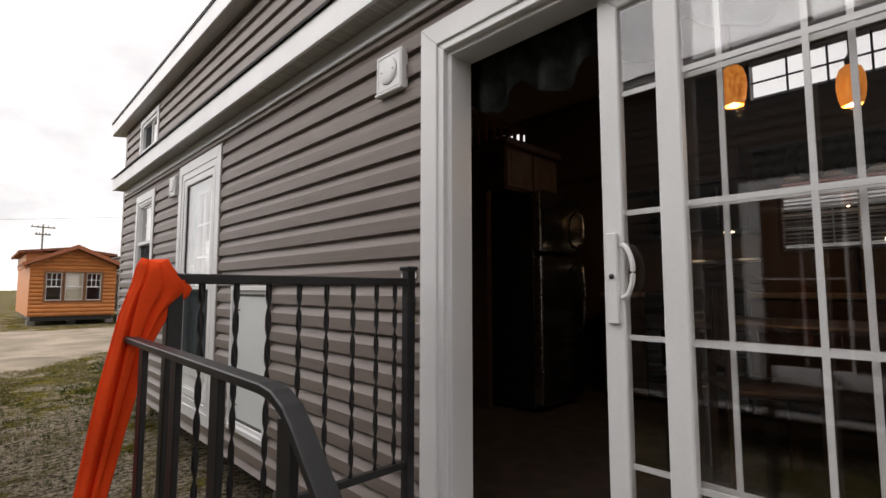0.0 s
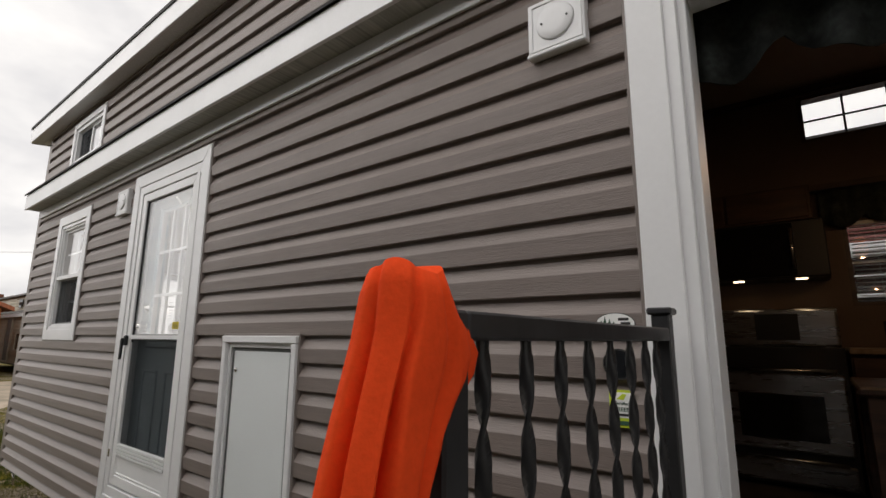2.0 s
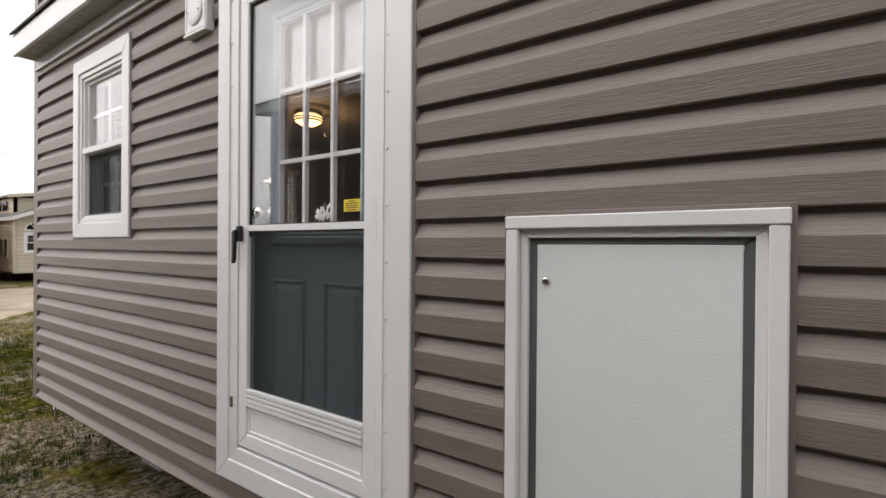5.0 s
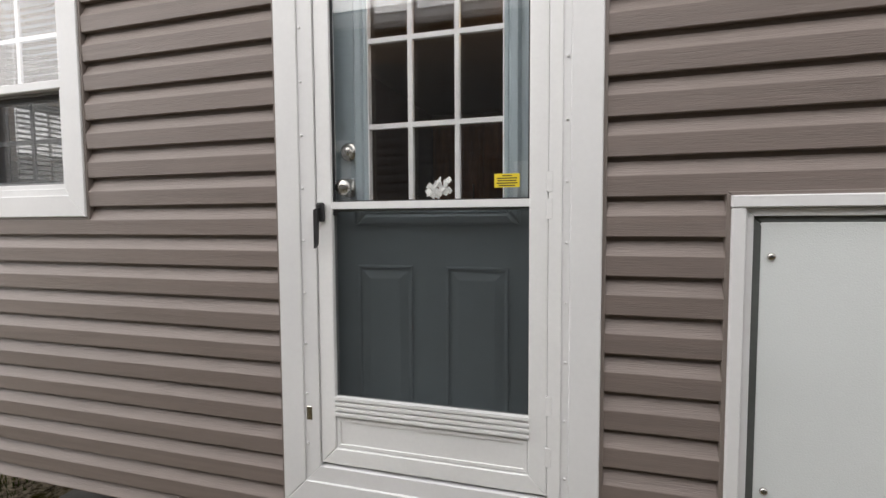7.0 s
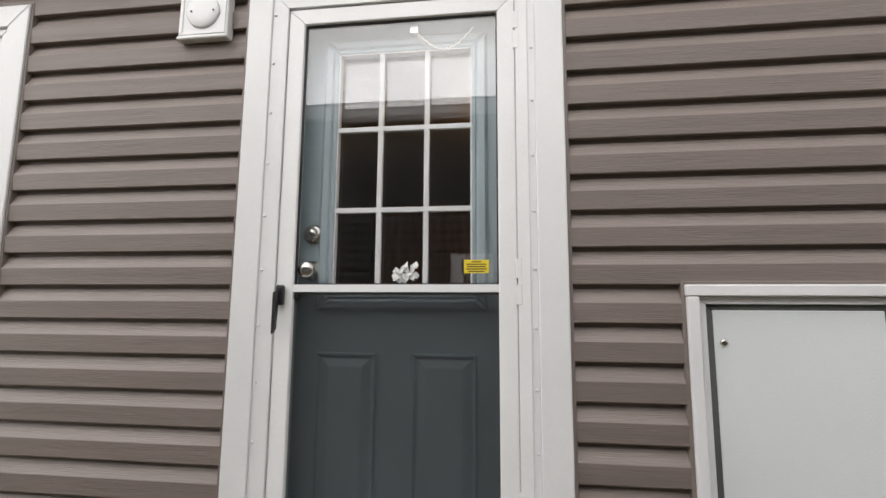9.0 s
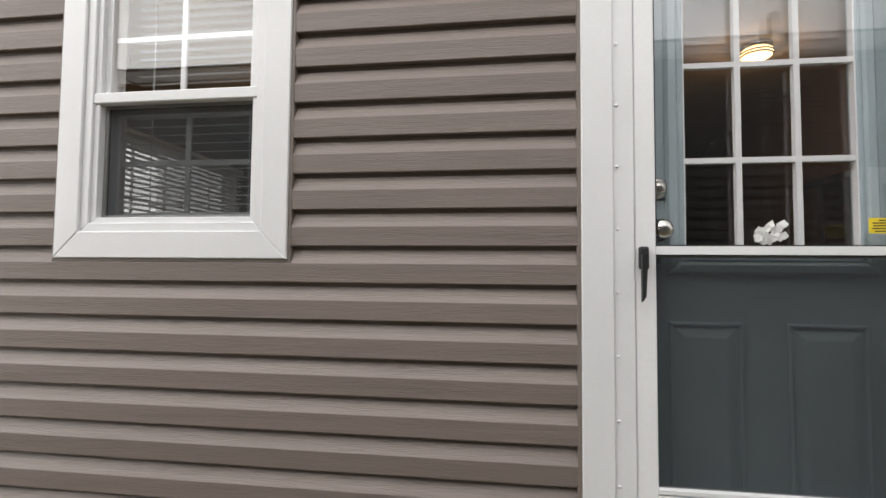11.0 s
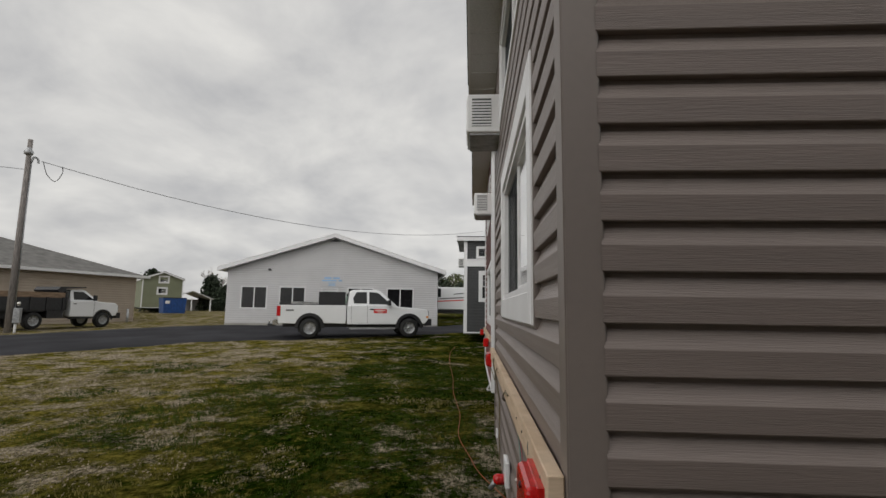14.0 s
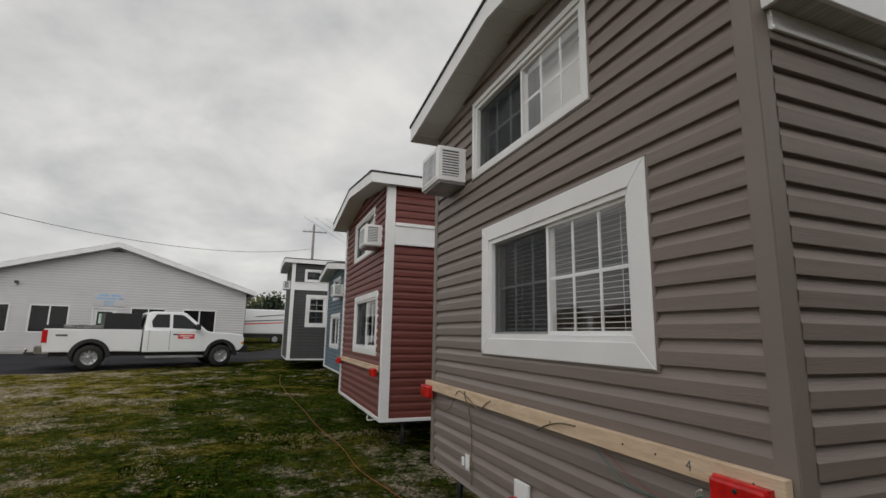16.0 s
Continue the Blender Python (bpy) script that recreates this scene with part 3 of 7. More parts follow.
def blind(m, u0, u1, z0, z1, y, tilt=20, drop=1.0, parent=None):
    b = thing("window_blind", m, "white horizontal slat blind hanging inside the window", "blind", "blinds behind the windows")
    part("head_rail", box(u0, y, z1 - 0.03, u1, y + 0.035, z1, 0.003), BLIND, b)
    slat = None
    n = int((z1 - z0) * drop / 0.032)
    for i in range(n):
        z = z1 - 0.045 - i * 0.032
        if slat is None:
            bm = bm_new()
            rows = []
            for k in range(5):
                f = (k / 4 - 0.5) * 0.036
                rows.append((bm.verts.new((u0, f, 0.0025 - 8 * f * f)), bm.verts.new((u1, f, 0.0025 - 8 * f * f))))
            for (a, c), (d, e) in zip(rows, rows[1:]):
                bm.faces.new((a, c, e, d)).smooth = True
            slat = part("slat", bm, BLIND, b)
            me = slat.data
        else:
            slat = new("slat", me)
            slat.parent = b
        slat.matrix_basis = pose(0, y + 0.018, z, tilt, 0, 0)
    for u in (u0 + 0.15 * (u1 - u0), u1 - 0.15 * (u1 - u0)):
        part("cord", box(u - 0.0015, y - 0.001, z1 - 0.03 - n * 0.032, u + 0.0015, y + 0.001, z1 - 0.03), BLIND, b)
    return b


def window_hung(name, m, u0, u1, z0, z1, trim, meet, label, parent=None, mesh_low=True, cols=2, rows=2, pieces=True):
    """Single-hung sash window: flat mitred casing, upper sash proud, lower sash set back behind an insect screen."""
    w = thing(name, m, label, "window", kind="structure", parent=parent)
    part("casing", frame_bm(u0, u1, z0, z1, trim, -0.034, 0.0), WHITE, w)
    part("j_channel", frame_bm(u0 - 0.011, u1 + 0.011, z0 - 0.011, z1 + 0.011, 0.016, -0.0262, 0.0, 0.002), TAUPE_POST if parent is None else WHITE, w)
    a, b, c, d = u0 + trim, u1 - trim, z0 + trim, z1 - trim
    part("window_frame", frame_bm(a - 0.001, b + 0.001, c - 0.001, d + 0.001, 0.030, -0.024, 0.10, 0.002), WHITE, w)
    part("inner_frame", frame_bm(a + 0.028, b - 0.028, c + 0.028, d - 0.028, 0.020, -0.014, 0.09, 0.002), WHITE, w)
    a, b, c, d = a + 0.046, b - 0.046, c + 0.046, d - 0.046
    up = part("upper_sash", frame_bm(a, b, meet, d, 0.022, 0.004, 0.040, 0.002), WHITE, w)
    bm = bm_new()
    bars(bm, a + 0.02, b - 0.02, meet + 0.02, d - 0.02, cols, rows, 0.023, 0.033)
    part("muntins", bm, WHITE, up)
    pane("pane", a + 0.015, b - 0.015, meet + 0.015, d - 0.015, 0.016, up)
    part("meeting_rail", box(a - 0.02, -0.020, meet - 0.018, b + 0.02, 0.012, meet + 0.020, 0.004), WHITE, w)
    lo = part("lower_sash", frame_bm(a, b, c, meet - 0.015, 0.024, 0.046, 0.080, 0.002), WHITE, w)
    bm = bm_new()
    bars(bm, a + 0.02, b - 0.02, c + 0.02, meet - 0.03, cols, rows, 0.061, 0.069)
    part("muntins", bm, WHITE, lo)
    pane("pane", a + 0.015, b - 0.015, c + 0.015, meet - 0.03, 0.054, lo)
    if mesh_low:
        s = part("insect_screen", box(a + 0.008, 0.016, c + 0.004, b - 0.008, 0.0175, meet - 0.02), SCREEN, w, "dark grey insect screen")
        part("screen_frame", frame_bm(a + 0.002, b - 0.002, c, meet - 0.016, 0.012, 0.010, 0.022, 0.001), mat("screen_frame_grey", (0.22, 0.22, 0.22), 0.5), w)
    return w


def window_slide(name, m, u0, u1, z0, z1, trim, label, parent=None, cols=3, rows=2, left_screen=True):
    """Sliding window: one fixed light, one slider behind an insect screen, grilles between."""
    w = thing(name, m, label, "window", kind="structure", parent=parent)
    part("casing", frame_bm(u0, u1, z0, z1, trim, -0.034, 0.0), WHITE, w)
    part("j_channel", frame_bm(u0 - 0.011, u1 + 0.011, z0 - 0.011, z1 + 0.011, 0.016, -0.0262, 0.0, 0.002), TAUPE_POST if parent is None else WHITE, w)
    a, b, c, d = u0 + trim, u1 - trim, z0 + trim, z1 - trim
    part("window_frame", frame_bm(a - 0.001, b + 0.001, c - 0.001, d + 0.001, 0.034, -0.020, 0.10, 0.002), WHITE, w)
    a, b, c, d = a + 0.030, b - 0.030, c + 0.030, d - 0.030
    mid = (a + b) / 2
    for i, (p, q, y) in enumerate(((a, mid + 0.012, 0.030), (mid - 0.012, b, 0.004))):
        s = part("sash", frame_bm(p, q, c, d, 0.024, y, y + 0.026, 0.002), WHITE, w)
        bm = bm_new()
        bars(bm, p + 0.02, q - 0.02, c + 0.02, d - 0.02, cols, rows, y + 0.015, y + 0.023, 0.018)
        part("muntins", bm, WHITE, s)
        pane("pane", p + 0.015, q - 0.015, c + 0.015, d - 0.015, y + 0.008, s)
    if left_screen:
        part("insect_screen", box(a + 0.012, 0.014, c + 0.012, mid - 0.008, 0.0155, d - 0.012), SCREEN, w, "dark grey insect screen")
        part("screen_frame", frame_bm(a + 0.004, mid, c + 0.004, d - 0.004, 0.012, 0.008, 0.020, 0.001), mat("screen_frame_grey", (0.30, 0.30, 0.30), 0.5), w)
    return w


# ---------- the grey-brown park home that the walk goes round ----------
LX, EY, RX, BY = 1.346, 7.489, 4.84, -3.60
Z0, PITCH = 0.450, 0.1143
PH = 1.5370 - 9 * PITCH
M_LONG, M_END, M_FAR, M_BACK = pose(LX, 0, 0, 0, 0, -90), pose(0, EY, 0, 0, 0, 180), pose(RX, 0, 0, 0, 0, 90), pose(0, BY, 0)

DOOR = (-4.960, -3.877, 0.575, 2.770)
WIN = (-6.678, -5.855, 1.610, 2.722)
LOFTWIN = (-6.665, -5.848, 3.185, 3.650)
HATCH = (-3.547, -2.940, 0.666, 1.650)
SLIDER = (-1.500, 0.580, 0.560, 2.735)


def hole(r, d):
    return (r[0] + d, r[1] - d, r[2] + d, r[3] - d)


wall_long = part("wall_long_side", wall_mesh(-EY + 0.002, -BY, Z0, 3.75, [hole(DOOR, 0.09), hole(WIN, 0.09), hole(LOFTWIN, 0.05), hole(HATCH, 0.06), hole(SLIDER, 0.115)]), TAUPE_POST, None, "long wall clad in grey-brown dutch-lap vinyl siding", M_LONG)
tagged(wall_long, kind="structure")
EWIN, EUP = (-3.698, -1.907, 1.512, 2.508), (-3.905, -2.300, 2.990, 3.700)
PEAK_X = (LX + RX) / 2


def soffit_z(x):
    return 3.735 + 0.13 * (PEAK_X - LX - abs(x - PEAK_X))


wall_end = part("wall_gable_end", wall_mesh(-RX + 0.122, -LX - 0.122, Z0, 3.74, [hole(EWIN, 0.10), hole(EUP, 0.05)], top=[(-LX - 0.122, 3.75), (-PEAK_X, soffit_z(PEAK_X)), (-RX + 0.122, 3.75)]), TAUPE_POST, None, "gable end wall clad in grey-brown dutch-lap vinyl siding", M_END)
tagged(wall_end, kind="structure")
KWIN, CLERE, LOFTFAR = (-0.10, 0.93, 1.90, 2.56), (-0.55, 1.10, 3.22, 3.62), (3.43, 4.05, 3.28, 3.62)
wall_far = part("wall_far_side", wall_mesh(BY, EY - 0.002, Z0, 3.75, [KWIN, CLERE, LOFTFAR]), TAUPE_POST, None, "far long wall with kitchen and clerestory windows", M_FAR)
tagged(wall_far, kind="structure")
wall_back = part("wall_back_end", wall_mesh(LX + 0.122, RX - 0.122, Z0, 3.74, top=[(RX - 0.122, 3.75), (PEAK_X, soffit_z(PEAK_X)), (LX + 0.122, 3.75)]), TAUPE_POST, None, "closed back end wall in grey-brown siding", M_BACK)
tagged(wall_back, kind="structure")

# corner posts: a vinyl L on each corner
for name, x, y, sx, sy in (("corner_post", LX, EY, 1, -1), ("corner_post", RX, EY, -1, -1), ("corner_post", LX, BY, 1, 1), ("corner_post", RX, BY, -1, 1)):
    pts = [(-0.020, -0.028), (0.066, -0.028), (0.066, 0.0), (0.0, 0.0), (0.0, 0.062), (-0.020, 0.062)]
    bm = bm_new()
    lo = [bm.verts.new((x + px * sx, y - py * -sy, Z0 - 0.02)) for px, py in pts]
    hi = [bm.verts.new((x + px * sx, y - py * -sy, 3.735)) for px, py in pts]
    bm.faces.new(lo)
    bm.faces.new(hi[::-1])
    for i in range(6):
        bm.faces.new((lo[(i + 1) % 6], lo[i], hi[i], hi[(i + 1) % 6]))
    bmesh.ops.recalc_face_normals(bm, faces=bm.faces[:])
    bmesh.ops.bevel(bm, geom=[e for e in bm.edges if abs(e.verts[0].co.z - e.verts[1].co.z) > 1], offset=0.004, segments=2, affect="EDGES")
    p = part(name, bm, TAUPE_POST, None, "smooth grey-brown vinyl corner post")
    tagged(p, kind="structure")

# roof: two shallow slopes with overhang, white rake and eave fascias
OVX, OVY = 0.130, 0.28


def roof(home, lx, rx, by, ey, z_eave, slope, ovx, ovy, roofing=None, fascia_h=0.15, boards=True):
    """Low gable roof with boxed soffit and white fascias; the parent may be None."""
    px = (lx + rx) / 2
    a, b = lx - ovx, rx + ovx
    za = z_eave - slope * ovx
    zp = z_eave + slope * (px - lx)
    y0, y1 = by - ovy, ey + ovy
    deck = part("roof", prism([(a - 0.02, za + fascia_h), (px, zp + fascia_h), (b + 0.02, za + fascia_h), (b + 0.02, za + fascia_h + 0.03), (px, zp + fascia_h + 0.03), (a - 0.02, za + fascia_h + 0.03)], y0 - 0.02, y1 + 0.02), roofing or ROOFING, home, "dark low-pitched roof")
    sof = part("soffit", prism([(a, za), (px, zp), (b, za), (b, za + 0.012), (px, zp + 0.012), (a, za + 0.012)], y0, y1), SOFFIT, home, "white vinyl soffit")
    fas = []
    for x0, x1 in ((a - 0.012, a + 0.006), (b - 0.006, b + 0.012)):
        fas.append(part("eave_fascia", box(x0, y0, za - 0.004, x1, y1, za + fascia_h + 0.002, 0.003), WHITE, home))
    for y in (y0, y1):
        fas.append(part("rake_fascia", prism([(a, za - 0.006), (px, zp - 0.006), (b, za - 0.006), (b, za + fascia_h), (px, zp + fascia_h), (a, za + fascia_h)], y - 0.010, y + 0.010), WHITE, home))
    if home is None:
        for o in (deck, sof, *fas):
            tagged(o, kind="structure")
        for o in fas:
            tagged(o, "white painted roof fascia board")


roof(None, LX, RX, BY, EY, 3.735, 0.13, OVX, OVY)
# soffit joints under the gable overhang
for i in range(14):
    x = LX - 0.05 + 0.27 * i
    if x < RX + OVX - 0.05:
        z = soffit_z(x) - 0.004 if LX < x < RX else 3.722
        tagged(part("soffit_joint", box(x, EY + 0.02, z - 0.002, x + 0.006, EY + OVY - 0.012, z + 0.004), SOFFIT, None, "narrow soffit panel joint"), kind="structure")

# the skirt eave along the long wall between the storeys
ya, yb = BY, EY - 0.03
tagged(part("skirt_eave_fascia", box(LX - 0.155, ya, 2.905, LX - 0.135, yb, 3.055, 0.003), WHITE, None, "white fascia board of the skirt eave"), kind="structure")
tagged(part("skirt_eave_end", prism([(LX - 0.136, 2.912), (LX - 0.001, 2.912), (LX - 0.001, 3.150), (LX - 0.136, 3.052)], yb - 0.016, yb), WHITE, None, "white end board of the skirt eave"), kind="structure")
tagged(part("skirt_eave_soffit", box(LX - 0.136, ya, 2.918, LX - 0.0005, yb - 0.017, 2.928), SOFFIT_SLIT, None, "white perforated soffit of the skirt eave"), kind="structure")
tagged(part("skirt_eave_top", prism([(LX - 0.170, 3.052), (LX - 0.002, 3.178), (LX - 0.002, 3.190), (LX - 0.172, 3.066)], ya, yb + 0.012), ROOFING, None, "dark shingled top of the skirt eave"), kind="structure")
tagged(part("frieze_trim", box(LX - 0.032, ya, 2.830, LX, EY - 0.065, 2.917, 0.003), WHITE, None, "white trim strip under the skirt eave"), kind="structure")
tagged(part("frieze_bead", box(LX - 0.040, ya, 2.826, LX - 0.0325, EY - 0.065, 2.846, 0.002), WHITE, None, "white trim bead under the skirt eave"), kind="structure")

# floor frame under the home
tagged(part("floor", box(LX + 0.03, BY + 0.03, 0.50, RX - 0.03, EY - 0.03, 0.685), CARPET, None, "dark floor of the home"), kind="structure")
for y in (-2.8, 0.4, 3.6, 6.6):
    for x in (1.9, 4.2):
        st = thing("support_stand", pose(x, y, 0), "dark steel jack stand under the home", "stand", "jack stands under the home")
        part("base", box(-0.15, -0.15, gz(x, y) - 0.02, 0.15, 0.15, 0.05, 0.01), CONCRETE, st)
        part("post", cyl((0, 0, 0.05), (0, 0, 0.42), 0.035, 0.03), BLACK_STEEL, st)
        part("head", box(-0.08, -0.08, 0.42, 0.08, 0.08, 0.5, 0.005), BLACK_STEEL, st)

window_1 = window_hung("window_1", M_LONG, *WIN, 0.088, 2.150, "white vinyl single-hung window with dark lower screen")
window_2 = window_slide("window_2", M_LONG, *LOFTWIN, 0.055, "small white sliding loft window above the skirt eave", cols=2, rows=1)
window_3 = window_slide("window_3", M_END, *EWIN, 0.118, "wide white sliding window with grilles and blinds")
window_4 = window_slide("window_4", M_END, *EUP, 0.045, "white sliding loft window under the gable")
for nm, r in (("window_5", KWIN), ("window_6", CLERE), ("window_7", LOFTFAR)):
    w = thing(nm, M_FAR, "white framed window in the far wall", "window", kind="structure")
    part("window_frame", frame_bm(*r, 0.03, 0.0, 0.119, 0.002), WOOD_DARK, w)
    bm = bm_new()
    bars(bm, r[0] + 0.02, r[1] - 0.02, r[2] + 0.02, r[3] - 0.02, 6 if nm == "window_6" else 2, 2, 0.05, 0.06, 0.016)
    part("muntins", bm, BLACK if nm == "window_6" else WHITE, w)
    pane("pane", r[0] + 0.02, r[1] - 0.02, r[2] + 0.02, r[3] - 0.02, 0.045, w)
blind(M_LONG, WIN[0] + 0.14, WIN[1] - 0.14, WIN[2] + 0.13, WIN[3] - 0.10, 0.125, tilt=14)
blind(M_END, EWIN[0] + 0.13, EWIN[1] - 0.13, EWIN[2] + 0.13, EWIN[3] - 0.12, 0.130, tilt=12)
blind(M_FAR, KWIN[0] + 0.04, KWIN[1] - 0.04, KWIN[2] + 0.03, KWIN[3] - 0.03, 0.125, tilt=8)

# ---------- storm door over the slate-grey entry door ----------
du0, du1, dz0, dz1 = DOOR
door_1 = thing("door_1", M_LONG, "white aluminium storm door with glass above and screen below", "door", kind="structure")
part("casing", frame_bm(du0, du1, dz0, dz1, 0.090, -0.034, 0.0), WHITE, door_1)
part("j_channel", frame_bm(du0 - 0.011, du1 + 0.011, dz0 - 0.011, dz1 + 0.011, 0.016, -0.0262, 0.0, 0.002), TAUPE_POST, door_1)
part("door_frame", frame_bm(du0 + 0.089, du1 - 0.089, dz0 + 0.089, dz1 - 0.089, 0.058, -0.028, 0.02, 0.002), WHITE, door_1)
part("jamb", frame_bm(du0 + 0.092, du1 - 0.092, dz0 + 0.092, dz1 - 0.092, 0.030, 0.021, 0.118, 0.002), WHITE, door_1)
la, lb, lc, ld = -4.811, -4.029, 0.733, 2.619
leaf = part("leaf", bm_new(), WHITE_PAINT, door_1)
bm = bm_new()
bm.from_mesh(frame_bm_mesh := mesh_of("leaf", frame_bm(la, lb, lc, ld, 0.058, -0.022, 0.012, 0.003), WHITE_PAINT))
add_box(bm, la + 0.05, -0.020, 1.628, lb - 0.05, 0.010, 1.652)
add_box(bm, la + 0.05, -0.014, lc + 0.05, lb - 0.05, 0.004, 0.976)
bm.to_mesh(leaf.data)
bm.free()
bpy.data.meshes.remove(frame_bm_mesh)
bm = bm_new()
for i in range(4):
    add_box(bm, la + 0.056, -0.028 + 0.001 * i, 0.911 + 0.018 * i, lb - 0.056, 0.0, 0.9215 + 0.018 * i)
part("ribbed_rail", bm, WHITE_PAINT, leaf)
part("kick_panel_bead", frame_bm(la + 0.062, lb - 0.062, lc + 0.062, 0.90, 0.012, -0.018, -0.013, 0.001), WHITE_PAINT, leaf)
pane("storm_glass", la + 0.052, lb - 0.052, 1.650, ld - 0.052, -0.006, leaf)
part("glass_bead", frame_bm(la + 0.057, lb - 0.057, 1.650, ld - 0.057, 0.006, -0.012, -0.002, 0.0), BLACK, leaf)
part("screen", box(la + 0.052, -0.006, 0.972, lb - 0.052, -0.0045, 1.628), SCREEN, leaf, "dark grey insect screen")
part("screen_spline", box(la + 0.054, -0.012, 1.620, lb - 0.054, -0.004, 1.6275, 0.002), GASKET, leaf)
part("screen_catch", box(la + 0.058, -0.014, 1.606, la + 0.074, -0.0062, 1.620, 0.002), BLACK, leaf)
part("hinge_strip", box(lb + 0.0008, -0.0312, lc, du1 - 0.113, -0.0283, ld + 0.004, 0.001), WHITE_PAINT, door_1)
for z in (2.52, 2.45, 1.70, 1.62, 1.02, 0.86):
    part("hinge", box(lb - 0.007, -0.0322, z - 0.03, lb + 0.012, -0.023, z + 0.03, 0.001), WHITE_PAINT, door_1)
for u in (du0 + 0.100, du1 - 0.100):
    for i in range(11):
        z = 0.80 + i * 0.18
        part("screw", lathe([(0.0045, -0.0295), (0.0045, -0.0265), (0.001, -0.0260)][::-1], 8, "Y"), WHITE_PAINT, door_1, m=pose(u, -0.0585, z))
part("latch_keeper", box(du0 + 0.096, -0.030, 0.885, du0 + 0.118, -0.024, 0.935, 0.002), CHROME, door_1)
hb = part("storm_handle", box(la + 0.008, -0.045, 1.585, la + 0.034, -0.022, 1.650, 0.006, 2), BLACK, leaf, "black storm door handle")
part("lever", prism([(la + 0.010, 1.625), (la + 0.026, 1.632), (la + 0.020, 1.510), (la + 0.010, 1.495)], -0.062, -0.046), BLACK, hb)

# entry door behind
door_2 = thing("door_2", M_LONG, "slate-grey panelled entry door with a nine-light window, shut", "door", kind="structure")
ea, eb, ec, ed = du0 + 0.124, du1 - 0.124, dz0 + 0.124, dz1 - 0.124
ga, gb, gc, gd = -4.657, -4.168, 1.622, 2.490
part("leaf", wall_mesh(ea, eb, ec, ed, [(ga, gb, gc, gd)], 0.042), STORM_GREY, door_2, m=pose(0, 0.062, 0))
part("lite_frame", frame_bm(ga - 0.046, gb + 0.046, gc - 0.052, gd + 0.046, 0.040, 0.046, 0.061, 0.010), STORM_GREY, door_2)
part("lite_frame_inner", frame_bm(ga - 0.008, gb + 0.008, gc - 0.012, gd + 0.008, 0.016, 0.050, 0.0615, 0.004), STORM_GREY, door_2)
bm = bm_new()
bars(bm, ga, gb, gc, gd, 3, 3, 0.056, 0.075, 0.0165)
part("grille", bm, WHITE, door_2, "white nine-light grille")
part("lite_edge", frame_bm(ga - 0.002, gb + 0.002, gc - 0.002, gd + 0.002, 0.014, 0.054, 0.078, 0.001), WHITE, door_2)
pane("pane", ga, gb, gc, gd, 0.082, door_2)
for pa, pb in ((-4.696, -4.492), (-4.372, -4.160)):
    bm = frame_bm(pa, pb, 0.86, 1.432, 0.011, 0.0510, 0.0618, 0.003)
    pn = part("raised_panel_moulding", bm, STORM_GREY, door_2)
    bm = bm_new()
    ring = [[bm.verts.new((u, y, z)) for u, z in ((pa + d, 0.86 + d), (pb - d, 0.86 + d), (pb - d, 1.432 - d), (pa + d, 1.432 - d))] for d, y in ((0.018, 0.0618), (0.044, 0.0535), (0.048, 0.0530))]
    for a_, c_ in zip(ring, ring[1:]):
        for i in range(4):
            bm.faces.new((a_[i], a_[(i + 1) % 4], c_[(i + 1) % 4], c_[i]))
    bm.faces.new(ring[-1])
    part("raised_panel", bm, STORM_GREY, pn)
for z, kind in ((1.829, "deadbolt"), (1.703, "knob")):
    prof = [(0.033, 0.0), (0.033, 0.006), (0.026, 0.010), (0.018, 0.014), (0.018, 0.028), (0.004, 0.030)] if kind == "deadbolt" else [(0.034, 0.0), (0.034, 0.006), (0.014, 0.012), (0.013, 0.028), (0.027, 0.040), (0.030, 0.052), (0.024, 0.064), (0.006, 0.068)]
    part(kind, lathe(prof, 20, "Y"), CHROME, door_2, "brushed nickel " + kind, pose(-4.724, 0.061, z))

# ---------- utility hatch ----------
ha, hb_, hc, hd = HATCH
hatch = thing("utility_hatch", M_LONG, "white textured utility hatch with twist latches in a white frame", "hatch", kind="structure")
for a, b in ((ha, ha + 0.034), (hb_ - 0.034, hb_)):
    part("side_casing", box(a, -0.040, hc + 0.034, b, 0.0, hd - 0.034, 0.003), WHITE, hatch)
for a, b in ((hc, hc + 0.0335), (hd - 0.0335, hd)):
    part("head_casing", box(ha - 0.002, -0.042, a, hb_ + 0.002, 0.0, b, 0.003), WHITE, hatch)
part("j_channel", frame_bm(ha - 0.011, hb_ + 0.011, hc - 0.011, hd + 0.011, 0.016, -0.0262, 0.0, 0.002), TAUPE_POST, hatch)
part("inner_frame", frame_bm(ha + 0.034, hb_ - 0.034, hc + 0.034, hd - 0.034, 0.022, -0.022, 0.02, 0.002), WHITE, hatch)
part("gasket", frame_bm(ha + 0.052, hb_ - 0.052, hc + 0.052, hd - 0.052, 0.030, -0.010, 0.02, 0.004), GASKET, hatch)
part("hatch_panel", box(ha + 0.076, -0.012, hc + 0.076, hb_ - 0.076, 0.01, hd - 0.072, 0.003), PANEL, hatch)
for z in (hd - 0.165, hc + 0.17):
    l = part("twist_latch", lathe([(0.0105, 0.0), (0.0105, 0.004), (0.007, 0.007), (0.002, 0.0075)], 16, "Y"), CHROME, hatch, m=pose(ha + 0.102, -0.0125, z))
    part("slot", box(-0.004, -0.009, -0.0012, 0.004, -0.0074, 0.0012), BLACK, l)

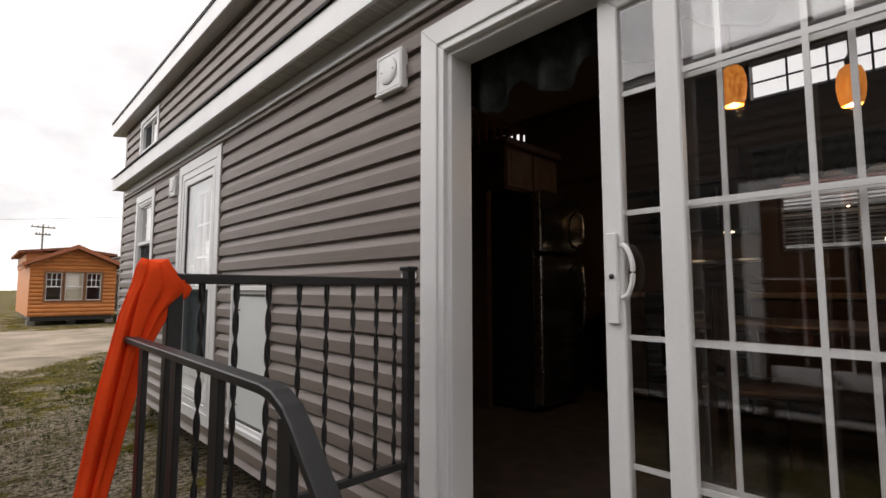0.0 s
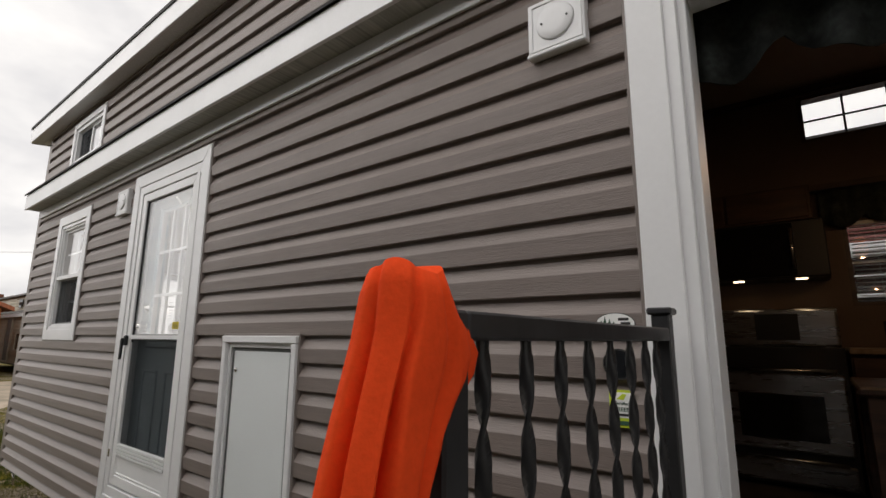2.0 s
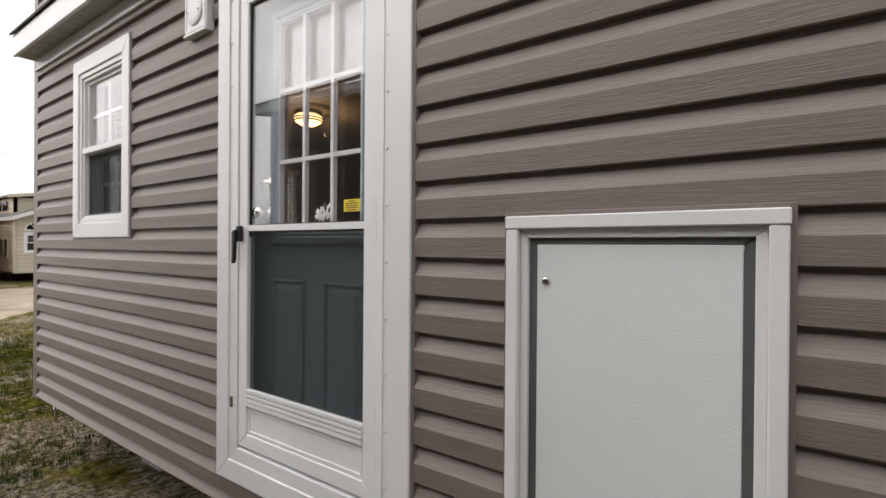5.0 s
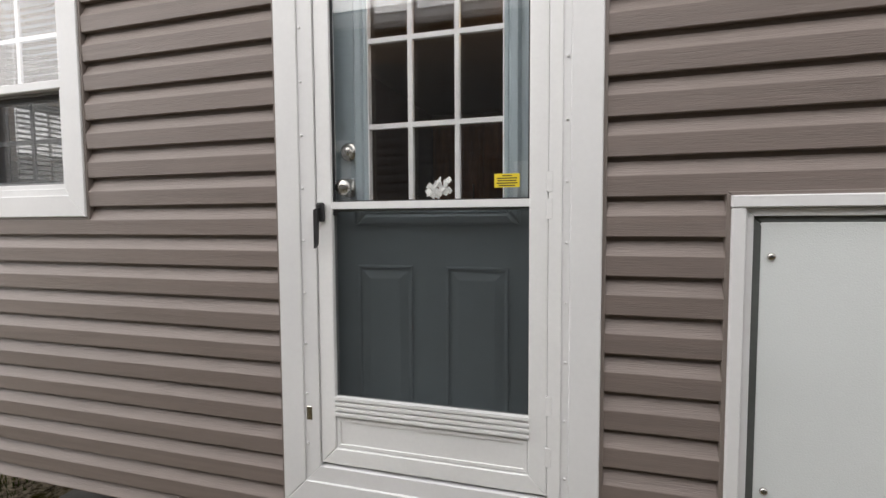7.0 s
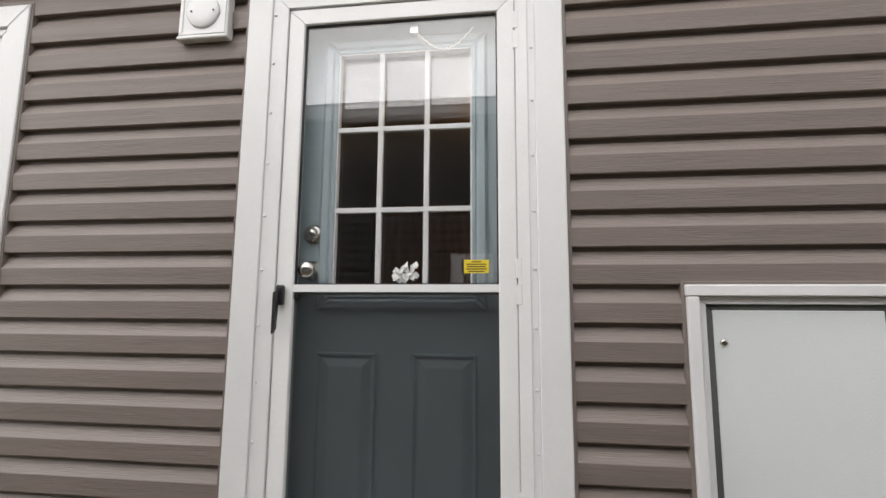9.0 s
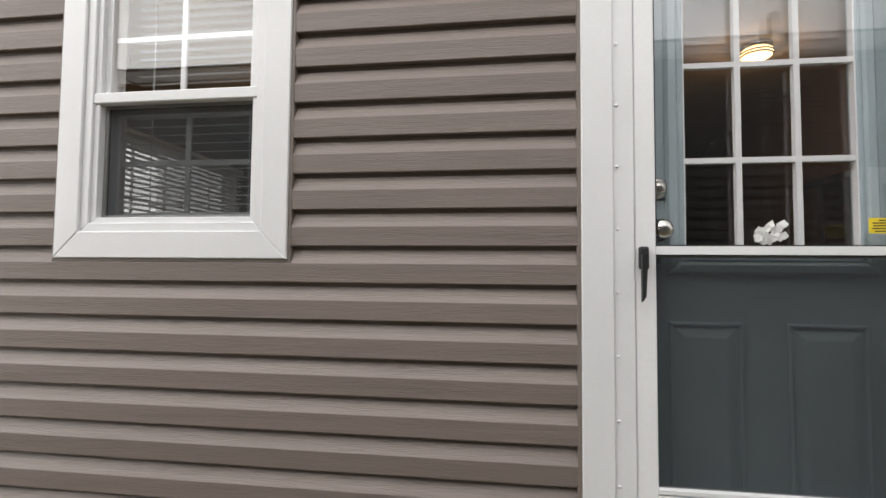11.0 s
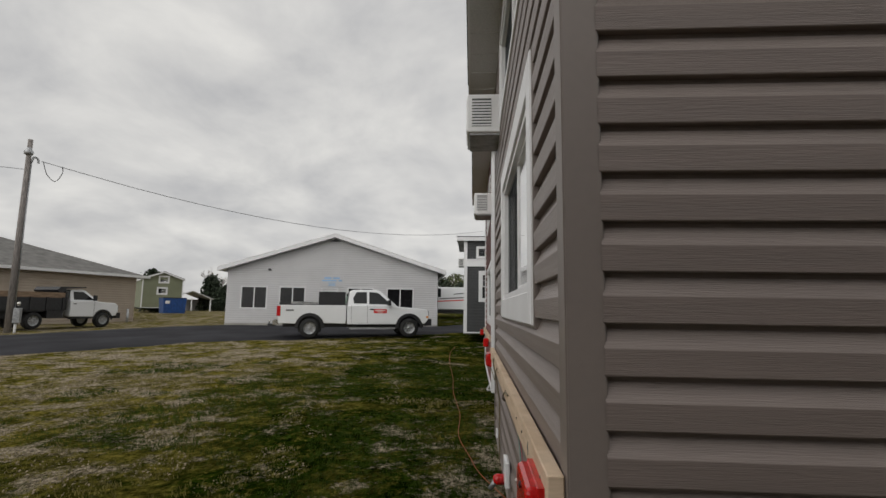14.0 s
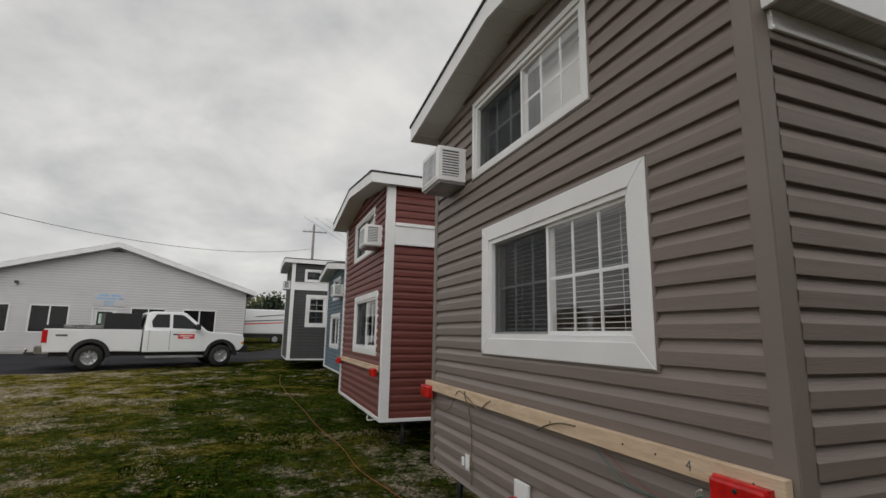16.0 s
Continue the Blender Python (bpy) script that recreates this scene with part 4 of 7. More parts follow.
# ---------- sliding patio door ----------
su0, su1, sz0, sz1 = SLIDER
door_3 = thing("door_3", M_LONG, "white sliding patio door with grilles, slid open", "door", kind="structure")
part("casing", frame_bm(su0, su1, sz0, sz1, 0.098, -0.036, 0.0), WHITE, door_3)
part("j_channel", frame_bm(su0 - 0.011, su1 + 0.011, sz0 - 0.011, sz1 + 0.011, 0.016, -0.0262, 0.0, 0.002), TAUPE_POST, door_3)
part("casing_step", frame_bm(su0 + 0.094, su1 - 0.094, sz0 + 0.094, sz1 - 0.094, 0.036, -0.026, 0.04, 0.003), WHITE, door_3)
part("track_frame", frame_bm(su0 + 0.126, su1 - 0.126, sz0 + 0.126, sz1 - 0.126, 0.024, 0.0, 0.119, 0.003), WHITE, door_3)


def patio_leaf(name, u0, u1, y, label, stile=0.066):
    z0, z1 = sz0 + 0.146, sz1 - 0.146
    s = part(name, frame_bm(u0, u1, z0, z1, stile, y, y + 0.036, 0.004), WHITE_PAINT, door_3, label)
    bm = bm_new()
    bars(bm, u0 + stile, u1 - stile, z0 + stile, z1 - stile, 3, 1, y + 0.022, y + 0.030, 0.014)
    for z in (1.10, 1.48, 1.862, 2.242):
        add_box(bm, u0 + stile, y + 0.023, z - 0.008, u1 - stile, y + 0.029, z + 0.008)
    part("grille", bm, WHITE_PAINT, s)
    pane("pane", u0 + stile - 0.01, u1 - stile + 0.01, z0 + stile - 0.01, z1 - stile + 0.01, y + 0.014, s)
    return s


fixed = patio_leaf("fixed_leaf", -0.543, 0.430, 0.022, "fixed patio door leaf with grille")
slid = patio_leaf("sliding_leaf", -0.742, 0.230, 0.070, "open sliding patio door leaf with grille")
hp = part("door_handle", tube([(-0.682, 0.070, 1.760), (-0.662, 0.060, 1.752), (-0.645, 0.056, 1.715), (-0.642, 0.056, 1.68), (-0.645, 0.056, 1.645), (-0.662, 0.060, 1.608), (-0.682, 0.070, 1.600)], 0.008, 10), WHITE_PAINT, slid, "white bow handle")
part("lock_plate", box(-0.728, 0.056, 1.52, -0.690, 0.0705, 1.80, 0.004), WHITE_PAINT, slid)
part("keyhole", lathe([(0.008, 0), (0.008, 0.003), (0.002, 0.004)], 12, "Y"), BLACK, slid, m=pose(-0.709, 0.0555, 1.665))

# ---------- neighbouring park homes ----------
def ac_unit(m, label, parent=None):
    """Window air conditioner: case with louvres, sloping bottom tray."""
    a = thing("air_conditioner", m, label, "air conditioner", "wall air conditioners")
    part("case", box(-0.23, -0.26, 0.0, 0.23, 0.02, 0.33, 0.012, 2), WHITE_PAINT, a)
    for side in (-1, 1):
        lv = part("side_grille", box(side * 0.2305 - 0.002, -0.22, 0.05, side * 0.2305 + 0.002, -0.06, 0.29), GASKET, a, "grey louvred side")
        for i in range(9):
            part("louvre", box(side * 0.2325 - 0.004, -0.222, 0.055 + i * 0.0255, side * 0.2325 + 0.004, -0.058, 0.067 + i * 0.0255), WHITE_PAINT, lv)
    part("back_grille", frame_bm(-0.20, 0.20, 0.03, 0.30, 0.02, -0.266, -0.258, 0.001), WHITE_PAINT, a)
    cf = part("coil", box(-0.18, -0.264, 0.05, 0.18, -0.259, 0.28), GALV, a, "grey condenser coil")
    part("tray", box(-0.21, -0.24, -0.02, 0.21, 0.02, 0.004, 0.006), GALV, a)
    return a


def home(name, m, w, length, z0, siding_mat, label, eave=3.93, slope=0.13, trim=None, ovy=0.32, win=None, win_up=None, side_band=None, side_wins=(), roofing=None, pitch=0.1143, front_joined=False, category="house", low_fine=False, side="right", gable_trim=True):
    """A park home on its chassis: local x across its end wall, y into its length, z from the ground."""
    h = thing(name, m, label, category, "park homes in a row" if category == "house" else "")
    tr = trim or WHITE
    px = w / 2
    fr_holes = [hole(r, 0.06) for r in (win, win_up) if r]
    front = part("front_wall", wall_mesh(0.121, w - 0.121, z0, eave, fr_holes, top=[(w - 0.121, eave + 0.01), (px, eave + slope * px), (0.121, eave + 0.01)]), siding_mat, h)
    sd = part("side_wall", wall_mesh(0, length, z0, eave, [hole(r, 0.05) for r in side_wins]), siding_mat, h, m=pose(w, 0, 0, 0, 0, 90))
    sl = part("side_wall", wall_mesh(-length, 0, z0, eave), siding_mat, h, m=pose(0, 0, 0, 0, 0, -90))
    part("back_wall", box(0.121, length - 0.12, z0, w - 0.121, length - 0.001, eave), siding_mat, h)
    part("underframe", box(0.1, 0.1, z0 - 0.08, w - 0.1, length - 0.1, z0 + 0.01), BLACK, h, "dark steel underframe")
    part("floor", box(0.125, 0.125, z0 + 0.02, w - 0.125, length - 0.125, z0 + 0.15), WOOD_DARK, h)

    def edge(z):
        d = max(0.0, (z - eave) / slope)
        return (d, w - d)

    siding(front, 0.07, w - 0.07, z0, eave + slope * px - 0.01, [hole(r, 0.012) for r in (win, win_up) if r], siding_mat, pitch, z0 + 0.02, edge, fine=False, joined=front_joined)
    bands = [(0, length, side_band[0], side_band[1])] if side_band else []
    siding(sd, 0.07, length - 0.02, z0, eave, [*bands, *[hole(r, 0.012) for r in side_wins]], siding_mat, pitch, z0 + 0.02, fine=False, joined=True)
    siding(sl, -length + 0.02, -0.07, z0, eave, [], siding_mat, pitch, z0 + 0.02, fine=False, joined=True)
    for x0, x1 in ((-0.042, 0.052), (w - 0.052, w + 0.042)):
        part("corner_trim", box(x0, -0.043, z0 - 0.03, x1, 0.09, eave - 0.005, 0.004), tr, h)
    part("sill_trim", box(0.053, -0.043, z0 - 0.03, w - 0.053, 0.004, z0 + 0.02, 0.004), tr, h)
    part("side_sill_trim", box(w + 0.001, 0.091, z0 - 0.03, w + 0.043, length, z0 + 0.02, 0.004), tr, h)
    if side_band:
        b0, b1 = side_band
        part("side_band", box(w + 0.001, 0.091, b0, w + 0.038, length, b1, 0.004), tr, h)
        part("side_band_bead", box(w + 0.001, 0.092, b0 - 0.004, w + 0.055, length, b0 + 0.05, 0.004), tr, h)
        part("side_band_bead", box(w + 0.001, 0.092, b1 - 0.05, w + 0.055, length, b1 + 0.004, 0.004), tr, h)
    roof(h, 0, w, 0, length, eave, slope, 0.14, ovy, roofing)
    return h


def local_win(name, h, r, slide=True, trim=0.09, label="white framed window", m=None):
    if slide:
        return window_slide(name, m or Matrix(), *r, trim, label, parent=h, cols=2, rows=2)
    return window_hung(name, m or Matrix(), *r, trim, (r[2] + r[3]) / 2, label, parent=h)


# burgundy home
RED_F = 7.42
rw, ru = (1.28, 3.17, 1.32, 2.32), (1.00, 2.72, 3.02, 3.80)
red_side_win = (5.9, 7.2, 1.55, 2.75)
red = home("park_home", pose(10.82, RED_F, 0, 0, 0, 180), 3.60, 11.0, 0.44, BURGUNDY, "burgundy vinyl-sided park home with white corner trims", win=rw, win_up=ru, side_band=(2.99, 3.33), side_wins=[red_side_win], eave=3.92)
local_win("window", red, rw)
local_win("window", red, ru, trim=0.05)
local_win("window", red, red_side_win, False, m=pose(3.60, 0, 0, 0, 0, 90))
ac_unit(pose(10.82 - 3.05, RED_F + 0.03, 3.02, 0, 0, 180), "white air conditioner in the burgundy home's end wall")

# slate-blue home beyond
bz = gz(15, 7)
bw, bu = (1.0, 2.7, bz + 1.05, bz + 2.05), (1.2, 2.5, bz + 2.48, bz + 3.12)
blue = home("park_home", pose(16.75, 7.0, 0, 0, 0, 180), 3.50, 10.0, bz + 0.45, SLATE_BLUE, "slate-blue sided park home with white trim", win=bw, win_up=bu, eave=bz + 3.20, front_joined=True, side_band=(bz + 2.42, bz + 2.66))
local_win("window", blue, bw)
local_win("window", blue, bu, trim=0.05)
ac_unit(pose(16.75 - 2.85, 7.03, bz + 2.50, 0, 0, 180), "white air conditioner in the blue home's end wall")

# charcoal home, long side towards the yard
cz = gz(20, 8)
cs1, cs2 = (0.55, 1.35, cz + 1.55, cz + 2.75), (0.45, 1.6, cz + 3.25, cz + 3.72)
grey_home = home("park_home", pose(22.8, 8.05, 0, 0, 0, 180), 3.55, 10.0, cz + 0.36, CHARCOAL, "charcoal-sided park home with white bands and windows", eave=cz + 3.95, slope=0.05, side_band=(cz + 2.93, cz + 3.22), side_wins=[cs1, cs2], front_joined=True, roofing=ROOFING)
local_win("window", grey_home, cs1, False, m=pose(3.55, 0, 0, 0, 0, 90))
local_win("window", grey_home, cs2, True, 0.05, m=pose(3.55, 0, 0, 0, 0, 90))
ac_unit(pose(22.8 - 2.6, 8.08, cz + 3.0, 0, 0, 180), "white air conditioner in the charcoal home's end wall")

# the home across the lawn, behind the walk
ow = [(1.2, 2.1, 1.5, 2.6), (3.6, 5.2, 0.75, 2.7), (8.02, 8.50, 1.25, 2.25), (10.6, 11.5, 1.5, 2.6)]
opp = home("park_home", pose(-6.4, -3.8, 0), 3.6, 14.4, 0.45, CHARCOAL, "charcoal-sided park home across the lawn with white trim", eave=3.98, slope=0.13, side_wins=ow)
for r in ow:
    local_win("window", opp, r, True, m=pose(3.6, 0, 0, 0, 0, 90))

part("vent_pipe", cyl((3.25, 5.9, 4.05), (3.25, 5.9, 4.62), 0.065), GALV, opp, "grey roof vent pipe")
part("pipe_collar", lathe([(0.16, 4.08), (0.13, 4.17), (0.09, 4.24), (0.07, 4.26)], 16), BLACK, opp, m=pose(3.25, 5.9, 0))

# orange cedar cabin across the gravel lane
CBX, CBY, CW = 1.62, 28.0, 3.20
cabin = thing("log_cabin", pose(CBX, CBY, 0), "orange stained cedar park cabin with three front windows", "cabin")
cwins = [(0.55, 1.15), (1.24, 1.94), (2.03, 2.63)]
chole = [(a, b, 1.12, 2.40) for a, b in cwins]
cf = part("front_wall", wall_mesh(0.0, CW, 0.42, 2.75, chole, top=[(CW, 2.76), (CW / 2, 3.50), (0, 2.76)]), CEDAR, cabin)
for k in range(18):
    z = 0.42 + k * 0.176
    if z > 3.25:
        break
    e = 0 if z < 2.7 else (z - 2.75 + 0.176) / 0.46
    spans = [(e, CW - e)]
    if z + 0.16 > 1.05 and z < 2.46:
        spans = [(0.0, 0.47), (2.71, CW)]
    for a, b in spans:
        if b - a > 0.1:
            bm = bm_new()
            rows = [(bm.verts.new((a, y, z + dz)), bm.verts.new((b, y, z + dz))) for y, dz in ((0, 0.0), (-0.030, 0.018), (-0.045, 0.075), (-0.042, 0.125), (-0.020, 0.165), (0, 0.176))]
            for (p, q), (r, s) in zip(rows, rows[1:]):
                bm.faces.new((p, q, s, r)).smooth = True
            part("log_plank", bm, CEDAR, cf)
part("side_wall", box(-0.001, 0.121, 0.42, 0.12, 9.0, 2.74), CEDAR, cabin)
part("side_wall", box(CW - 0.12, 0.121, 0.42, CW + 0.001, 9.0, 2.74), CEDAR, cabin)
part("back_wall", box(0.12, 8.9, 0.42, CW - 0.12, 9.0, 2.74), CEDAR, cabin)
part("floor", box(0.12, 0.125, 0.42, CW - 0.12, 8.9, 0.6), WOOD_DARK, cabin)
part("underframe", box(0.1, 0.1, 0.22, CW - 0.1, 8.8, 0.415), BLACK, cabin, "dark steel underframe")
for x in (0.2, 1.7, 3.2):
    part("wheel_block", box(x - 0.15, 1.0, -0.02, x + 0.15, 1.4, 0.22), CONCRETE, cabin)
part("roof", prism([(-0.30, 2.66), (CW / 2, 3.52), (CW + 0.30, 2.66), (CW + 0.30, 2.78), (CW / 2, 3.66), (-0.30, 2.78)], -0.55, 3.2), SHINGLE_BROWN, cabin, "brown-red shingled gable roof")
part("bargeboard", prism([(-0.31, 2.64), (CW / 2, 3.50), (CW + 0.31, 2.64), (CW + 0.31, 2.80), (CW / 2, 3.68), (-0.31, 2.80)], -0.60, -0.552), RUSSET, cabin)
part("loft_wall", box(-0.05, 2.2, 2.7, CW + 0.05, 8.9, 3.42), CEDAR, cabin)
part("loft_roof", prism([(-0.35, 3.34), (CW / 2, 3.60), (CW + 0.35, 3.34), (CW + 0.35, 3.46), (CW / 2, 3.72), (-0.35, 3.46)], 1.9, 9.2), SHINGLE_BROWN, cabin)
for a, b in cwins:
    w = thing("window", Matrix(), "cream-framed double-hung window", "window", parent=cabin)
    part("window_frame", frame_bm(a - 0.06, b + 0.06, 1.06, 2.46, 0.08, -0.06, 0.05, 0.004), WOOD_WARM, w)
    part("sash", frame_bm(a, b, 1.12, 2.40, 0.045, -0.01, 0.04, 0.002), WHITE, w)
    part("meeting_rail", box(a, -0.014, 1.73, b, 0.042, 1.78), WHITE, w)
    pane("pane", a + 0.04, b - 0.04, 1.16, 2.36, 0.012, w)
    if a != 1.24:
        bm = bm_new()
        bars(bm, a + 0.04, b - 0.04, 1.78, 2.36, 3, 2, 0.004, 0.010, 0.03)
        part("grille", bm, WHITE, w)
tagged(part("curtain", box(1.26, 0.14, 1.15, 1.92, 0.16, 2.38), CREAM_SIDING, cabin))

# cream home beside the cabin, seen past the corner
CRX, CRW = 5.86, 3.6
cream = home("park_home", pose(CRX, 28.0, 0), CRW, 10.0, 0.42, CREAM_SIDING, "cream-sided park home with a half-round front window", eave=2.56, slope=0.42, win=(0.29, 1.00, 1.20, 2.03), roofing=SHINGLE_GREY, front_joined=True, pitch=0.16, trim=CREAM_SIDING)
local_win("window", cream, (0.29, 1.00, 1.20, 2.03), False, 0.06)
arch = thing("window", Matrix(), "half-round fan window in a white frame", "window", parent=cream)
arc = [(0.645 + 0.35 * math.cos(a), 2.10 + 0.35 * math.sin(a)) for a in [math.pi * k / 12 for k in range(13)]]
arc_in = [(0.645 + 0.29 * math.cos(a), 2.15 + 0.27 * math.sin(a)) for a in [math.pi * k / 12 for k in range(13)]]
bm = bm_new()
rings = [[bm.verts.new((x, y, z)) for x, z in line] for line, y in ((arc, -0.03), (arc, -0.075), (arc_in, -0.075), (arc_in, -0.035))]
for p, q in zip(rings, rings[1:]):
    for k in range(13):
        bm.faces.new((p[k], p[(k + 1) % 13], q[(k + 1) % 13], q[k]))
part("window_frame", bm, WHITE, arch)
part("pane", prism(arc_in, -0.046, -0.042), DARK_GLASS, arch)
for a in (60, 120):
    part("muntin", cyl((0.645, -0.055, 2.15), (0.645 + 0.28 * math.cos(radians(a)), -0.055, 2.15 + 0.26 * math.sin(radians(a))), 0.011), WHITE, arch)
M_CREAM = pose(0, 0, 0, 0, 0, -90)
for u0, u1 in ((-1.25, -0.70), (-1.86, -1.31)):
    w = thing("window", M_CREAM, "narrow dark side window", "window", parent=cream)
    part("window_frame", frame_bm(u0 - 0.05, u1 + 0.05, 0.98, 1.80, 0.06, -0.075, -0.02, 0.004), CREAM_SIDING, w)
    part("pane", box(u0, -0.056, 1.03, u1, -0.050, 1.75), DARK_GLASS, w)
pd = part("porch_door", box(-3.75, -0.065, 0.50, -2.90, -0.03, 2.42, 0.004), WOOD_DARK, cream, "dark door in the cream home's side", M_CREAM)
part("door_frame", frame_bm(-3.83, -2.82, 0.46, 2.50, 0.075, -0.085, -0.02, 0.004), CREAM_SIDING, pd)
loft = part("loft_wall", wall_mesh(-9.6, -1.2, 2.5, 3.52), CREAM_SIDING, cream, m=M_CREAM @ pose(0, 0.25, 0))
siding(loft, -9.6, -1.2, 2.7, 3.5, [], CREAM_SIDING, 0.16, 2.7, fine=False, joined=True)
part("loft_wall", wall_mesh(0.25, CRW - 0.25, 2.5, 3.52), CREAM_SIDING, cream, m=pose(0, 1.2, 0))
part("loft_wall", box(CRW - 0.37, 1.33, 2.5, CRW - 0.25, 9.6, 3.52), CREAM_SIDING, cream)
part("loft_roof", prism([(0.02, 3.50), (CRW / 2, 3.78), (CRW - 0.02, 3.50), (CRW - 0.02, 3.58), (CRW / 2, 3.86), (0.02, 3.58)], 0.95, 9.8), SHINGLE_GREY, cream)
part("loft_fascia", prism([(0.0, 3.47), (CRW / 2, 3.75), (CRW, 3.47), (CRW, 3.60), (CRW / 2, 3.88), (0.0, 3.60)], 0.92, 0.948), CREAM_SIDING, cream)
for u in (-2.6, -3.5):
    part("loft_window", box(u, 0.185, 2.98, u + 0.62, 0.215, 3.36, 0.004), DARK_GLASS, cream, m=M_CREAM)

# ---------- white office building across the yard ----------
p_l, p_r = Vector((27.45, 22.0)), Vector((29.1, 9.85))
OW = (p_r - p_l).length
ang = math.degrees(math.atan2(p_r.y - p_l.y, p_r.x - p_l.x))
OZ = 0.47
M_OFF = pose(p_l.x, p_l.y, OZ, 0, 0, ang)
office = thing("office_building", M_OFF, "white-sided single-storey office with a low gable roof", "building")
EAVE, RISE = 3.30, 1.95
ows = [(0.86, 2.26), (3.05, 4.45), (6.98, 8.43), (9.28, 10.78)]
WZ = (1.02, 2.22)
oh = [(a, b, *WZ) for a, b in ows] + [(5.42, 6.35, 0.12, 2.18)]
of = part("front_wall", wall_mesh(0, OW, 0.1, EAVE, oh, 0.2, top=[(OW, EAVE + 0.01), (OW / 2, EAVE + RISE), (0, EAVE + 0.01)]), WHITE_SIDING, office)


def off_edge(z):
    d = max(0.0, (z - EAVE) / (RISE / (OW / 2)))
    return (d, OW - d)


siding(of, 0.0, OW, 0.16, EAVE + RISE - 0.08, [(a - 0.05, b + 0.05, c - 0.05, d + 0.05) for a, b, c, d in oh], WHITE_SIDING, 0.13, 0.16, off_edge, fine=False, joined=True)
part("footing", box(-0.02, -0.02, -0.4, OW + 0.02, 0.2, 0.12), CONCRETE, office)
sw = part("side_wall", wall_mesh(0.2, 16, -0.3, EAVE, [(2 + 3.2 * i, 3.1 + 3.2 * i, 1.0, 2.2) for i in range(4)]), WHITE_SIDING, office, m=pose(OW, 0, 0, 0, 0, 90))
siding(sw, 0.0, 16, 0.16, EAVE, [(1.95 + 3.2 * i, 3.15 + 3.2 * i, 0.95, 2.25) for i in range(4)], WHITE_SIDING, 0.13, 0.16, fine=False, joined=True)
for i in range(4):
    w = thing("window", pose(OW, 0, 0, 0, 0, 90), "", "", parent=office)
    part("window_frame", frame_bm(2 + 3.2 * i - 0.05, 3.1 + 3.2 * i + 0.05, 0.95, 2.25, 0.06, -0.03, 0.08, 0.004), WHITE, w)
    part("pane", box(2 + 3.2 * i, 0.03, 1.0, 3.1 + 3.2 * i, 0.04, 2.2), DARK_GLASS, w)
part("side_wall", box(0, 0.2, -0.3, 0.15, 16, EAVE), WHITE_SIDING, office)
part("back_wall", box(0.16, 15.8, -0.3, OW - 0.13, 16, EAVE), WHITE_SIDING, office)
sl = RISE / (OW / 2)
part("roof", prism([(-0.45, EAVE - 0.45 * sl + 0.10), (OW / 2, EAVE + RISE + 0.10), (OW + 0.45, EAVE - 0.45 * sl + 0.10), (OW + 0.45, EAVE - 0.45 * sl + 0.20), (OW / 2, EAVE + RISE + 0.20), (-0.45, EAVE - 0.45 * sl + 0.20)], -0.42, 16.3), SHINGLE_GREY, office, "grey shingled roof")
part("rake_fascia", prism([(-0.46, EAVE - 0.46 * sl - 0.06), (OW / 2, EAVE + RISE - 0.06), (OW + 0.46, EAVE - 0.46 * sl - 0.06), (OW + 0.46, EAVE - 0.46 * sl + 0.19), (OW / 2, EAVE + RISE + 0.19), (-0.46, EAVE - 0.46 * sl + 0.19)], -0.45, -0.405), WHITE, office)
part("soffit", prism([(-0.45, EAVE - 0.45 * sl - 0.04), (OW / 2, EAVE + RISE - 0.04), (OW + 0.45, EAVE - 0.45 * sl - 0.04), (OW + 0.45, EAVE - 0.45 * sl), (OW / 2, EAVE + RISE), (-0.45, EAVE - 0.45 * sl)], -0.40, 0.0), WHITE, office)
for x in (-0.5, OW + 0.44):
    part("gutter", box(x, -0.4, EAVE - 0.45 * sl - 0.02, x + 0.06, 16.2, EAVE - 0.45 * sl + 0.12), WHITE, office)
part("ridge_vent", prism([(OW / 2 - 0.35, EAVE + RISE - 0.26), (OW / 2 + 0.35, EAVE + RISE - 0.26), (OW / 2, EAVE + RISE - 0.12)], -0.06, -0.02), GASKET, office)
OFFICE_GLASS = clear("office_window_glass", gloss=0.45, tint=(0.4, 0.4, 0.4), body=0.5, body_color=(0.02, 0.02, 0.022))
for a, b in ows:
    w = thing("window", Matrix(), "white-framed sliding office window with dark glass", "", parent=office)
    part("window_frame", frame_bm(a - 0.05, b + 0.05, WZ[0] - 0.05, WZ[1] + 0.05, 0.06, -0.04, 0.10, 0.004), WHITE, w)
    part("mullion", box((a + b) / 2 - 0.03, 0.0, WZ[0], (a + b) / 2 + 0.03, 0.06, WZ[1]), WHITE, w)
    for c, d in ((a + 0.01, (a + b) / 2 - 0.03), ((a + b) / 2 + 0.03, b - 0.01)):
        part("pane", box(c, 0.03, WZ[0] + 0.01, d, 0.04, WZ[1] - 0.01), OFFICE_GLASS, w)
    part("roller_blind", box((a + b) / 2 + 0.04, 0.09, WZ[0] + 0.02, b - 0.02, 0.10, WZ[1] - 0.02), WOOD_DARK, w, "drawn brown blind")
od = thing("door", Matrix(), "white office door with a glazed upper half", "", parent=office)
part("door_frame", frame_bm(5.38, 6.39, 0.10, 2.22, 0.06, -0.04, 0.12, 0.004), WHITE, od)
part("leaf", wall_mesh(5.44, 6.33, 0.14, 2.16, [(5.58, 6.19, 1.05, 2.02)], 0.05), WHITE, od, m=pose(0, 0.04, 0))
part("pane", box(5.58, 0.06, 1.05, 6.19, 0.07, 2.02), DARK_GLASS, od)
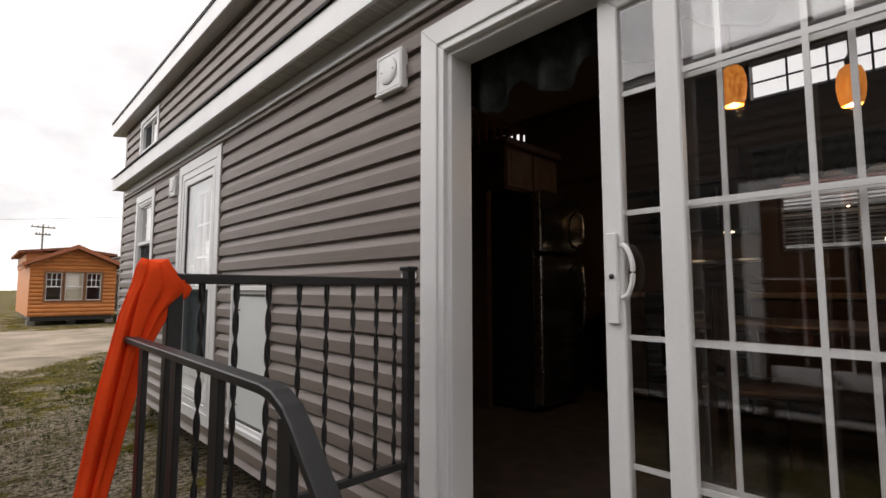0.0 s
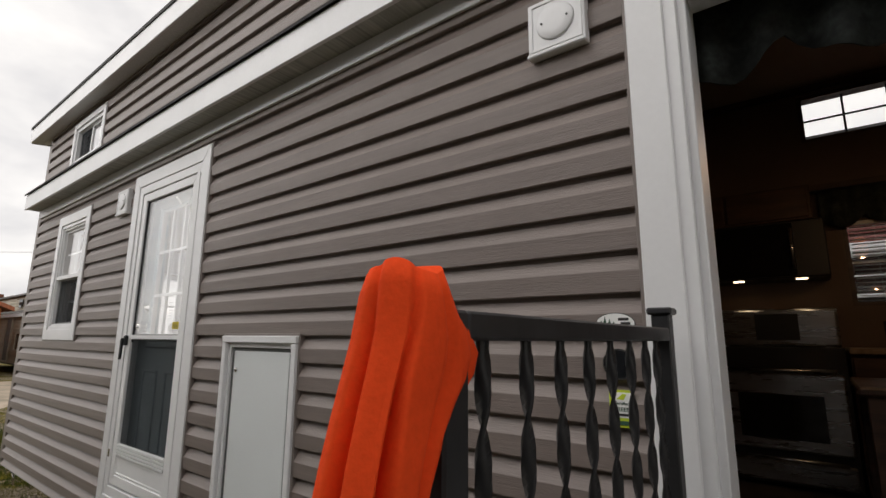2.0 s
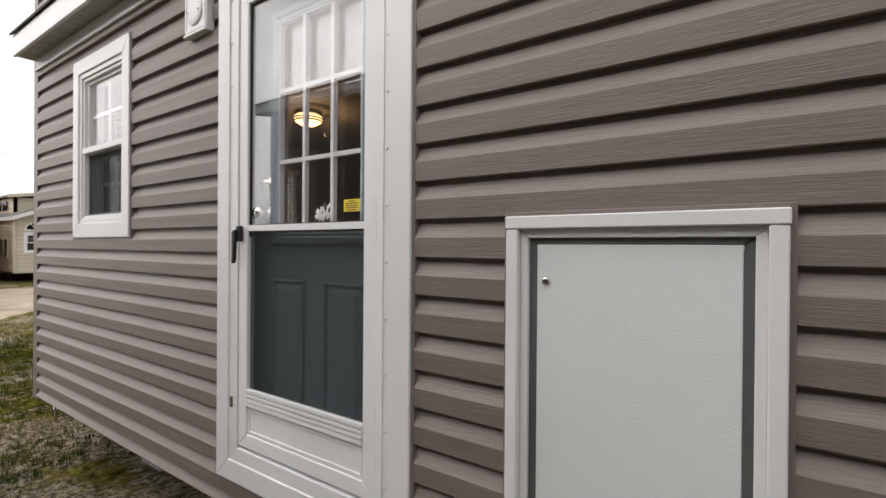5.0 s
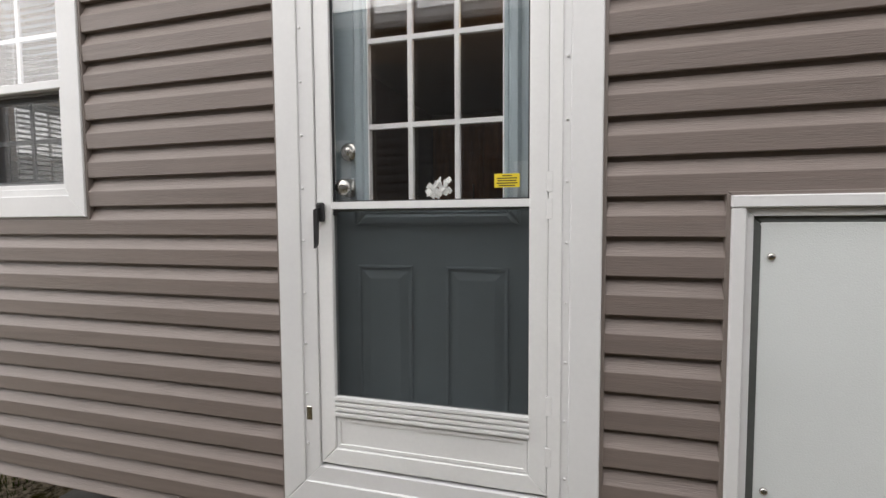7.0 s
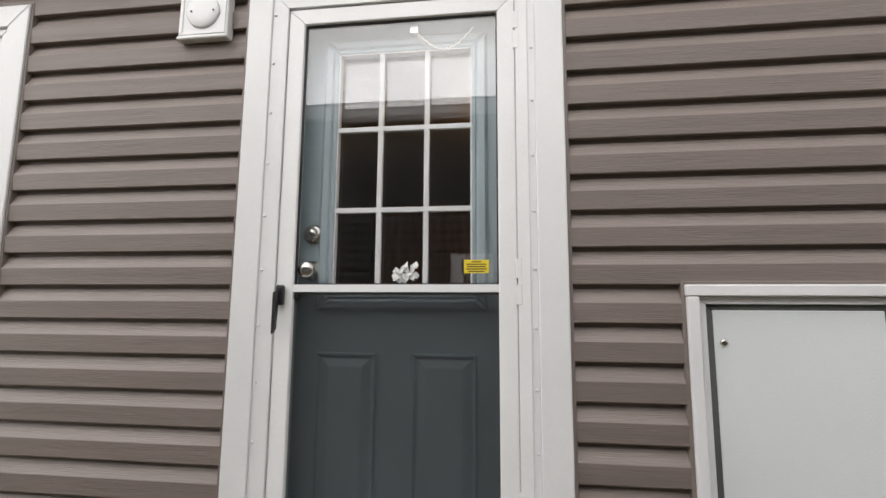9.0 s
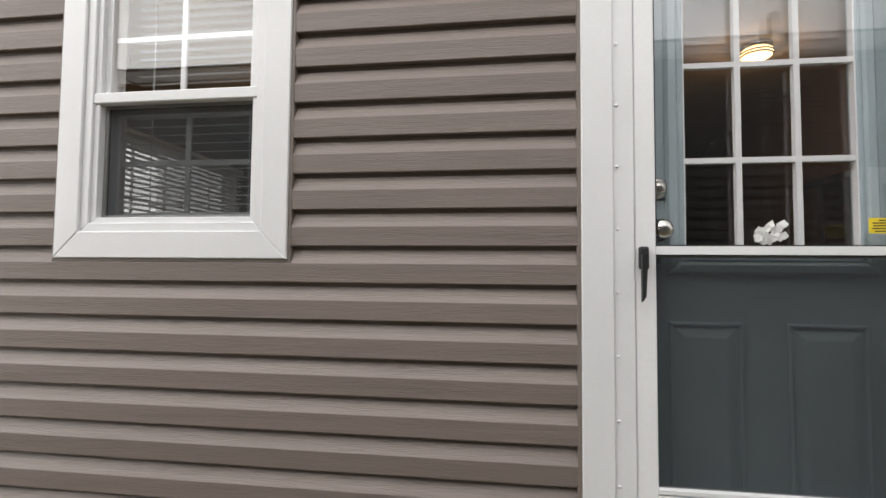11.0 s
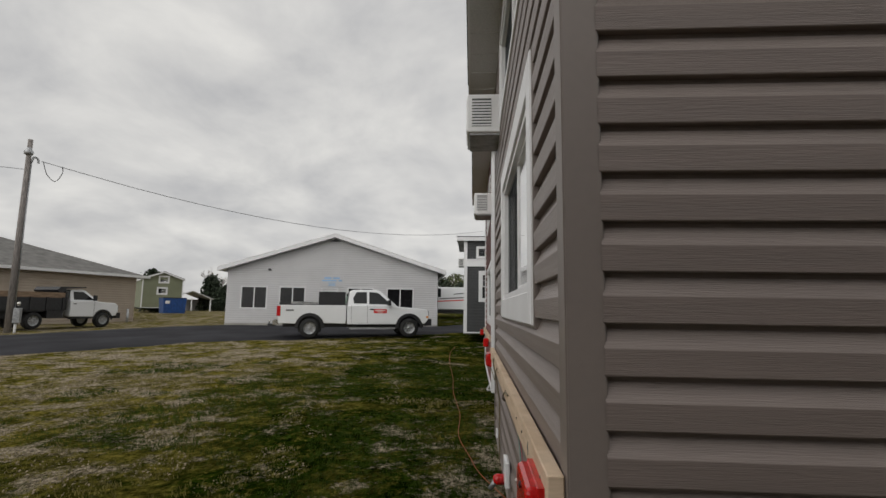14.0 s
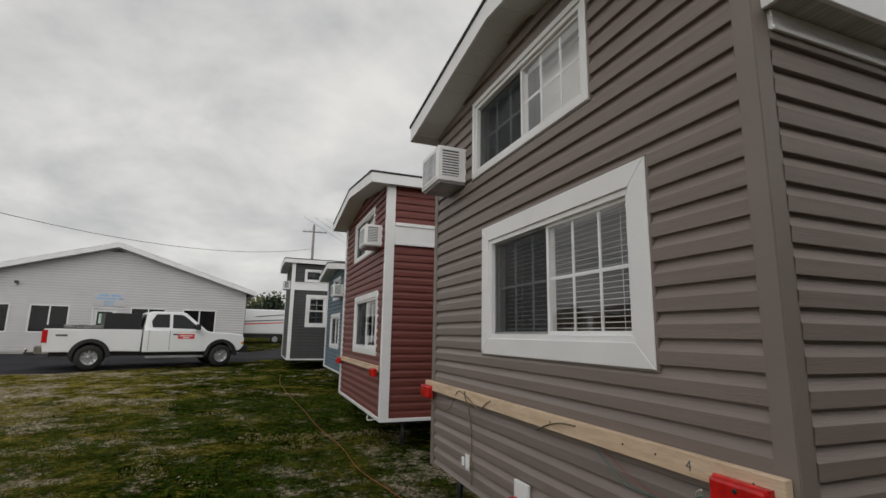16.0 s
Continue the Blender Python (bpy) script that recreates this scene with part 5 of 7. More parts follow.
part("notice", box(5.66, 0.052, 1.45, 6.10, 0.058, 1.92), mat("pale_green_notice", (0.45, 0.62, 0.50), 0.6), od)
sign = thing("wall_sign", M_OFF @ pose(OW / 2 - 0.12, -0.030, 2.62), "white sign with pale blue lettering on the office gable", "sign")
part("board", box(-0.66, -0.02, -0.32, 0.66, 0.0, 0.30, 0.004), WHITE_SIDING, sign)
for z, h, ws in ((0.19, 0.10, (0.42, 0.40)), (0.04, 0.08, (0.86, 0.22)), (-0.10, 0.04, (0.46,)), (-0.18, 0.04, (0.36,)), (-0.25, 0.04, (0.44,))):
    x = -sum(ws) / 2 - 0.04 * (len(ws) - 1)
    for w_ in ws:
        part("lettering_bar", box(x, -0.026, z - h / 2, x + w_, -0.0205, z + h / 2), INK_BLUE, sign)
        x += w_ + 0.08
cam_fix = thing("wall_light", M_OFF @ pose(2.42, -0.03, 3.25), "small dark floodlight on the office wall", "lamp")
part("arm", box(-0.04, -0.08, -0.03, 0.04, 0.0, 0.03), GALV, cam_fix)
part("head", box(-0.07, -0.2, -0.06, 0.07, -0.08, 0.05, 0.01), BLACK, cam_fix)


# ---------- vehicles ----------
def arc(cx, cz, r, a0, a1, n=9):
    return [(cx + r * math.cos(radians(a0 + (a1 - a0) * i / n)), cz + r * math.sin(radians(a0 + (a1 - a0) * i / n))) for i in range(n + 1)]


def bev(bm, off, seg=2):
    bmesh.ops.bevel(bm, geom=[e for e in bm.edges if e.is_manifold and e.calc_face_angle(0) > 0.5], offset=off, segments=seg, affect="EDGES", profile=0.6)
    return bm


def wheel(v, x, y, r, dual=False):
    w = thing("wheel", pose(x, y, r), "", "", parent=v)
    s = -1 if y < 0 else 1
    k = 0.16
    part("tyre", lathe([(r * 0.60, -k), (r * 0.92, -k), (r, -k * 0.72), (r, k * 0.72), (r * 0.92, k), (r * 0.60, k)], 28, "Y", False), TYRE, w)
    rim = part("rim", lathe([(r * 0.58, -0.125), (r * 0.62, 0.13), (r * 0.58, 0.135), (r * 0.52, 0.07), (r * 0.20, 0.06), (r * 0.16, 0.09), (r * 0.05, 0.10)] if s < 0 else [(r * 0.05, -0.10), (r * 0.16, -0.09), (r * 0.20, -0.06), (r * 0.52, -0.07), (r * 0.58, -0.135), (r * 0.62, -0.13), (r * 0.58, 0.125)], 24, "Y"), GALV, w, "silver steel rim")
    for i in range(8):
        a = i * math.pi / 4
        part("spoke", box(r * 0.17, s * 0.06, -0.035, r * 0.56, s * 0.10, 0.035, 0.01), GALV, w, m=pose(0, 0, 0, 0, math.degrees(a), 0))
    return w


def arch_trim(v, cx, r, y, material):
    out, inn = arc(cx, 0.42, r + 0.07, 0, 180, 12), arc(cx, 0.42, r, 180, 0, 12)
    bm = prism(out + inn, y - 0.03, y + 0.03)
    part("wheel_arch_trim", bm, material, v)


def pickup(m):
    """Extended-cab long-bed pickup, front towards +x, rear bumper at x = 0."""
    v = thing("pickup_truck", m, "white extended-cab pickup truck parked on the asphalt", "truck")
    ra, fa, R = 1.34, 5.34, 0.39
    bed = [(0.14, 0.57), (ra - 0.47, 0.56)] + arc(ra, 0.42, 0.46, 160, 20) + [(2.74, 0.555), (2.76, 1.30), (0.12, 1.30), (0.10, 0.95)]
    part("cargo_bed", bev(prism(bed, -0.99, 0.99), 0.035), TRUCK_WHITE, v)
    part("bed_inside", box(0.18, -0.84, 1.24, 2.70, 0.84, 1.306), BLACK, v)
    lower = [(2.79, 0.53), (fa - 0.50, 0.53)] + arc(fa, 0.42, 0.46, 164, 15) + [(6.02, 0.56), (6.16, 0.72), (6.17, 1.02), (6.08, 1.15), (5.7, 1.20), (4.98, 1.25), (4.72, 1.30), (2.79, 1.31)]
    body = part("body", bev(prism(lower, -0.99, 0.99), 0.05, 3), TRUCK_WHITE, v)
    gh = prism([(2.80, 1.29), (2.88, 1.86), (3.02, 1.94), (3.95, 1.955), (4.12, 1.91), (4.86, 1.27)], -0.94, 0.94)
    for q in gh.verts:
        q.co.y *= 1 - 0.20 * max(0, (q.co.z - 1.3) / 0.65)
    part("cab_roof", bev(gh, 0.05, 3), TRUCK_WHITE, v)
    for s in (-1, 1):
        def win(pts, nm):
            bm = bm_new()
            vs = [bm.verts.new((x, s * (0.946 * (1 - 0.20 * max(0, (z - 1.3) / 0.65)) + 0.003), z)) for x, z in pts]
            vs2 = [bm.verts.new((x, s * (0.946 * (1 - 0.20 * max(0, (z - 1.3) / 0.65)) - 0.02), z)) for x, z in pts]
            k = len(pts)
            bm.faces.new(vs)
            for i in range(k):
                bm.faces.new((vs[i], vs[(i + 1) % k], vs2[(i + 1) % k], vs2[i]))
            bmesh.ops.recalc_face_normals(bm, faces=bm.faces[:])
            part(nm, bm, DARK_GLASS, v)
        win([(3.06, 1.38), (3.02, 1.60), (3.16, 1.84), (3.58, 1.85), (3.58, 1.38)], "rear_side_window")
        win([(3.68, 1.36), (3.68, 1.85), (3.98, 1.84), (4.10, 1.78), (4.60, 1.34)], "front_side_window")
        d = part("door", bev(box(3.62, s * 0.992 - 0.006, 0.66, 4.66, s * 0.992 + 0.006, 1.29), 0.02), TRUCK_WHITE, v)
        part("door_handle", box(3.70, s * 1.004 - 0.012, 1.12, 3.88, s * 1.004 + 0.014, 1.17, 0.008), BLACK, d)
        part("door_gap", box(3.600, s * 0.993 - 0.004, 0.60, 3.610, s * 0.993 + 0.004, 1.30), BLACK, v)
        part("door_gap", box(2.955, s * 0.993 - 0.004, 0.60, 2.963, s * 0.993 + 0.004, 1.30), BLACK, v)
        part("red_sign", box(3.86, s * 1.003 - 0.004, 0.99, 4.40, s * 1.003 + 0.004, 1.16), RED_SIGN, v, "red magnetic door sign")
        part("sign_bar", box(3.92, s * 1.009 - 0.003, 1.08, 4.34, s * 1.009 + 0.003, 1.11), STICKER_WHITE, v)
        part("sign_bar", box(4.02, s * 1.009 - 0.003, 1.02, 4.24, s * 1.009 + 0.003, 1.05), STICKER_WHITE, v)
        mr = part("mirror", bev(box(4.42, s * 1.14 - 0.10, 1.30, 4.54, s * 1.14 + 0.10, 1.52), 0.03), BLACK, v)
        part("running_board", bev(box(2.9, s * 0.96 - 0.08, 0.34, 4.75, s * 0.96 + 0.08, 0.41), 0.02), GALV, v)
        part("tail_light", bev(box(0.08, s * 0.93 - 0.07, 0.86, 0.22, s * 0.93 + 0.07, 1.26), 0.02), RED_LENS, v)
        part("headlight", bev(box(6.0, s * 0.74 - 0.22, 0.90, 6.185, s * 0.74 + 0.22, 1.06), 0.03), CHROME, v)
        part("side_marker", box(6.06, s * 0.985 - 0.01, 0.80, 6.16, s * 0.985 + 0.01, 0.88), AMBER_PLASTIC, v)
        for x in (ra, fa):
            part("wheel_flare", prism(arc(x, 0.42, 0.565, -4, 184, 16) + arc(x, 0.42, 0.445, 184, -4, 16), s * 0.988 - 0.035, s * 0.988 + 0.035), BLACK, v, "broad black wheel flare")
            part("wheel_well", prism(arc(x, 0.42, 0.47, -25, 205, 16), s * 0.62 - 0.02, s * 0.62 + 0.02), BLACK, v)
        for x in (ra, fa):
            wheel(v, x, s * 0.86, R)
        part("badge", box(0.42, s * 0.994 - 0.003, 1.06, 0.72, s * 0.994 + 0.003, 1.12), GASKET, v)
        part("bed_rail", box(0.14, s * 0.93 - 0.05, 1.30, 2.74, s * 0.93 + 0.05, 1.325, 0.01), BLACK, v)
    part("windscreen", prism([(4.10, 1.885), (4.12, 1.905), (4.865, 1.295), (4.84, 1.275)], -0.72, 0.72), DARK_GLASS, v)
    part("rear_window", prism([(2.86, 1.84), (2.79, 1.40), (2.78, 1.40), (2.85, 1.84)], -0.6, 0.6), DARK_GLASS, v)
    part("front_bumper", bev(box(6.02, -0.98, 0.48, 6.30, 0.98, 0.76), 0.04), BLACK, v)
    part("grille", box(6.15, -0.5, 0.84, 6.19, 0.5, 1.06), BLACK, v)
    part("rear_bumper", bev(box(-0.06, -0.95, 0.52, 0.14, 0.95, 0.72), 0.03), CHROME, v)
    hi = part("tow_hitch", box(-0.32, -0.04, 0.44, 0.0, 0.04, 0.54), BLACK_STEEL, v)
    part("ball", lathe([(0.02, 0), (0.02, 0.05), (0.04, 0.07), (0.045, 0.09), (0.03, 0.12)], 12), CHROME, hi, m=pose(-0.26, 0, 0.54))
    part("tool_box", bev(box(0.6, -0.86, 1.30, 1.64, 0.86, 1.43), 0.02), STEEL, v, "aluminium side tool box")
    part("bed_cap", bev(box(1.66, -0.80, 1.30, 2.72, 0.80, 1.84), 0.10, 3), BLACK, v, "black covered load behind the cab")
    part("tailgate_box", bev(box(0.14, -0.6, 1.30, 0.66, 0.6, 1.42), 0.03), BLACK, v)
    part("chassis", box(0.3, -0.7, 0.42, 6.0, 0.7, 0.7), BLACK, v)
    return v


AMBER_PLASTIC = mat("amber_marker", (0.7, 0.25, 0.02), 0.3)
rwp, fwp = Vector((19.30, 14.22)), Vector((20.56, 10.38))
hd_ = fwp - rwp
ta = math.degrees(math.atan2(hd_.y, hd_.x))
tz = (gz(*rwp) + gz(*fwp)) / 2 + 0.04
pickup(Matrix.Translation((rwp.x, rwp.y, tz)) @ pose(0, 0, 0, 0, math.degrees(math.atan2(gz(*rwp) - gz(*fwp), hd_.length)) * 0.6, ta) @ pose(-1.34, 0.86, 0))


def dump_truck(m):
    """White-cab dump truck with a black dump body and timber side boards, front towards +x."""
    v = thing("dump_truck", m, "white-cab dump truck with black body and timber sideboards", "truck")
    ra, fa, R = 1.55, 5.15, 0.43
    lower = [(3.30, 0.62), (fa - 0.58, 0.60)] + arc(fa, 0.48, 0.52, 165, 15) + [(5.98, 0.66), (6.06, 0.9), (6.04, 1.26), (5.85, 1.38), (4.98, 1.45), (4.72, 1.50), (3.30, 1.50)]
    part("body", bev(prism(lower, -1.0, 1.0), 0.06, 3), TRUCK_WHITE, v)
    gh = prism([(3.31, 1.48), (3.36, 2.02), (3.48, 2.10), (4.02, 2.11), (4.20, 2.06), (4.86, 1.47)], -0.94, 0.94)
    for q in gh.verts:
        q.co.y *= 1 - 0.18 * max(0, (q.co.z - 1.5) / 0.6)
    part("cab_roof", bev(gh, 0.05, 3), TRUCK_WHITE, v)
    for s in (-1, 1):
        bm = prism([(3.50, 1.54), (3.52, 1.98), (4.05, 1.98), (4.62, 1.54)], 0, 0.01)
        for q in bm.verts:
            q.co.y = s * (0.95 * (1 - 0.18 * (q.co.z - 1.5) / 0.6) + (0.004 if q.co.y > 0.005 else -0.01))
        bmesh.ops.recalc_face_normals(bm, faces=bm.faces[:])
        part("side_window", bm, DARK_GLASS, v)
        part("mirror", bev(box(4.45, s * 1.16 - 0.09, 1.5, 4.56, s * 1.16 + 0.09, 1.80), 0.03), BLACK, v)
        part("running_board", box(3.35, s * 0.95 - 0.08, 0.50, 4.5, s * 0.95 + 0.08, 0.57, 0.01), BLACK, v)
        part("door_gap", box(4.60, s * 1.002 - 0.004, 0.66, 4.61, s * 1.002 + 0.004, 1.48), BLACK, v)
        part("door_handle", box(3.46, s * 1.008 - 0.01, 1.30, 3.62, s * 1.008 + 0.01, 1.34), BLACK, v)
        part("headlight", bev(box(5.86, s * 0.78 - 0.18, 1.0, 6.07, s * 0.78 + 0.18, 1.2), 0.03), CHROME, v)
        arch_trim(v, fa, 0.50, s * 0.99, BLACK)
        for x in (ra, fa):
            wheel(v, x, s * 0.88, R)
        bd = part("side_board", box(-0.2, s * 1.06 - 0.02, 1.62, 2.95, s * 1.06 + 0.02, 1.90, 0.006), PINE_DARK, v, "weathered timber side board")
        part("bed_side", bev(box(-0.3, s * 1.06 - 0.04, 0.98, 3.0, s * 1.06 + 0.04, 1.62), 0.02), BLACK_STEEL, v)
        for x in (-0.2, 0.55, 1.3, 2.05, 2.85):
            part("stake", box(x - 0.05, s * 1.11 - 0.03, 0.98, x + 0.05, s * 1.11 + 0.03, 1.64), BLACK_STEEL, v)
        part("tool_chest", bev(box(2.1, s * 0.9 - 0.2, 0.55, 2.9, s * 0.9 + 0.2, 0.95), 0.02), BLACK_STEEL, v)
        part("tail_light", box(-0.34, s * 0.9 - 0.08, 0.8, -0.28, s * 0.9 + 0.08, 0.92), RED_LENS, v)
    part("bed_floor", box(-0.3, -1.02, 0.90, 3.0, 1.02, 1.0), BLACK_STEEL, v)
    part("bed_front", box(2.94, -1.1, 0.98, 3.04, 1.1, 1.95, 0.01), BLACK_STEEL, v)
    part("cab_guard", prism([(2.6, 2.05), (2.75, 2.22), (4.1, 2.26), (4.1, 2.20), (3.04, 2.12), (3.0, 1.6), (2.96, 1.6)], -0.95, 0.95), BLACK_STEEL, v)
    part("tailgate", box(-0.34, -1.05, 0.98, -0.28, 1.05, 1.62), BLACK_STEEL, v)
    part("windscreen", prism([(4.18, 2.03), (4.20, 2.05), (4.87, 1.50), (4.84, 1.48)], -0.74, 0.74), DARK_GLASS, v)
    part("front_bumper", bev(box(5.95, -1.0, 0.5, 6.2, 1.0, 0.82), 0.04), BLACK, v)
    part("chassis", box(-0.2, -0.45, 0.55, 5.9, 0.45, 0.92), BLACK, v)
    return v


PINE_DARK = mat("weathered_timber", (0.27, 0.185, 0.12), 0.8, var=0.2, scale=3, bump=0.3, bscale=20, stretch=(1, 1, 6))
rd, fd = Vector((23.6, 30.1)), Vector((27.0, 29.2))
da = math.degrees(math.atan2(fd.y - rd.y, fd.x - rd.x))
dump_truck(Matrix.Translation((rd.x, rd.y, gz(25, 29.5) + 0.03)) @ pose(0, 0, 0, 0, 0, da) @ pose(-1.55, 0.88, 0))

# ---------- tan workshop, green home, pavilion, bin ----------
tl, trr = Vector((21.0, 37.25)), Vector((36.0, 33.8))
TW = (trr - tl).length
tang = math.degrees(math.atan2(trr.y - tl.y, trr.x - tl.x))
tan_b = thing("workshop_building", Matrix.Translation((tl.x, tl.y, gz(30, 36))) @ pose(0, 0, 0, 0, 0, tang), "long tan-sided workshop with a grey hipped roof", "building")
tf = part("front_wall", wall_mesh(0, TW, -0.3, 3.55), TAN_SIDING, tan_b)
siding(tf, 0, TW, 0.0, 3.5, [], TAN_SIDING, 0.17, 0.0, fine=False, joined=True)
ts = part("side_wall", wall_mesh(0, 15, -0.3, 3.55), TAN_SIDING, tan_b, m=pose(TW, 0, 0, 0, 0, 90))
siding(ts, 0.0, 15, 0.0, 3.5, [], TAN_SIDING, 0.17, 0.0, fine=False, joined=True)
part("corner_trim", box(TW - 0.06, -0.04, -0.3, TW + 0.04, 0.06, 3.5), TAN_SIDING, tan_b)
bm = bm_new()
e = 0.6
pts = [bm.verts.new(p) for p in ((-e, -e, 3.5), (TW + e, -e, 3.5), (TW + e, 15 + e, 3.5), (-e, 15 + e, 3.5), (-e, 7.5, 6.5), (TW - 7.2, 7.5, 6.5))]
for f in ((0, 1, 5, 4), (1, 2, 5), (2, 3, 4, 5), (3, 0, 4), (3, 2, 1, 0)):
    bm.faces.new([pts[i] for i in f])
part("roof", bm, SHINGLE_GREY, tan_b, "weathered grey hipped roof")
part("gutter", box(-e, -e - 0.08, 3.36, TW + e + 0.08, -e + 0.02, 3.54), WHITE, tan_b, "white gutter")
part("gutter", box(TW + e - 0.02, -e + 0.03, 3.36, TW + e + 0.08, 15 + e, 3.54), WHITE, tan_b, "white gutter")
part("bollard", cyl((TW - 1.2, -0.9, -0.3), (TW - 1.2, -0.9, 1.0), 0.08), GALV, tan_b)

gzg = gz(48.7, 41)
gg = home("park_home", Matrix.Translation((48.2, 41.9, 0)) @ pose(0, 0, 0, 0, 0, -50), 3.7, 9.0, gzg + 0.55, GREEN_SIDING, "sage-green park home with small square windows", eave=gzg + 3.5, slope=0.38, win=(1.4, 2.4, gzg + 3.1, gzg + 3.9), win_up=(1.3, 2.3, gzg + 1.9, gzg + 2.7), front_joined=True, roofing=SHINGLE_GREY)
for r in ((1.4, 2.4, gzg + 3.1, gzg + 3.9), (1.3, 2.3, gzg + 1.9, gzg + 2.7)):
    local_win("window", gg, r, True, 0.12)

db = thing("waste_container", pose(44.9, 36.4, gz(44.9, 36.4), 0, 0, -42) @ Matrix.Diagonal((0.92, 0.9, 1.12, 1)), "blue steel waste container on the verge", "container")
bm = prism([(-1.0, 0.1), (1.0, 0.1), (1.1, 1.35), (-1.1, 1.35)], -0.8, 0.8)
part("body", bm, BLUE_BIN, db)
for x in (-0.75, -0.25, 0.25, 0.75):
    part("rib", box(x - 0.04, -0.86, 0.15, x + 0.04, -0.80, 1.3), BLUE_BIN, db)
part("lid", box(-1.12, -0.84, 1.35, 1.12, 0.84, 1.42, 0.02), BLACK, db)
part("label_plate", box(-0.9, -0.866, 0.9, -0.5, -0.861, 1.15), STICKER_WHITE, db)

pv = thing("picnic_pavilion", pose(72.4, 51.9, gz(72, 52), 0, 0, -45) @ Matrix.Scale(0.66, 4), "white open pavilion with a pale metal roof", "pavilion")
part("roof", prism([(-4.6, 2.6), (0, 4.4), (4.6, 2.6), (4.6, 2.8), (0, 4.6), (-4.6, 2.8)], -5, 5), WHITE_SIDING, pv)
for x in (-4, 0, 4):
    for y in (-4.6, 4.6):
        part("post", box(x - 0.12, y - 0.12, -0.2, x + 0.12, y + 0.12, 2.9), WHITE, pv)
part("back_wall", box(-4, 4.0, -0.2, 4, 4.2, 2.7), WHITE_SIDING, pv)

# travel trailer beyond the charcoal home
rv = thing("travel_trailer", pose(40.5, 11.8, gz(40, 9), 0, 0, -90), "white travel trailer with dark swoosh stripes", "caravan")
part("body", bev(prism([(0, 0.75), (0.2, 2.4), (0.7, 2.62), (8.0, 2.62), (8.3, 2.0), (8.2, 0.75)], 0, 2.4), 0.08), TRUCK_WHITE, rv)
part("window", bev(box(5.4, -0.02, 1.8, 6.3, 0.02, 2.5), 0.03), DARK_GLASS, rv)
part("window", bev(box(0.6, -0.02, 1.8, 1.4, 0.02, 2.5), 0.03), DARK_GLASS, rv)
for i, (a, b, z) in enumerate(((0.4, 4.6, 1.35), (1.2, 5.2, 1.60), (2.4, 5.0, 2.0))):
    part("stripe", prism([(a, z), (b, z + 0.25), (b + 0.3, z + 0.34), (a + 0.2, z + 0.10)], -0.012, 0.004), GASKET if i else RED_SIGN, rv)
for x in (4.0, 4.9):
    wheel(rv, x, 0.16, 0.36)
part("chassis", box(0.2, 0.2, 0.45, 8.0, 2.2, 0.78), BLACK, rv)


# ---------- poles and wires ----------
def pole(m, height, label, arms=(), r=0.14):
    p = thing("utility_pole", m, label, "utility pole", "utility poles")
    part("shaft", cyl((0, 0, -0.3), (0, 0, height), r, r * 0.72, 14), POLE_WOOD, p)
    for z, half, turn in arms:
        a = part("crossarm", box(-half, -0.05, z - 0.06, half, 0.05, z + 0.06, 0.01), POLE_WOOD, p, m=pose(0, -0.12, 0, 0, 0, turn))
        for x in (-half + 0.12, -half * 0.4, half * 0.4, half - 0.12):
            part("insulator", lathe([(0.03, 0), (0.05, 0.04), (0.03, 0.08), (0.045, 0.12), (0.02, 0.16)], 10), GALV, a, m=pose(x, 0, z + 0.06))
    return p


p1 = Vector((21.6, 29.3, gz(21.6, 29.3)))
pl = pole(Matrix.Translation(p1), 9.3, "weathered grey wooden service pole with meter box")
part("meter_box", box(-0.22, -0.42, 0.45, 0.22, -0.16, 1.15, 0.02), GALV, pl, "grey electric meter box", pose(0, 0, 0, 0, 0, 35))
part("meter", lathe([(0.10, 0), (0.10, 0.08), (0.07, 0.12), (0.01, 0.13)], 16, "Y"), CHROME, pl, m=pose(0.10, -0.24, 1.35, 0, 0, 35))
for dx in (-0.14, -0.04, 0.07):
    part("conduit", cyl((dx, -0.26, -0.3), (dx, -0.26, 0.47), 0.035), WHITE, pl, m=pose(0, 0, 0, 0, 0, 35))
part("riser_conduit", cyl((0.0, -0.17, 1.1), (0.0, -0.13, 8.2), 0.03), GALV, pl, m=pose(0, 0, 0, 0, 0, 35))
part("weather_head", tube([(0.0, -0.13, 8.2), (0.0, -0.2, 8.45), (0.08, -0.34, 8.40), (0.10, -0.38, 8.2)], 0.05, 8), GALV, pl, m=pose(0, 0, 0, 0, 0, 35))
part("yard_lamp", lathe([(0.06, 0.25), (0.10, 0.18), (0.20, 0.02), (0.17, -0.10), (0.05, -0.16)][::-1], 16), GALV, pl, "dusk-to-dawn yard lamp", pose(-0.32, -0.3, 8.55))
p2 = Vector((52.0, 4.3, gz(52, 4)))
pole(Matrix.Translation(p2), 12.0, "tall wooden utility pole with crossarm", [(11.2, 1.25, 85)], 0.17)
p3 = Vector((4.2, 60, 0))
pole(Matrix.Translation(p3), 7.9, "distant wooden utility pole with two crossarms", [(7.6, 0.95, 8), (6.9, 0.6, 8)], 0.10)


def wire(a, b, sag, r, name="overhead_wire"):
    a, b = Vector(a), Vector(b)
    pts = [a.lerp(b, i / 10) - Vector((0, 0, sag * 4 * (i / 10) * (1 - i / 10))) for i in range(11)]
    w = part(name, tube(pts, r, 5, 2), CABLE_DARK, None, "thin dark overhead service wire between poles")
    tagged(w, category="wire", group="overhead wires")


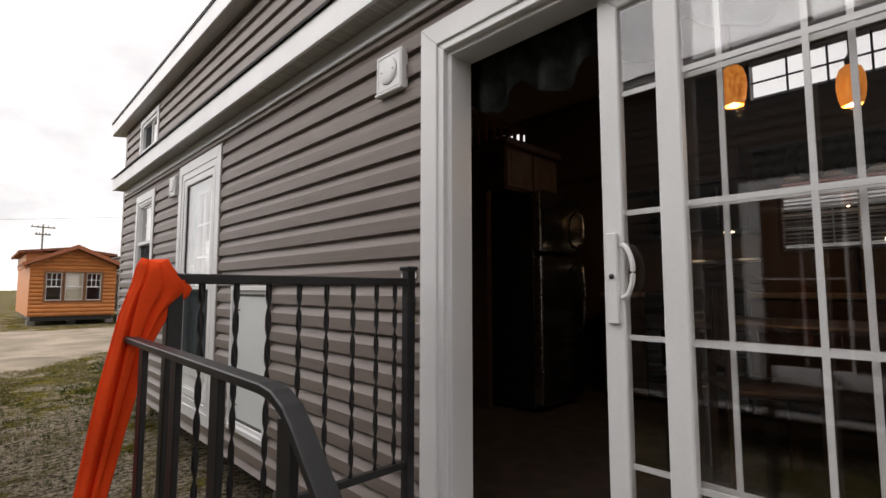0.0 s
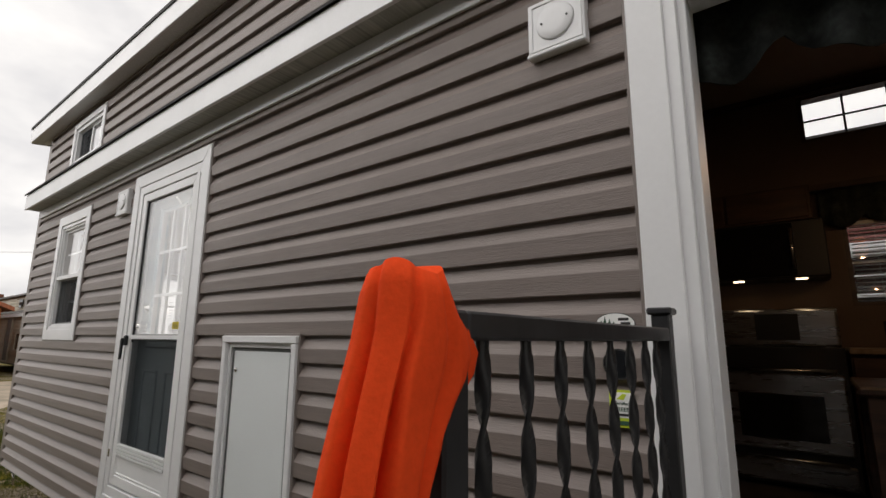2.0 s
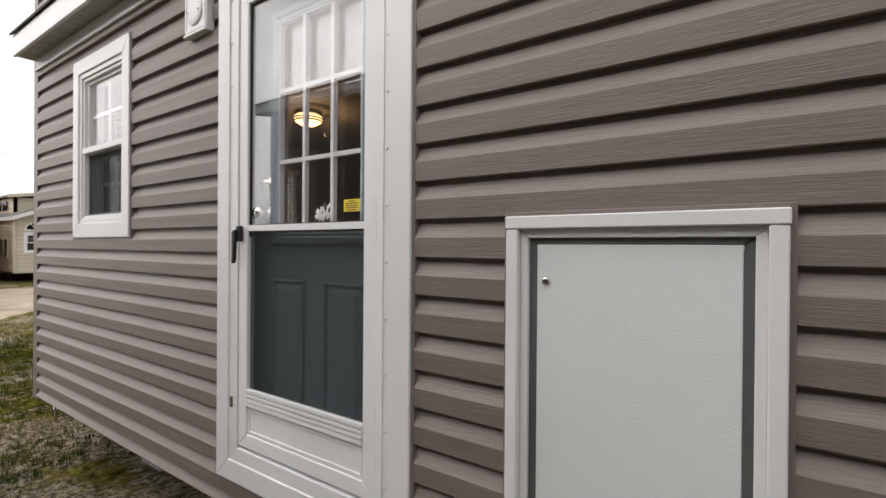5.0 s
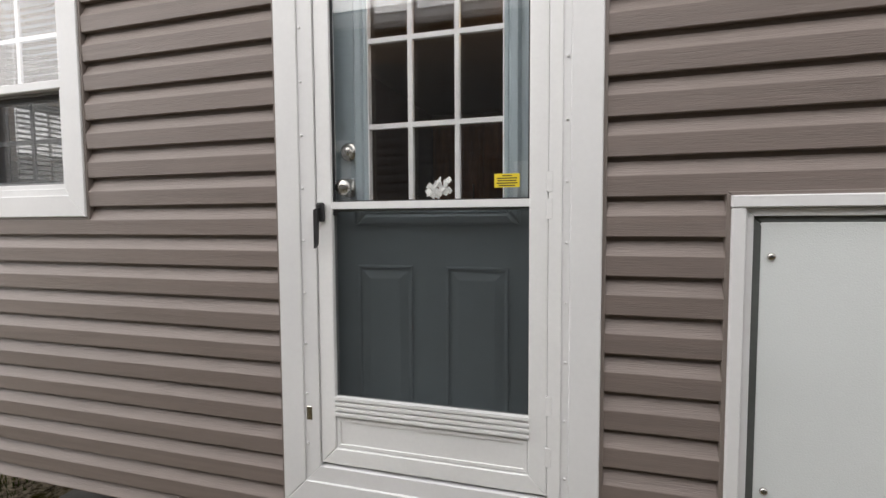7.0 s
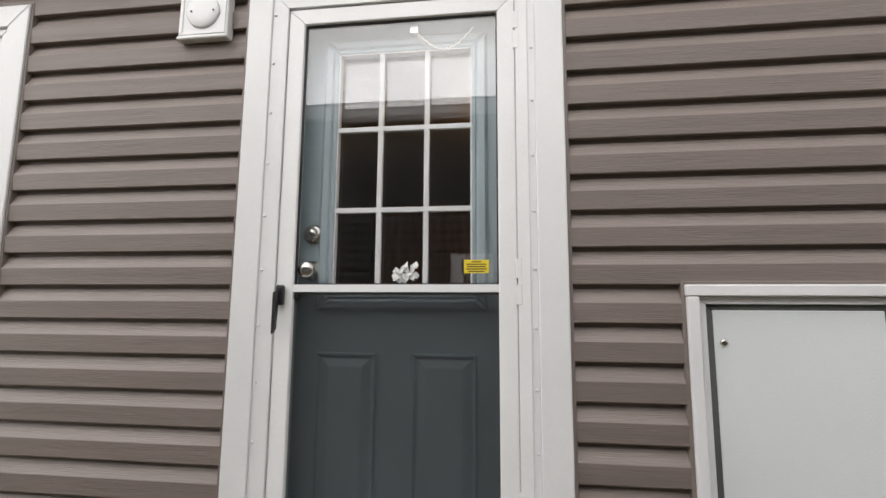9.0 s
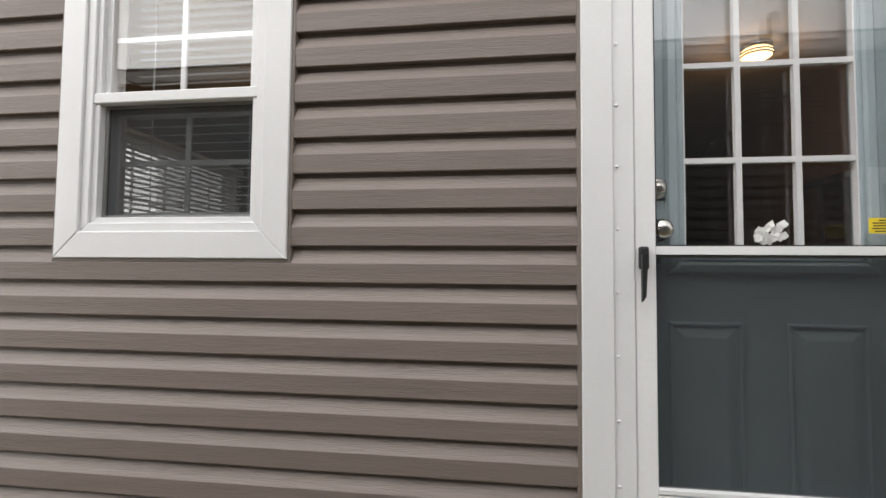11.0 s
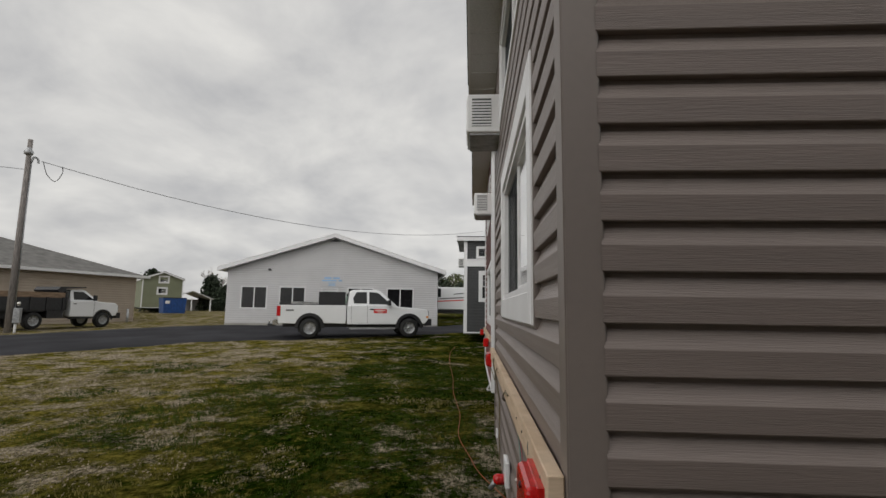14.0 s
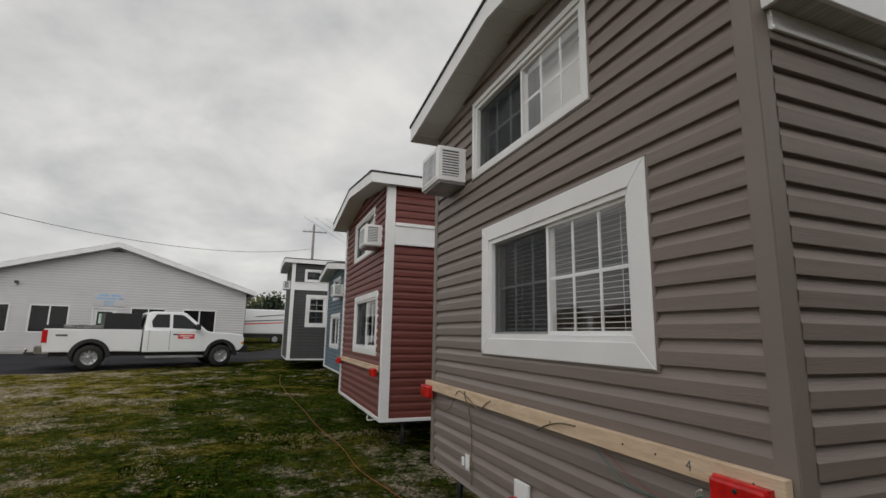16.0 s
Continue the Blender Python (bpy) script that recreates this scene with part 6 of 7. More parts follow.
wire(p1 + Vector((0.3, -0.4, 8.3)), p2 + Vector((0, 0, 9.4)), 2.0, 0.016)
wire(p1 + Vector((0, 0, 7.8)), (-20, 70, 7.5), 0.8, 0.012)
for k in (-1.1, 0.0, 1.1):
    wire(p2 + Vector((k * 0.1, k, 12.8)), (110, -34 + k, 12.5), 1.2, 0.014)
part("service_loop", tube([(0.35, -0.45, 8.3), (0.45, -0.6, 7.7), (0.75, -0.8, 7.4), (0.95, -0.95, 7.9), (0.9, -0.95, 8.2)], 0.018, 6), CABLE_DARK, pl)


# ---------- trees ----------
def tree(m, height, spread, label, leaves=None, n=260, seed=1, conifer=False):
    rnd = random.Random(seed)
    t = thing("tree", m, label, "tree", "trees along the yard's edge")
    bm = bm_new()
    add_cyl(bm, (0, 0, -0.3), (0, 0, height * 0.5), height * 0.028, height * 0.016, 9)
    tips = []

    def limb(p, d, ln, r, depth):
        q = p + d * ln
        add_cyl(bm, p, q, r, r * 0.6, 6, False)
        if depth == 0:
            tips.append((q, d))
            return
        for _ in range(3 if depth > 1 else 4):
            a = Vector((rnd.uniform(-1, 1), rnd.uniform(-1, 1), rnd.uniform(-0.1, 0.9)))
            limb(p.lerp(q, rnd.uniform(0.55, 1)), (d + a * 0.75).normalized(), ln * rnd.uniform(0.55, 0.8), r * 0.55, depth - 1)

    if conifer:
        add_cyl(bm, (0, 0, height * 0.5), (0, 0, height * 0.96), height * 0.016, 0.02, 7)
    else:
        for k in range(6):
            a = k * 1.05 + rnd.uniform(-0.3, 0.3)
            limb(Vector((0, 0, height * rnd.uniform(0.22, 0.5))), Vector((math.cos(a) * spread, math.sin(a) * spread, rnd.uniform(0.7, 1.3))).normalized(), height * 0.24, height * 0.012, 3)
    part("trunk", bm, BARK if leaves or conifer else TWIG, t)
    if leaves or conifer:
        bm = bm_new()
        for i in range(n):
            if conifer:
                f = rnd.random() ** 0.8
                z = height * (0.02 + 0.94 * f)
                rr = height * 0.30 * spread * (1 - f) ** 0.55 * rnd.uniform(0.35, 1.1)
                a = rnd.uniform(0, 6.283)
                c = Vector((rr * math.cos(a), rr * math.sin(a), z))
            else:
                q, d = rnd.choice(tips)
                c = q + Vector((rnd.gauss(0, 0.25), rnd.gauss(0, 0.25), rnd.gauss(0, 0.25)))
            s = rnd.uniform(0.14, 0.38) * height / 8 * (1.5 if conifer else 1)
            for _ in range(6):
                n1 = Vector((rnd.gauss(0, 1), rnd.gauss(0, 1), rnd.gauss(0, 1))).normalized()
                n2 = n1.cross(Vector((rnd.gauss(0, 1), rnd.gauss(0, 1), rnd.gauss(0, 1)))).normalized()
                o = c + Vector((rnd.gauss(0, s), rnd.gauss(0, s), rnd.gauss(0, s * 0.6)))
                bm.faces.new([bm.verts.new(o + v) for v in (n1 * s, n2 * s * 0.6, -n1 * s * 0.8, -n2 * s * 0.5)])
        part("crown", bm, leaves or NEEDLES, t)
    return t


for x, y, h, sp, sd in ((75.6, 49.8, 5.6, 1.0, 2), (74.9, 46.9, 4.1, 1.9, 3), (75.6, 47.6, 3.6, 1.6, 4), (57, 47, 5.0, 0.9, 5)):
    tree(pose(x, y, gz(x, y)), h, sp, "dark evergreen tree at the edge of the yard", None, 700, sd, True)
for x, y, h, sd in ((95, 60, 9, 11), (100, 55, 8, 12), (92, 8.0, 8.5, 13), (96, 4, 8.0, 14), (99, 11, 8, 15)):
    tree(pose(x, y, gz(x, y)), h, 1.1, "bare spring tree beyond the yard", BUD if sd in (13, 15) else None, 160, sd)
for x, y, h, sd in ((-4.5, 66, 9, 21), (-9, 72, 10, 22)):
    tree(pose(x, y, 0), h, 1.0, "budding spring tree across the lane", BUD, 160, sd)
for i in range(9):
    tree(pose(75 + (i % 3) * 3, -6 + i * 2.6, gz(75, 5)), 4.6 + (i % 3) * 0.8, 1.9, "low dark evergreen in the far hedge row", None, 200, 40 + i, True)

# ---------- steps and railing at the patio door ----------
st = thing("entry_steps", pose(0, 0, 0), "black steel entry steps with twisted-bar railing at the patio door", "steps")
part("landing", box(0.26, 0.56, 0.52, 1.285, 1.46, 0.575, 0.006), BLACK_STEEL, st)
for i in range(3):
    part("tread", box(0.30, 0.56 - 0.27 * (i + 1), 0.52 - 0.16 * (i + 1), 1.25, 0.55 - 0.27 * i, 0.555 - 0.16 * (i + 1), 0.006), BLACK_STEEL, st)
for x in (0.285, 1.265):
    bm = prism([(0.56, 0.40), (0.56, 0.56), (-0.28, 0.06), (-0.28, -0.02), (-0.14, -0.02)], -0.015, 0.015)
    part("stringer", bm, BLACK_STEEL, st, m=pose(x, 0, 0, 0, 0, 90))
    for y in (0.70, 1.42):
        part("leg", box(x - 0.02, y - 0.02, -0.02, x + 0.02, y + 0.02, 0.52), BLACK_STEEL, st)
RY = 1.435
post = part("post", box(1.178, RY - 0.019, 0.50, 1.216, RY + 0.019, 1.700, 0.003), BLACK_STEEL, st)
part("post_cap", box(1.170, RY - 0.027, 1.698, 1.224, RY + 0.027, 1.714, 0.004), BLACK_STEEL, post)
part("post", box(0.361, RY - 0.019, 0.50, 0.399, RY + 0.019, 1.668, 0.003), BLACK_STEEL, st)
part("top_rail", box(0.399, RY - 0.019, 1.640, 1.178, RY + 0.019, 1.668, 0.003), BLACK_STEEL, st)
part("bottom_rail", box(0.399, RY - 0.012, 0.965, 1.178, RY + 0.012, 0.990, 0.002), BLACK_STEEL, st)


def twisted(x, z0, z1):
    bm = bm_new()
    n = int((z1 - z0) / 0.011)
    rings = []
    for i in range(n + 1):
        z = z0 + (z1 - z0) * i / n
        a = math.pi * (z - z0) / 0.092
        if i == 0 or i == n:
            a = round(a / math.pi) * math.pi
        ca, sa = math.cos(a), math.sin(a)
        rings.append([bm.verts.new((x + u * ca - v * sa, RY + u * sa + v * ca, z)) for u, v in ((-0.0085, -0.003), (0.0085, -0.003), (0.0085, 0.003), (-0.0085, 0.003))])
    for a, c in zip(rings, rings[1:]):
        for k in range(4):
            bm.faces.new((a[k], a[(k + 1) % 4], c[(k + 1) % 4], c[k])).smooth = True
    return bm


for x in (0.450, 0.545, 0.642, 0.743, 0.842, 0.946, 1.046, 1.130):
    part("baluster", twisted(x, 0.985, 1.642), BLACK_STEEL, st, "twisted flat steel bar")
HX = 0.280


def strap(points, w, t):
    """A flat bar bent along a line in the plane x = const."""
    bm = bm_new()
    rings = []
    for i, (y, z) in enumerate(points):
        y0, z0 = points[max(i - 1, 0)]
        y1, z1 = points[min(i + 1, len(points) - 1)]
        d = Vector((y1 - y0, z1 - z0)).normalized()
        n = Vector((-d.y, d.x)) * (t / 2)
        rings.append([bm.verts.new((HX + sx * w / 2, y + sn * n.x, z + sn * n.y)) for sx, sn in ((-1, -1), (1, -1), (1, 1), (-1, 1))])
    for a, c in zip(rings, rings[1:]):
        for k in range(4):
            bm.faces.new((a[k], a[(k + 1) % 4], c[(k + 1) % 4], c[k]))
    bm.faces.new(rings[0][::-1])
    bm.faces.new(rings[-1])
    bmesh.ops.recalc_face_normals(bm, faces=bm.faces[:])
    bmesh.ops.bevel(bm, geom=bm.edges[:], offset=0.002, segments=1, affect="EDGES")
    return bm


part("handrail", strap([(1.42, 1.502), (1.0, 1.500), (0.62, 1.498), (0.585, 1.494), (0.555, 1.482), (0.53, 1.462), (0.46, 1.395), (0.30, 1.24), (0.0, 0.95), (-0.12, 0.83)], 0.028, 0.014), BLACK_STEEL, st)
for y, z1 in ((1.27, 1.493), (1.02, 1.492), (0.80, 1.492), (0.56, 1.470)):
    part("rail_upright", box(HX - 0.006, y - 0.019, 0.56, HX + 0.006, y + 0.019, z1, 0.002), BLACK_STEEL, st)
part("rail_upright", box(HX - 0.012, -0.115, 0.02, HX + 0.012, -0.085, 0.84, 0.003), BLACK_STEEL, st)

# orange cloth over the corner post
flag = thing("orange_flag", pose(0.372, RY, 0), "bright orange safety flag draped over the railing's corner post", "flag")
bm = bm_new()
rings = []
NA, NZ = 168, 46
CREASES = [(0.35, 0.55, 0.3, 0.30), (1.35, 0.60, -0.3, 0.34), (2.35, 0.45, 0.4, 0.30), (3.20, 0.90, 0.35, 0.19), (4.22, 0.85, 0.30, 0.17), (5.02, 0.60, 0.10, 0.15), (5.62, 0.50, -0.4, 0.26)]
for j in range(NZ + 1):
    f = j / NZ
    z = 1.700 - 0.86 * f
    cx = -0.044 - 0.012 * smooth(f / 0.2) - 0.165 * max(0.0, f - 0.06) ** 1.0
    cy = 0.010 * math.sin(4 * f) - 0.03 * f
    rx, ry = (0.037 + 0.003 * f) * (1 - 0.28 * smooth((f - 0.3) / 0.5)), (0.034 + 0.008 * f) * (1 - 0.28 * smooth((f - 0.3) / 0.5))
    cap = (0.80, 0.93, 0.98)[j] if j < 3 else 1.0
    rx, ry = rx * cap, ry * cap
    row = []
    for i in range(NA):
        a = 2 * math.pi * i / NA
        w1 = 0.0
        for a0, depth, drift, wide in CREASES:
            da = abs((a - a0 - drift * f + math.pi) % (2 * math.pi) - math.pi)
            w1 += depth * max(0.0, 1 - da / (wide * (1.0 + 0.8 * f))) ** 1.1
        k = 1.14 - (0.16 + 0.70 * smooth(f / 0.22)) * min(1.0, w1) + 0.035 * math.sin(3 * a + 5 * f) + 0.02 * noise.noise((3 * math.cos(a), 3 * math.sin(a), 7 * f))
        bul = 0.060 * math.exp(-((f - 0.09) / 0.045) ** 2) * max(0, math.cos(a + 0.70)) ** 1.2 + 0.030 * math.exp(-((f - 0.16) / 0.08) ** 2) * max(0, math.cos(a + 0.8))
        row.append(bm.verts.new((cx + (rx * k + bul) * math.cos(a), cy + ry * k * math.sin(a), z + 0.010 * math.sin(2 * a + 5 * f) * f - 0.006 * (1 - f) ** 6 * math.sin(3 * a))))
    rings.append(row)
for a, c in zip(rings, rings[1:]):
    for i in range(NA):
        bm.faces.new((a[i], c[i], c[(i + 1) % NA], a[(i + 1) % NA])).smooth = True
bm.faces.new(rings[0])
part("cloth", bm, ORANGE, flag)


# ---------- vents, stickers and fittings on the long wall ----------
def vent_cover(u, z):
    v = thing("vent_cover", M_LONG @ pose(u, -0.022, z), "white square exhaust fan cover on the siding", "vent", "fan covers on the siding")
    part("base_plate", box(-0.094, -0.030, -0.094, 0.094, 0.010, 0.094, 0.006, 2), WHITE, v)
    part("drip_lip", box(-0.096, -0.036, -0.098, 0.096, -0.004, -0.082, 0.004), WHITE, v)
    part("face_frame", frame_bm(-0.086, 0.086, -0.080, 0.086, 0.010, -0.033, -0.029, 0.001), WHITE, v)
    c = part("round_cap", lathe([(0.062, 0.0), (0.061, 0.005), (0.057, 0.008), (0.030, 0.0085), (0.003, 0.009)], 32, "Y"), WHITE, v, m=pose(0, -0.030, 0.004))
    for dx in (-0.042, 0.042):
        part("screw", lathe([(0.0035, 0.0), (0.0035, 0.003), (0.001, 0.0035)], 8, "Y"), GASKET, c, m=pose(dx, -0.0080, 0))


vent_cover(-1.704, 2.614)
vent_cover(-5.121, 2.614)


def oval(u, z, a, b, y0, y1, n=36):
    return prism([(u + a * math.cos(2 * math.pi * i / n), z + b * math.sin(2 * math.pi * i / n)) for i in range(n)], y0, y1)


YS = -0.0250
s1 = thing("oval_decal", M_LONG, "white oval maker's decal with green trees on the siding", "decal")
part("rim", oval(-1.581, 1.684, 0.052, 0.029, YS - 0.001, YS + 0.004), INK, s1)
part("face", oval(-1.581, 1.684, 0.050, 0.027, YS - 0.002, YS), STICKER_WHITE, s1)
for i, (du, hh) in enumerate(((-0.036, 0.022), (-0.026, 0.032), (-0.014, 0.026), (-0.003, 0.018))):
    part("tree_shape", prism([(-1.581 + du - 0.007, 1.672), (-1.581 + du + 0.007, 1.672), (-1.581 + du, 1.672 + hh)], YS - 0.003, YS - 0.0021), INK_GREEN, s1)
part("river_shape", prism([(-1.615, 1.668), (-1.56, 1.671), (-1.54, 1.668), (-1.555, 1.661), (-1.60, 1.661)], YS - 0.003, YS - 0.0021), INK_BLUE, s1)
part("lettering_bar", box(-1.572, YS - 0.003, 1.692, -1.545, YS - 0.0021, 1.699), INK, s1)
part("lettering_bar", box(-1.566, YS - 0.003, 1.681, -1.541, YS - 0.0021, 1.688), INK, s1)
s2 = thing("oval_badge", M_LONG, "dark glossy oval badge with a chrome rim", "badge")
part("rim", oval(-1.5765, 1.580, 0.0425, 0.0395, YS - 0.004, YS + 0.004), CHROME, s2)
part("face", oval(-1.5765, 1.580, 0.038, 0.035, YS - 0.0055, YS - 0.0035), mat("black_glossy_badge", (0.012, 0.013, 0.015), 0.12), s2)
s3 = thing("certificate_sticker", M_LONG, "lime-green certification sticker on the siding", "sticker")
part("backing", box(-1.607, YS - 0.001, 1.423, -1.544, YS + 0.004, 1.515), LIME, s3)
part("panel", box(-1.600, YS - 0.002, 1.447, -1.551, YS - 0.0011, 1.509), STICKER_WHITE, s3)
part("leaf_shape", prism([(-1.588, 1.492), (-1.572, 1.506), (-1.562, 1.505), (-1.570, 1.491)], YS - 0.003, YS - 0.0021), LIME, s3)
part("lettering", text_bm("Certified", 0.011, pose(-1.5755, YS - 0.0026, 1.482)), INK_GREEN, s3)
part("lettering", text_bm("GREEN", 0.0145, pose(-1.5755, YS - 0.0026, 1.467)), INK_GREEN, s3)
part("number_bar", box(-1.597, YS - 0.003, 1.451, -1.554, YS - 0.0021, 1.457), INK, s3)
part("number_bar", box(-1.597, YS - 0.003, 1.429, -1.556, YS - 0.0011, 1.439), INK_GREEN, s3)
s4 = thing("warning_sticker", M_LONG, "yellow warning sticker on the storm door glass", "sticker")
part("paper", box(-4.196, -0.0080, 1.688, -4.118, -0.0063, 1.730), YELLOW, s4)
for i, w_ in enumerate((0.030, 0.062, 0.058, 0.064, 0.050)):
    part("text_bar", box(-4.157 - w_ / 2, -0.0088, 1.722 - i * 0.0075, -4.157 + w_ / 2, -0.0081, 1.725 - i * 0.0075), INK, s4)
dc = thing("paper_bow", M_LONG, "small crumpled white paper bow on the door glass", "ornament")
rnd = random.Random(7)
for i in range(20):
    u, z = -4.402 + rnd.uniform(-0.036, 0.036), 1.664 + min(0.06, abs(rnd.gauss(0, 0.034)))
    k = prism([(-0.013, -0.006), (0.011, -0.011), (0.014, 0.004), (-0.002, 0.012)], -0.0012, 0.0012)
    part("paper_fold", k, STICKER_WHITE, dc, m=pose(u, 0.0765, z, rnd.uniform(-40, 40), rnd.uniform(0, 180), rnd.uniform(-40, 40)))
ch = thing("storm_chain", M_LONG, "slack wind chain with spring at the storm door's top", "chain")
cp = [(-4.370 + 0.205 * i / 24, 0.022, 2.535 - 0.075 * math.sin(math.pi * i / 24) + 0.006 * (i % 2)) for i in range(25)]
part("chain", tube(cp, 0.003, 5, 2), CHROME, ch)
sp = [(-4.375 + 0.0016 * i + 0.006 * math.cos(i * 1.6), 0.022 + 0.006 * math.sin(i * 1.6), 2.535 - 0.0022 * i) for i in range(26)]
part("spring", tube(sp, 0.0014, 5, 2), CHROME, ch)
part("anchor", box(-4.385, 0.012, 2.525, -4.360, 0.034, 2.548), CHROME, ch)
jk = thing("drain_pipe", pose(1.425, 7.40, 0), "short dark drain pipe with bright tip under the corner", "pipe")
part("tube", cyl((0, 0, 0.36), (0, 0, 0.51), 0.020), BLACK, jk)
part("tip", cyl((0.012, 0, 0.245), (0, 0, 0.36), 0.009), CHROME, jk)
jk2 = thing("levelling_jack", pose(4.62, 7.30, 0), "dark jack leg under the gable end's corner", "jack")
part("tube", cyl((0, 0, -0.02), (0, 0, 0.50), 0.03), BLACK_STEEL, jk2)
part("foot", box(-0.10, -0.10, -0.03, 0.10, 0.10, 0.03, 0.01), GALV, jk2)

# ---------- gable end fittings ----------
ac_unit(pose(4.30, EY + 0.03, 3.015, 0, 0, 180), "white air conditioner beside the loft window")
board = thing("tow_light_board", M_END, "raw pine board screwed across the gable end carrying tow lights", "board")
part("board", box(-4.93, -0.068, 1.118, -1.352, -0.030, 1.205, 0.003), PINE, board)
part("number", text_bm("4", 0.058, pose(-1.73, -0.0684, 1.158)), GASKET, board)
for u in (-4.6, -4.1, -3.4, -2.7, -2.1, -1.9, -1.46):
    part("screw", lathe([(0.005, 0), (0.005, 0.002), (0.001, 0.003)], 8, "Y"), BLACK, board, m=pose(u, -0.0680, 1.165))
for u in (-4.84, -1.50):
    lt = part("tow_light", box(u - 0.108, -0.112, 1.048, u + 0.108, -0.059, 1.162, 0.014, 2), RED_LENS, board, "red tow light lens")
    part("lens_rim", frame_bm(u - 0.111, u + 0.111, 1.045, 1.165, 0.014, -0.085, -0.060, 0.003), RED_LENS, lt)
    part("bolt", lathe([(0.009, 0), (0.009, 0.004), (0.003, 0.006)], 10, "Y"), BLACK, lt, m=pose(u, -0.111, 1.135))


def cable(name, pts, r, material, label, m=None, n=6):
    c = part(name, tube(pts, r, n, 6), material, None, label, m)
    return tagged(c, category="cable", group="tow light wiring" if m is not None else "")


cable("wiring_cable", [(-4.80, -0.075, 1.06), (-4.70, -0.050, 0.99), (-4.50, -0.045, 0.965), (-4.30, -0.050, 1.02), (-4.18, -0.060, 1.11), (-4.05, -0.078, 1.19), (-3.86, -0.080, 1.16)], 0.0035, CABLE_OLIVE, "olive wiring cable looped over the board", M_END)
cable("wiring_cable", [(-3.93, -0.076, 1.20), (-3.90, -0.076, 1.14), (-3.875, -0.060, 1.07), (-3.872, -0.036, 0.9), (-3.868, -0.036, 0.70), (-3.865, -0.036, 0.50)], 0.0055, CABLE_OLIVE, "olive wiring cable hanging down the siding", M_END)
cable("wiring_cable", [(-3.85, -0.078, 1.16), (-3.72, -0.074, 1.105), (-3.62, -0.076, 1.10), (-3.54, -0.078, 1.15), (-3.46, -0.074, 1.185)], 0.004, CABLE_OLIVE, "olive wiring cable along the board", M_END)
cable("wiring_cable", [(-2.86, -0.062, 1.090), (-2.80, -0.076, 1.112), (-2.70, -0.078, 1.150), (-2.58, -0.078, 1.178), (-2.45, -0.076, 1.185)], 0.0045, CABLE_OLIVE, "olive wiring cable across the board", M_END)
cable("wiring_cable", [(-2.35, -0.05, 1.115), (-2.25, -0.045, 1.05), (-2.12, -0.048, 0.985), (-1.95, -0.05, 0.985), (-1.78, -0.07, 1.02), (-1.64, -0.10, 1.08)], 0.0028, WIRE_GREEN, "thin green wire hanging below the board", M_END)
cable("wiring_cable", [(-2.30, -0.05, 1.115), (-2.16, -0.048, 1.06), (-2.02, -0.052, 1.01), (-1.84, -0.06, 1.0), (-1.64, -0.09, 1.07)], 0.0025, WIRE_RED, "thin red wire hanging below the board", M_END)
cable("wiring_cable", [(-1.70, -0.06, 1.02), (-1.69, -0.08, 1.07), (-1.64, -0.11, 1.10)], 0.004, WIRE_WHITE, "thin white wire at the tow light", M_END)
ob_ = thing("water_inlet", M_END, "white square service inlet with red valve on the siding", "inlet")
part("plate", box(-3.165, -0.052, 0.60, -2.995, -0.026, 0.735, 0.006, 2), WHITE, ob_)
part("valve", lathe([(0.03, 0), (0.03, 0.04), (0.02, 0.06), (0.005, 0.062)], 14, "Y"), RED_LENS, ob_, m=pose(-3.135, -0.05, 0.605))
part("hose_stub", cyl((-3.135, -0.09, 0.605), (-3.14, -0.13, 0.55), 0.014), GALV, ob_)
pb = thing("cable_plate", M_END, "small white cable entry plate on the siding", "plate")
part("plate", box(-4.000, -0.034, 0.585, -3.920, -0.026, 0.705, 0.004), WHITE, pb)
part("boot", box(-4.03, -0.055, 0.61, -3.99, -0.040, 0.68, 0.006), WHITE, pb)
pts = [(4.2, 7.35), (5.0, 7.62), (5.5, 7.76), (6.4, 7.88), (7.6, 7.93), (9.3, 8.06), (11, 8.12), (13, 8.28), (15.4, 8.40), (17.5, 8.3)]
cable("extension_cord", [(x, y + 0.03 * math.sin(3 * x), gz(x, y) + 0.025) for x, y in pts], 0.004, CABLE_ORANGE, "orange extension cord lying across the lawn")
cable("tow_chain", [(7.45, 7.40, 0.42), (7.75, 7.5, 0.36), (7.95, 7.46, 0.40)], 0.012, WIRE_WHITE, "short pale strap under the burgundy home")
rb = thing("tow_light_board", pose(10.82, RED_F, 0, 0, 0, 180), "pine board with red tow lights on the burgundy home", "board")
part("board", box(0.1, -0.075, 1.10, 3.5, -0.037, 1.185, 0.003), PINE, rb)
for u in (0.2, 3.42):
    part("tow_light", box(u - 0.11, -0.15, 1.03, u + 0.11, -0.076, 1.15, 0.014), RED_LENS, rb)
rj = thing("levelling_jack", pose(7.55, 7.0, 0), "dark jack leg under the burgundy home", "jack")
part("tube", cyl((0, 0, -0.02), (0, 0, 0.40), 0.035), BLACK_STEEL, rj)

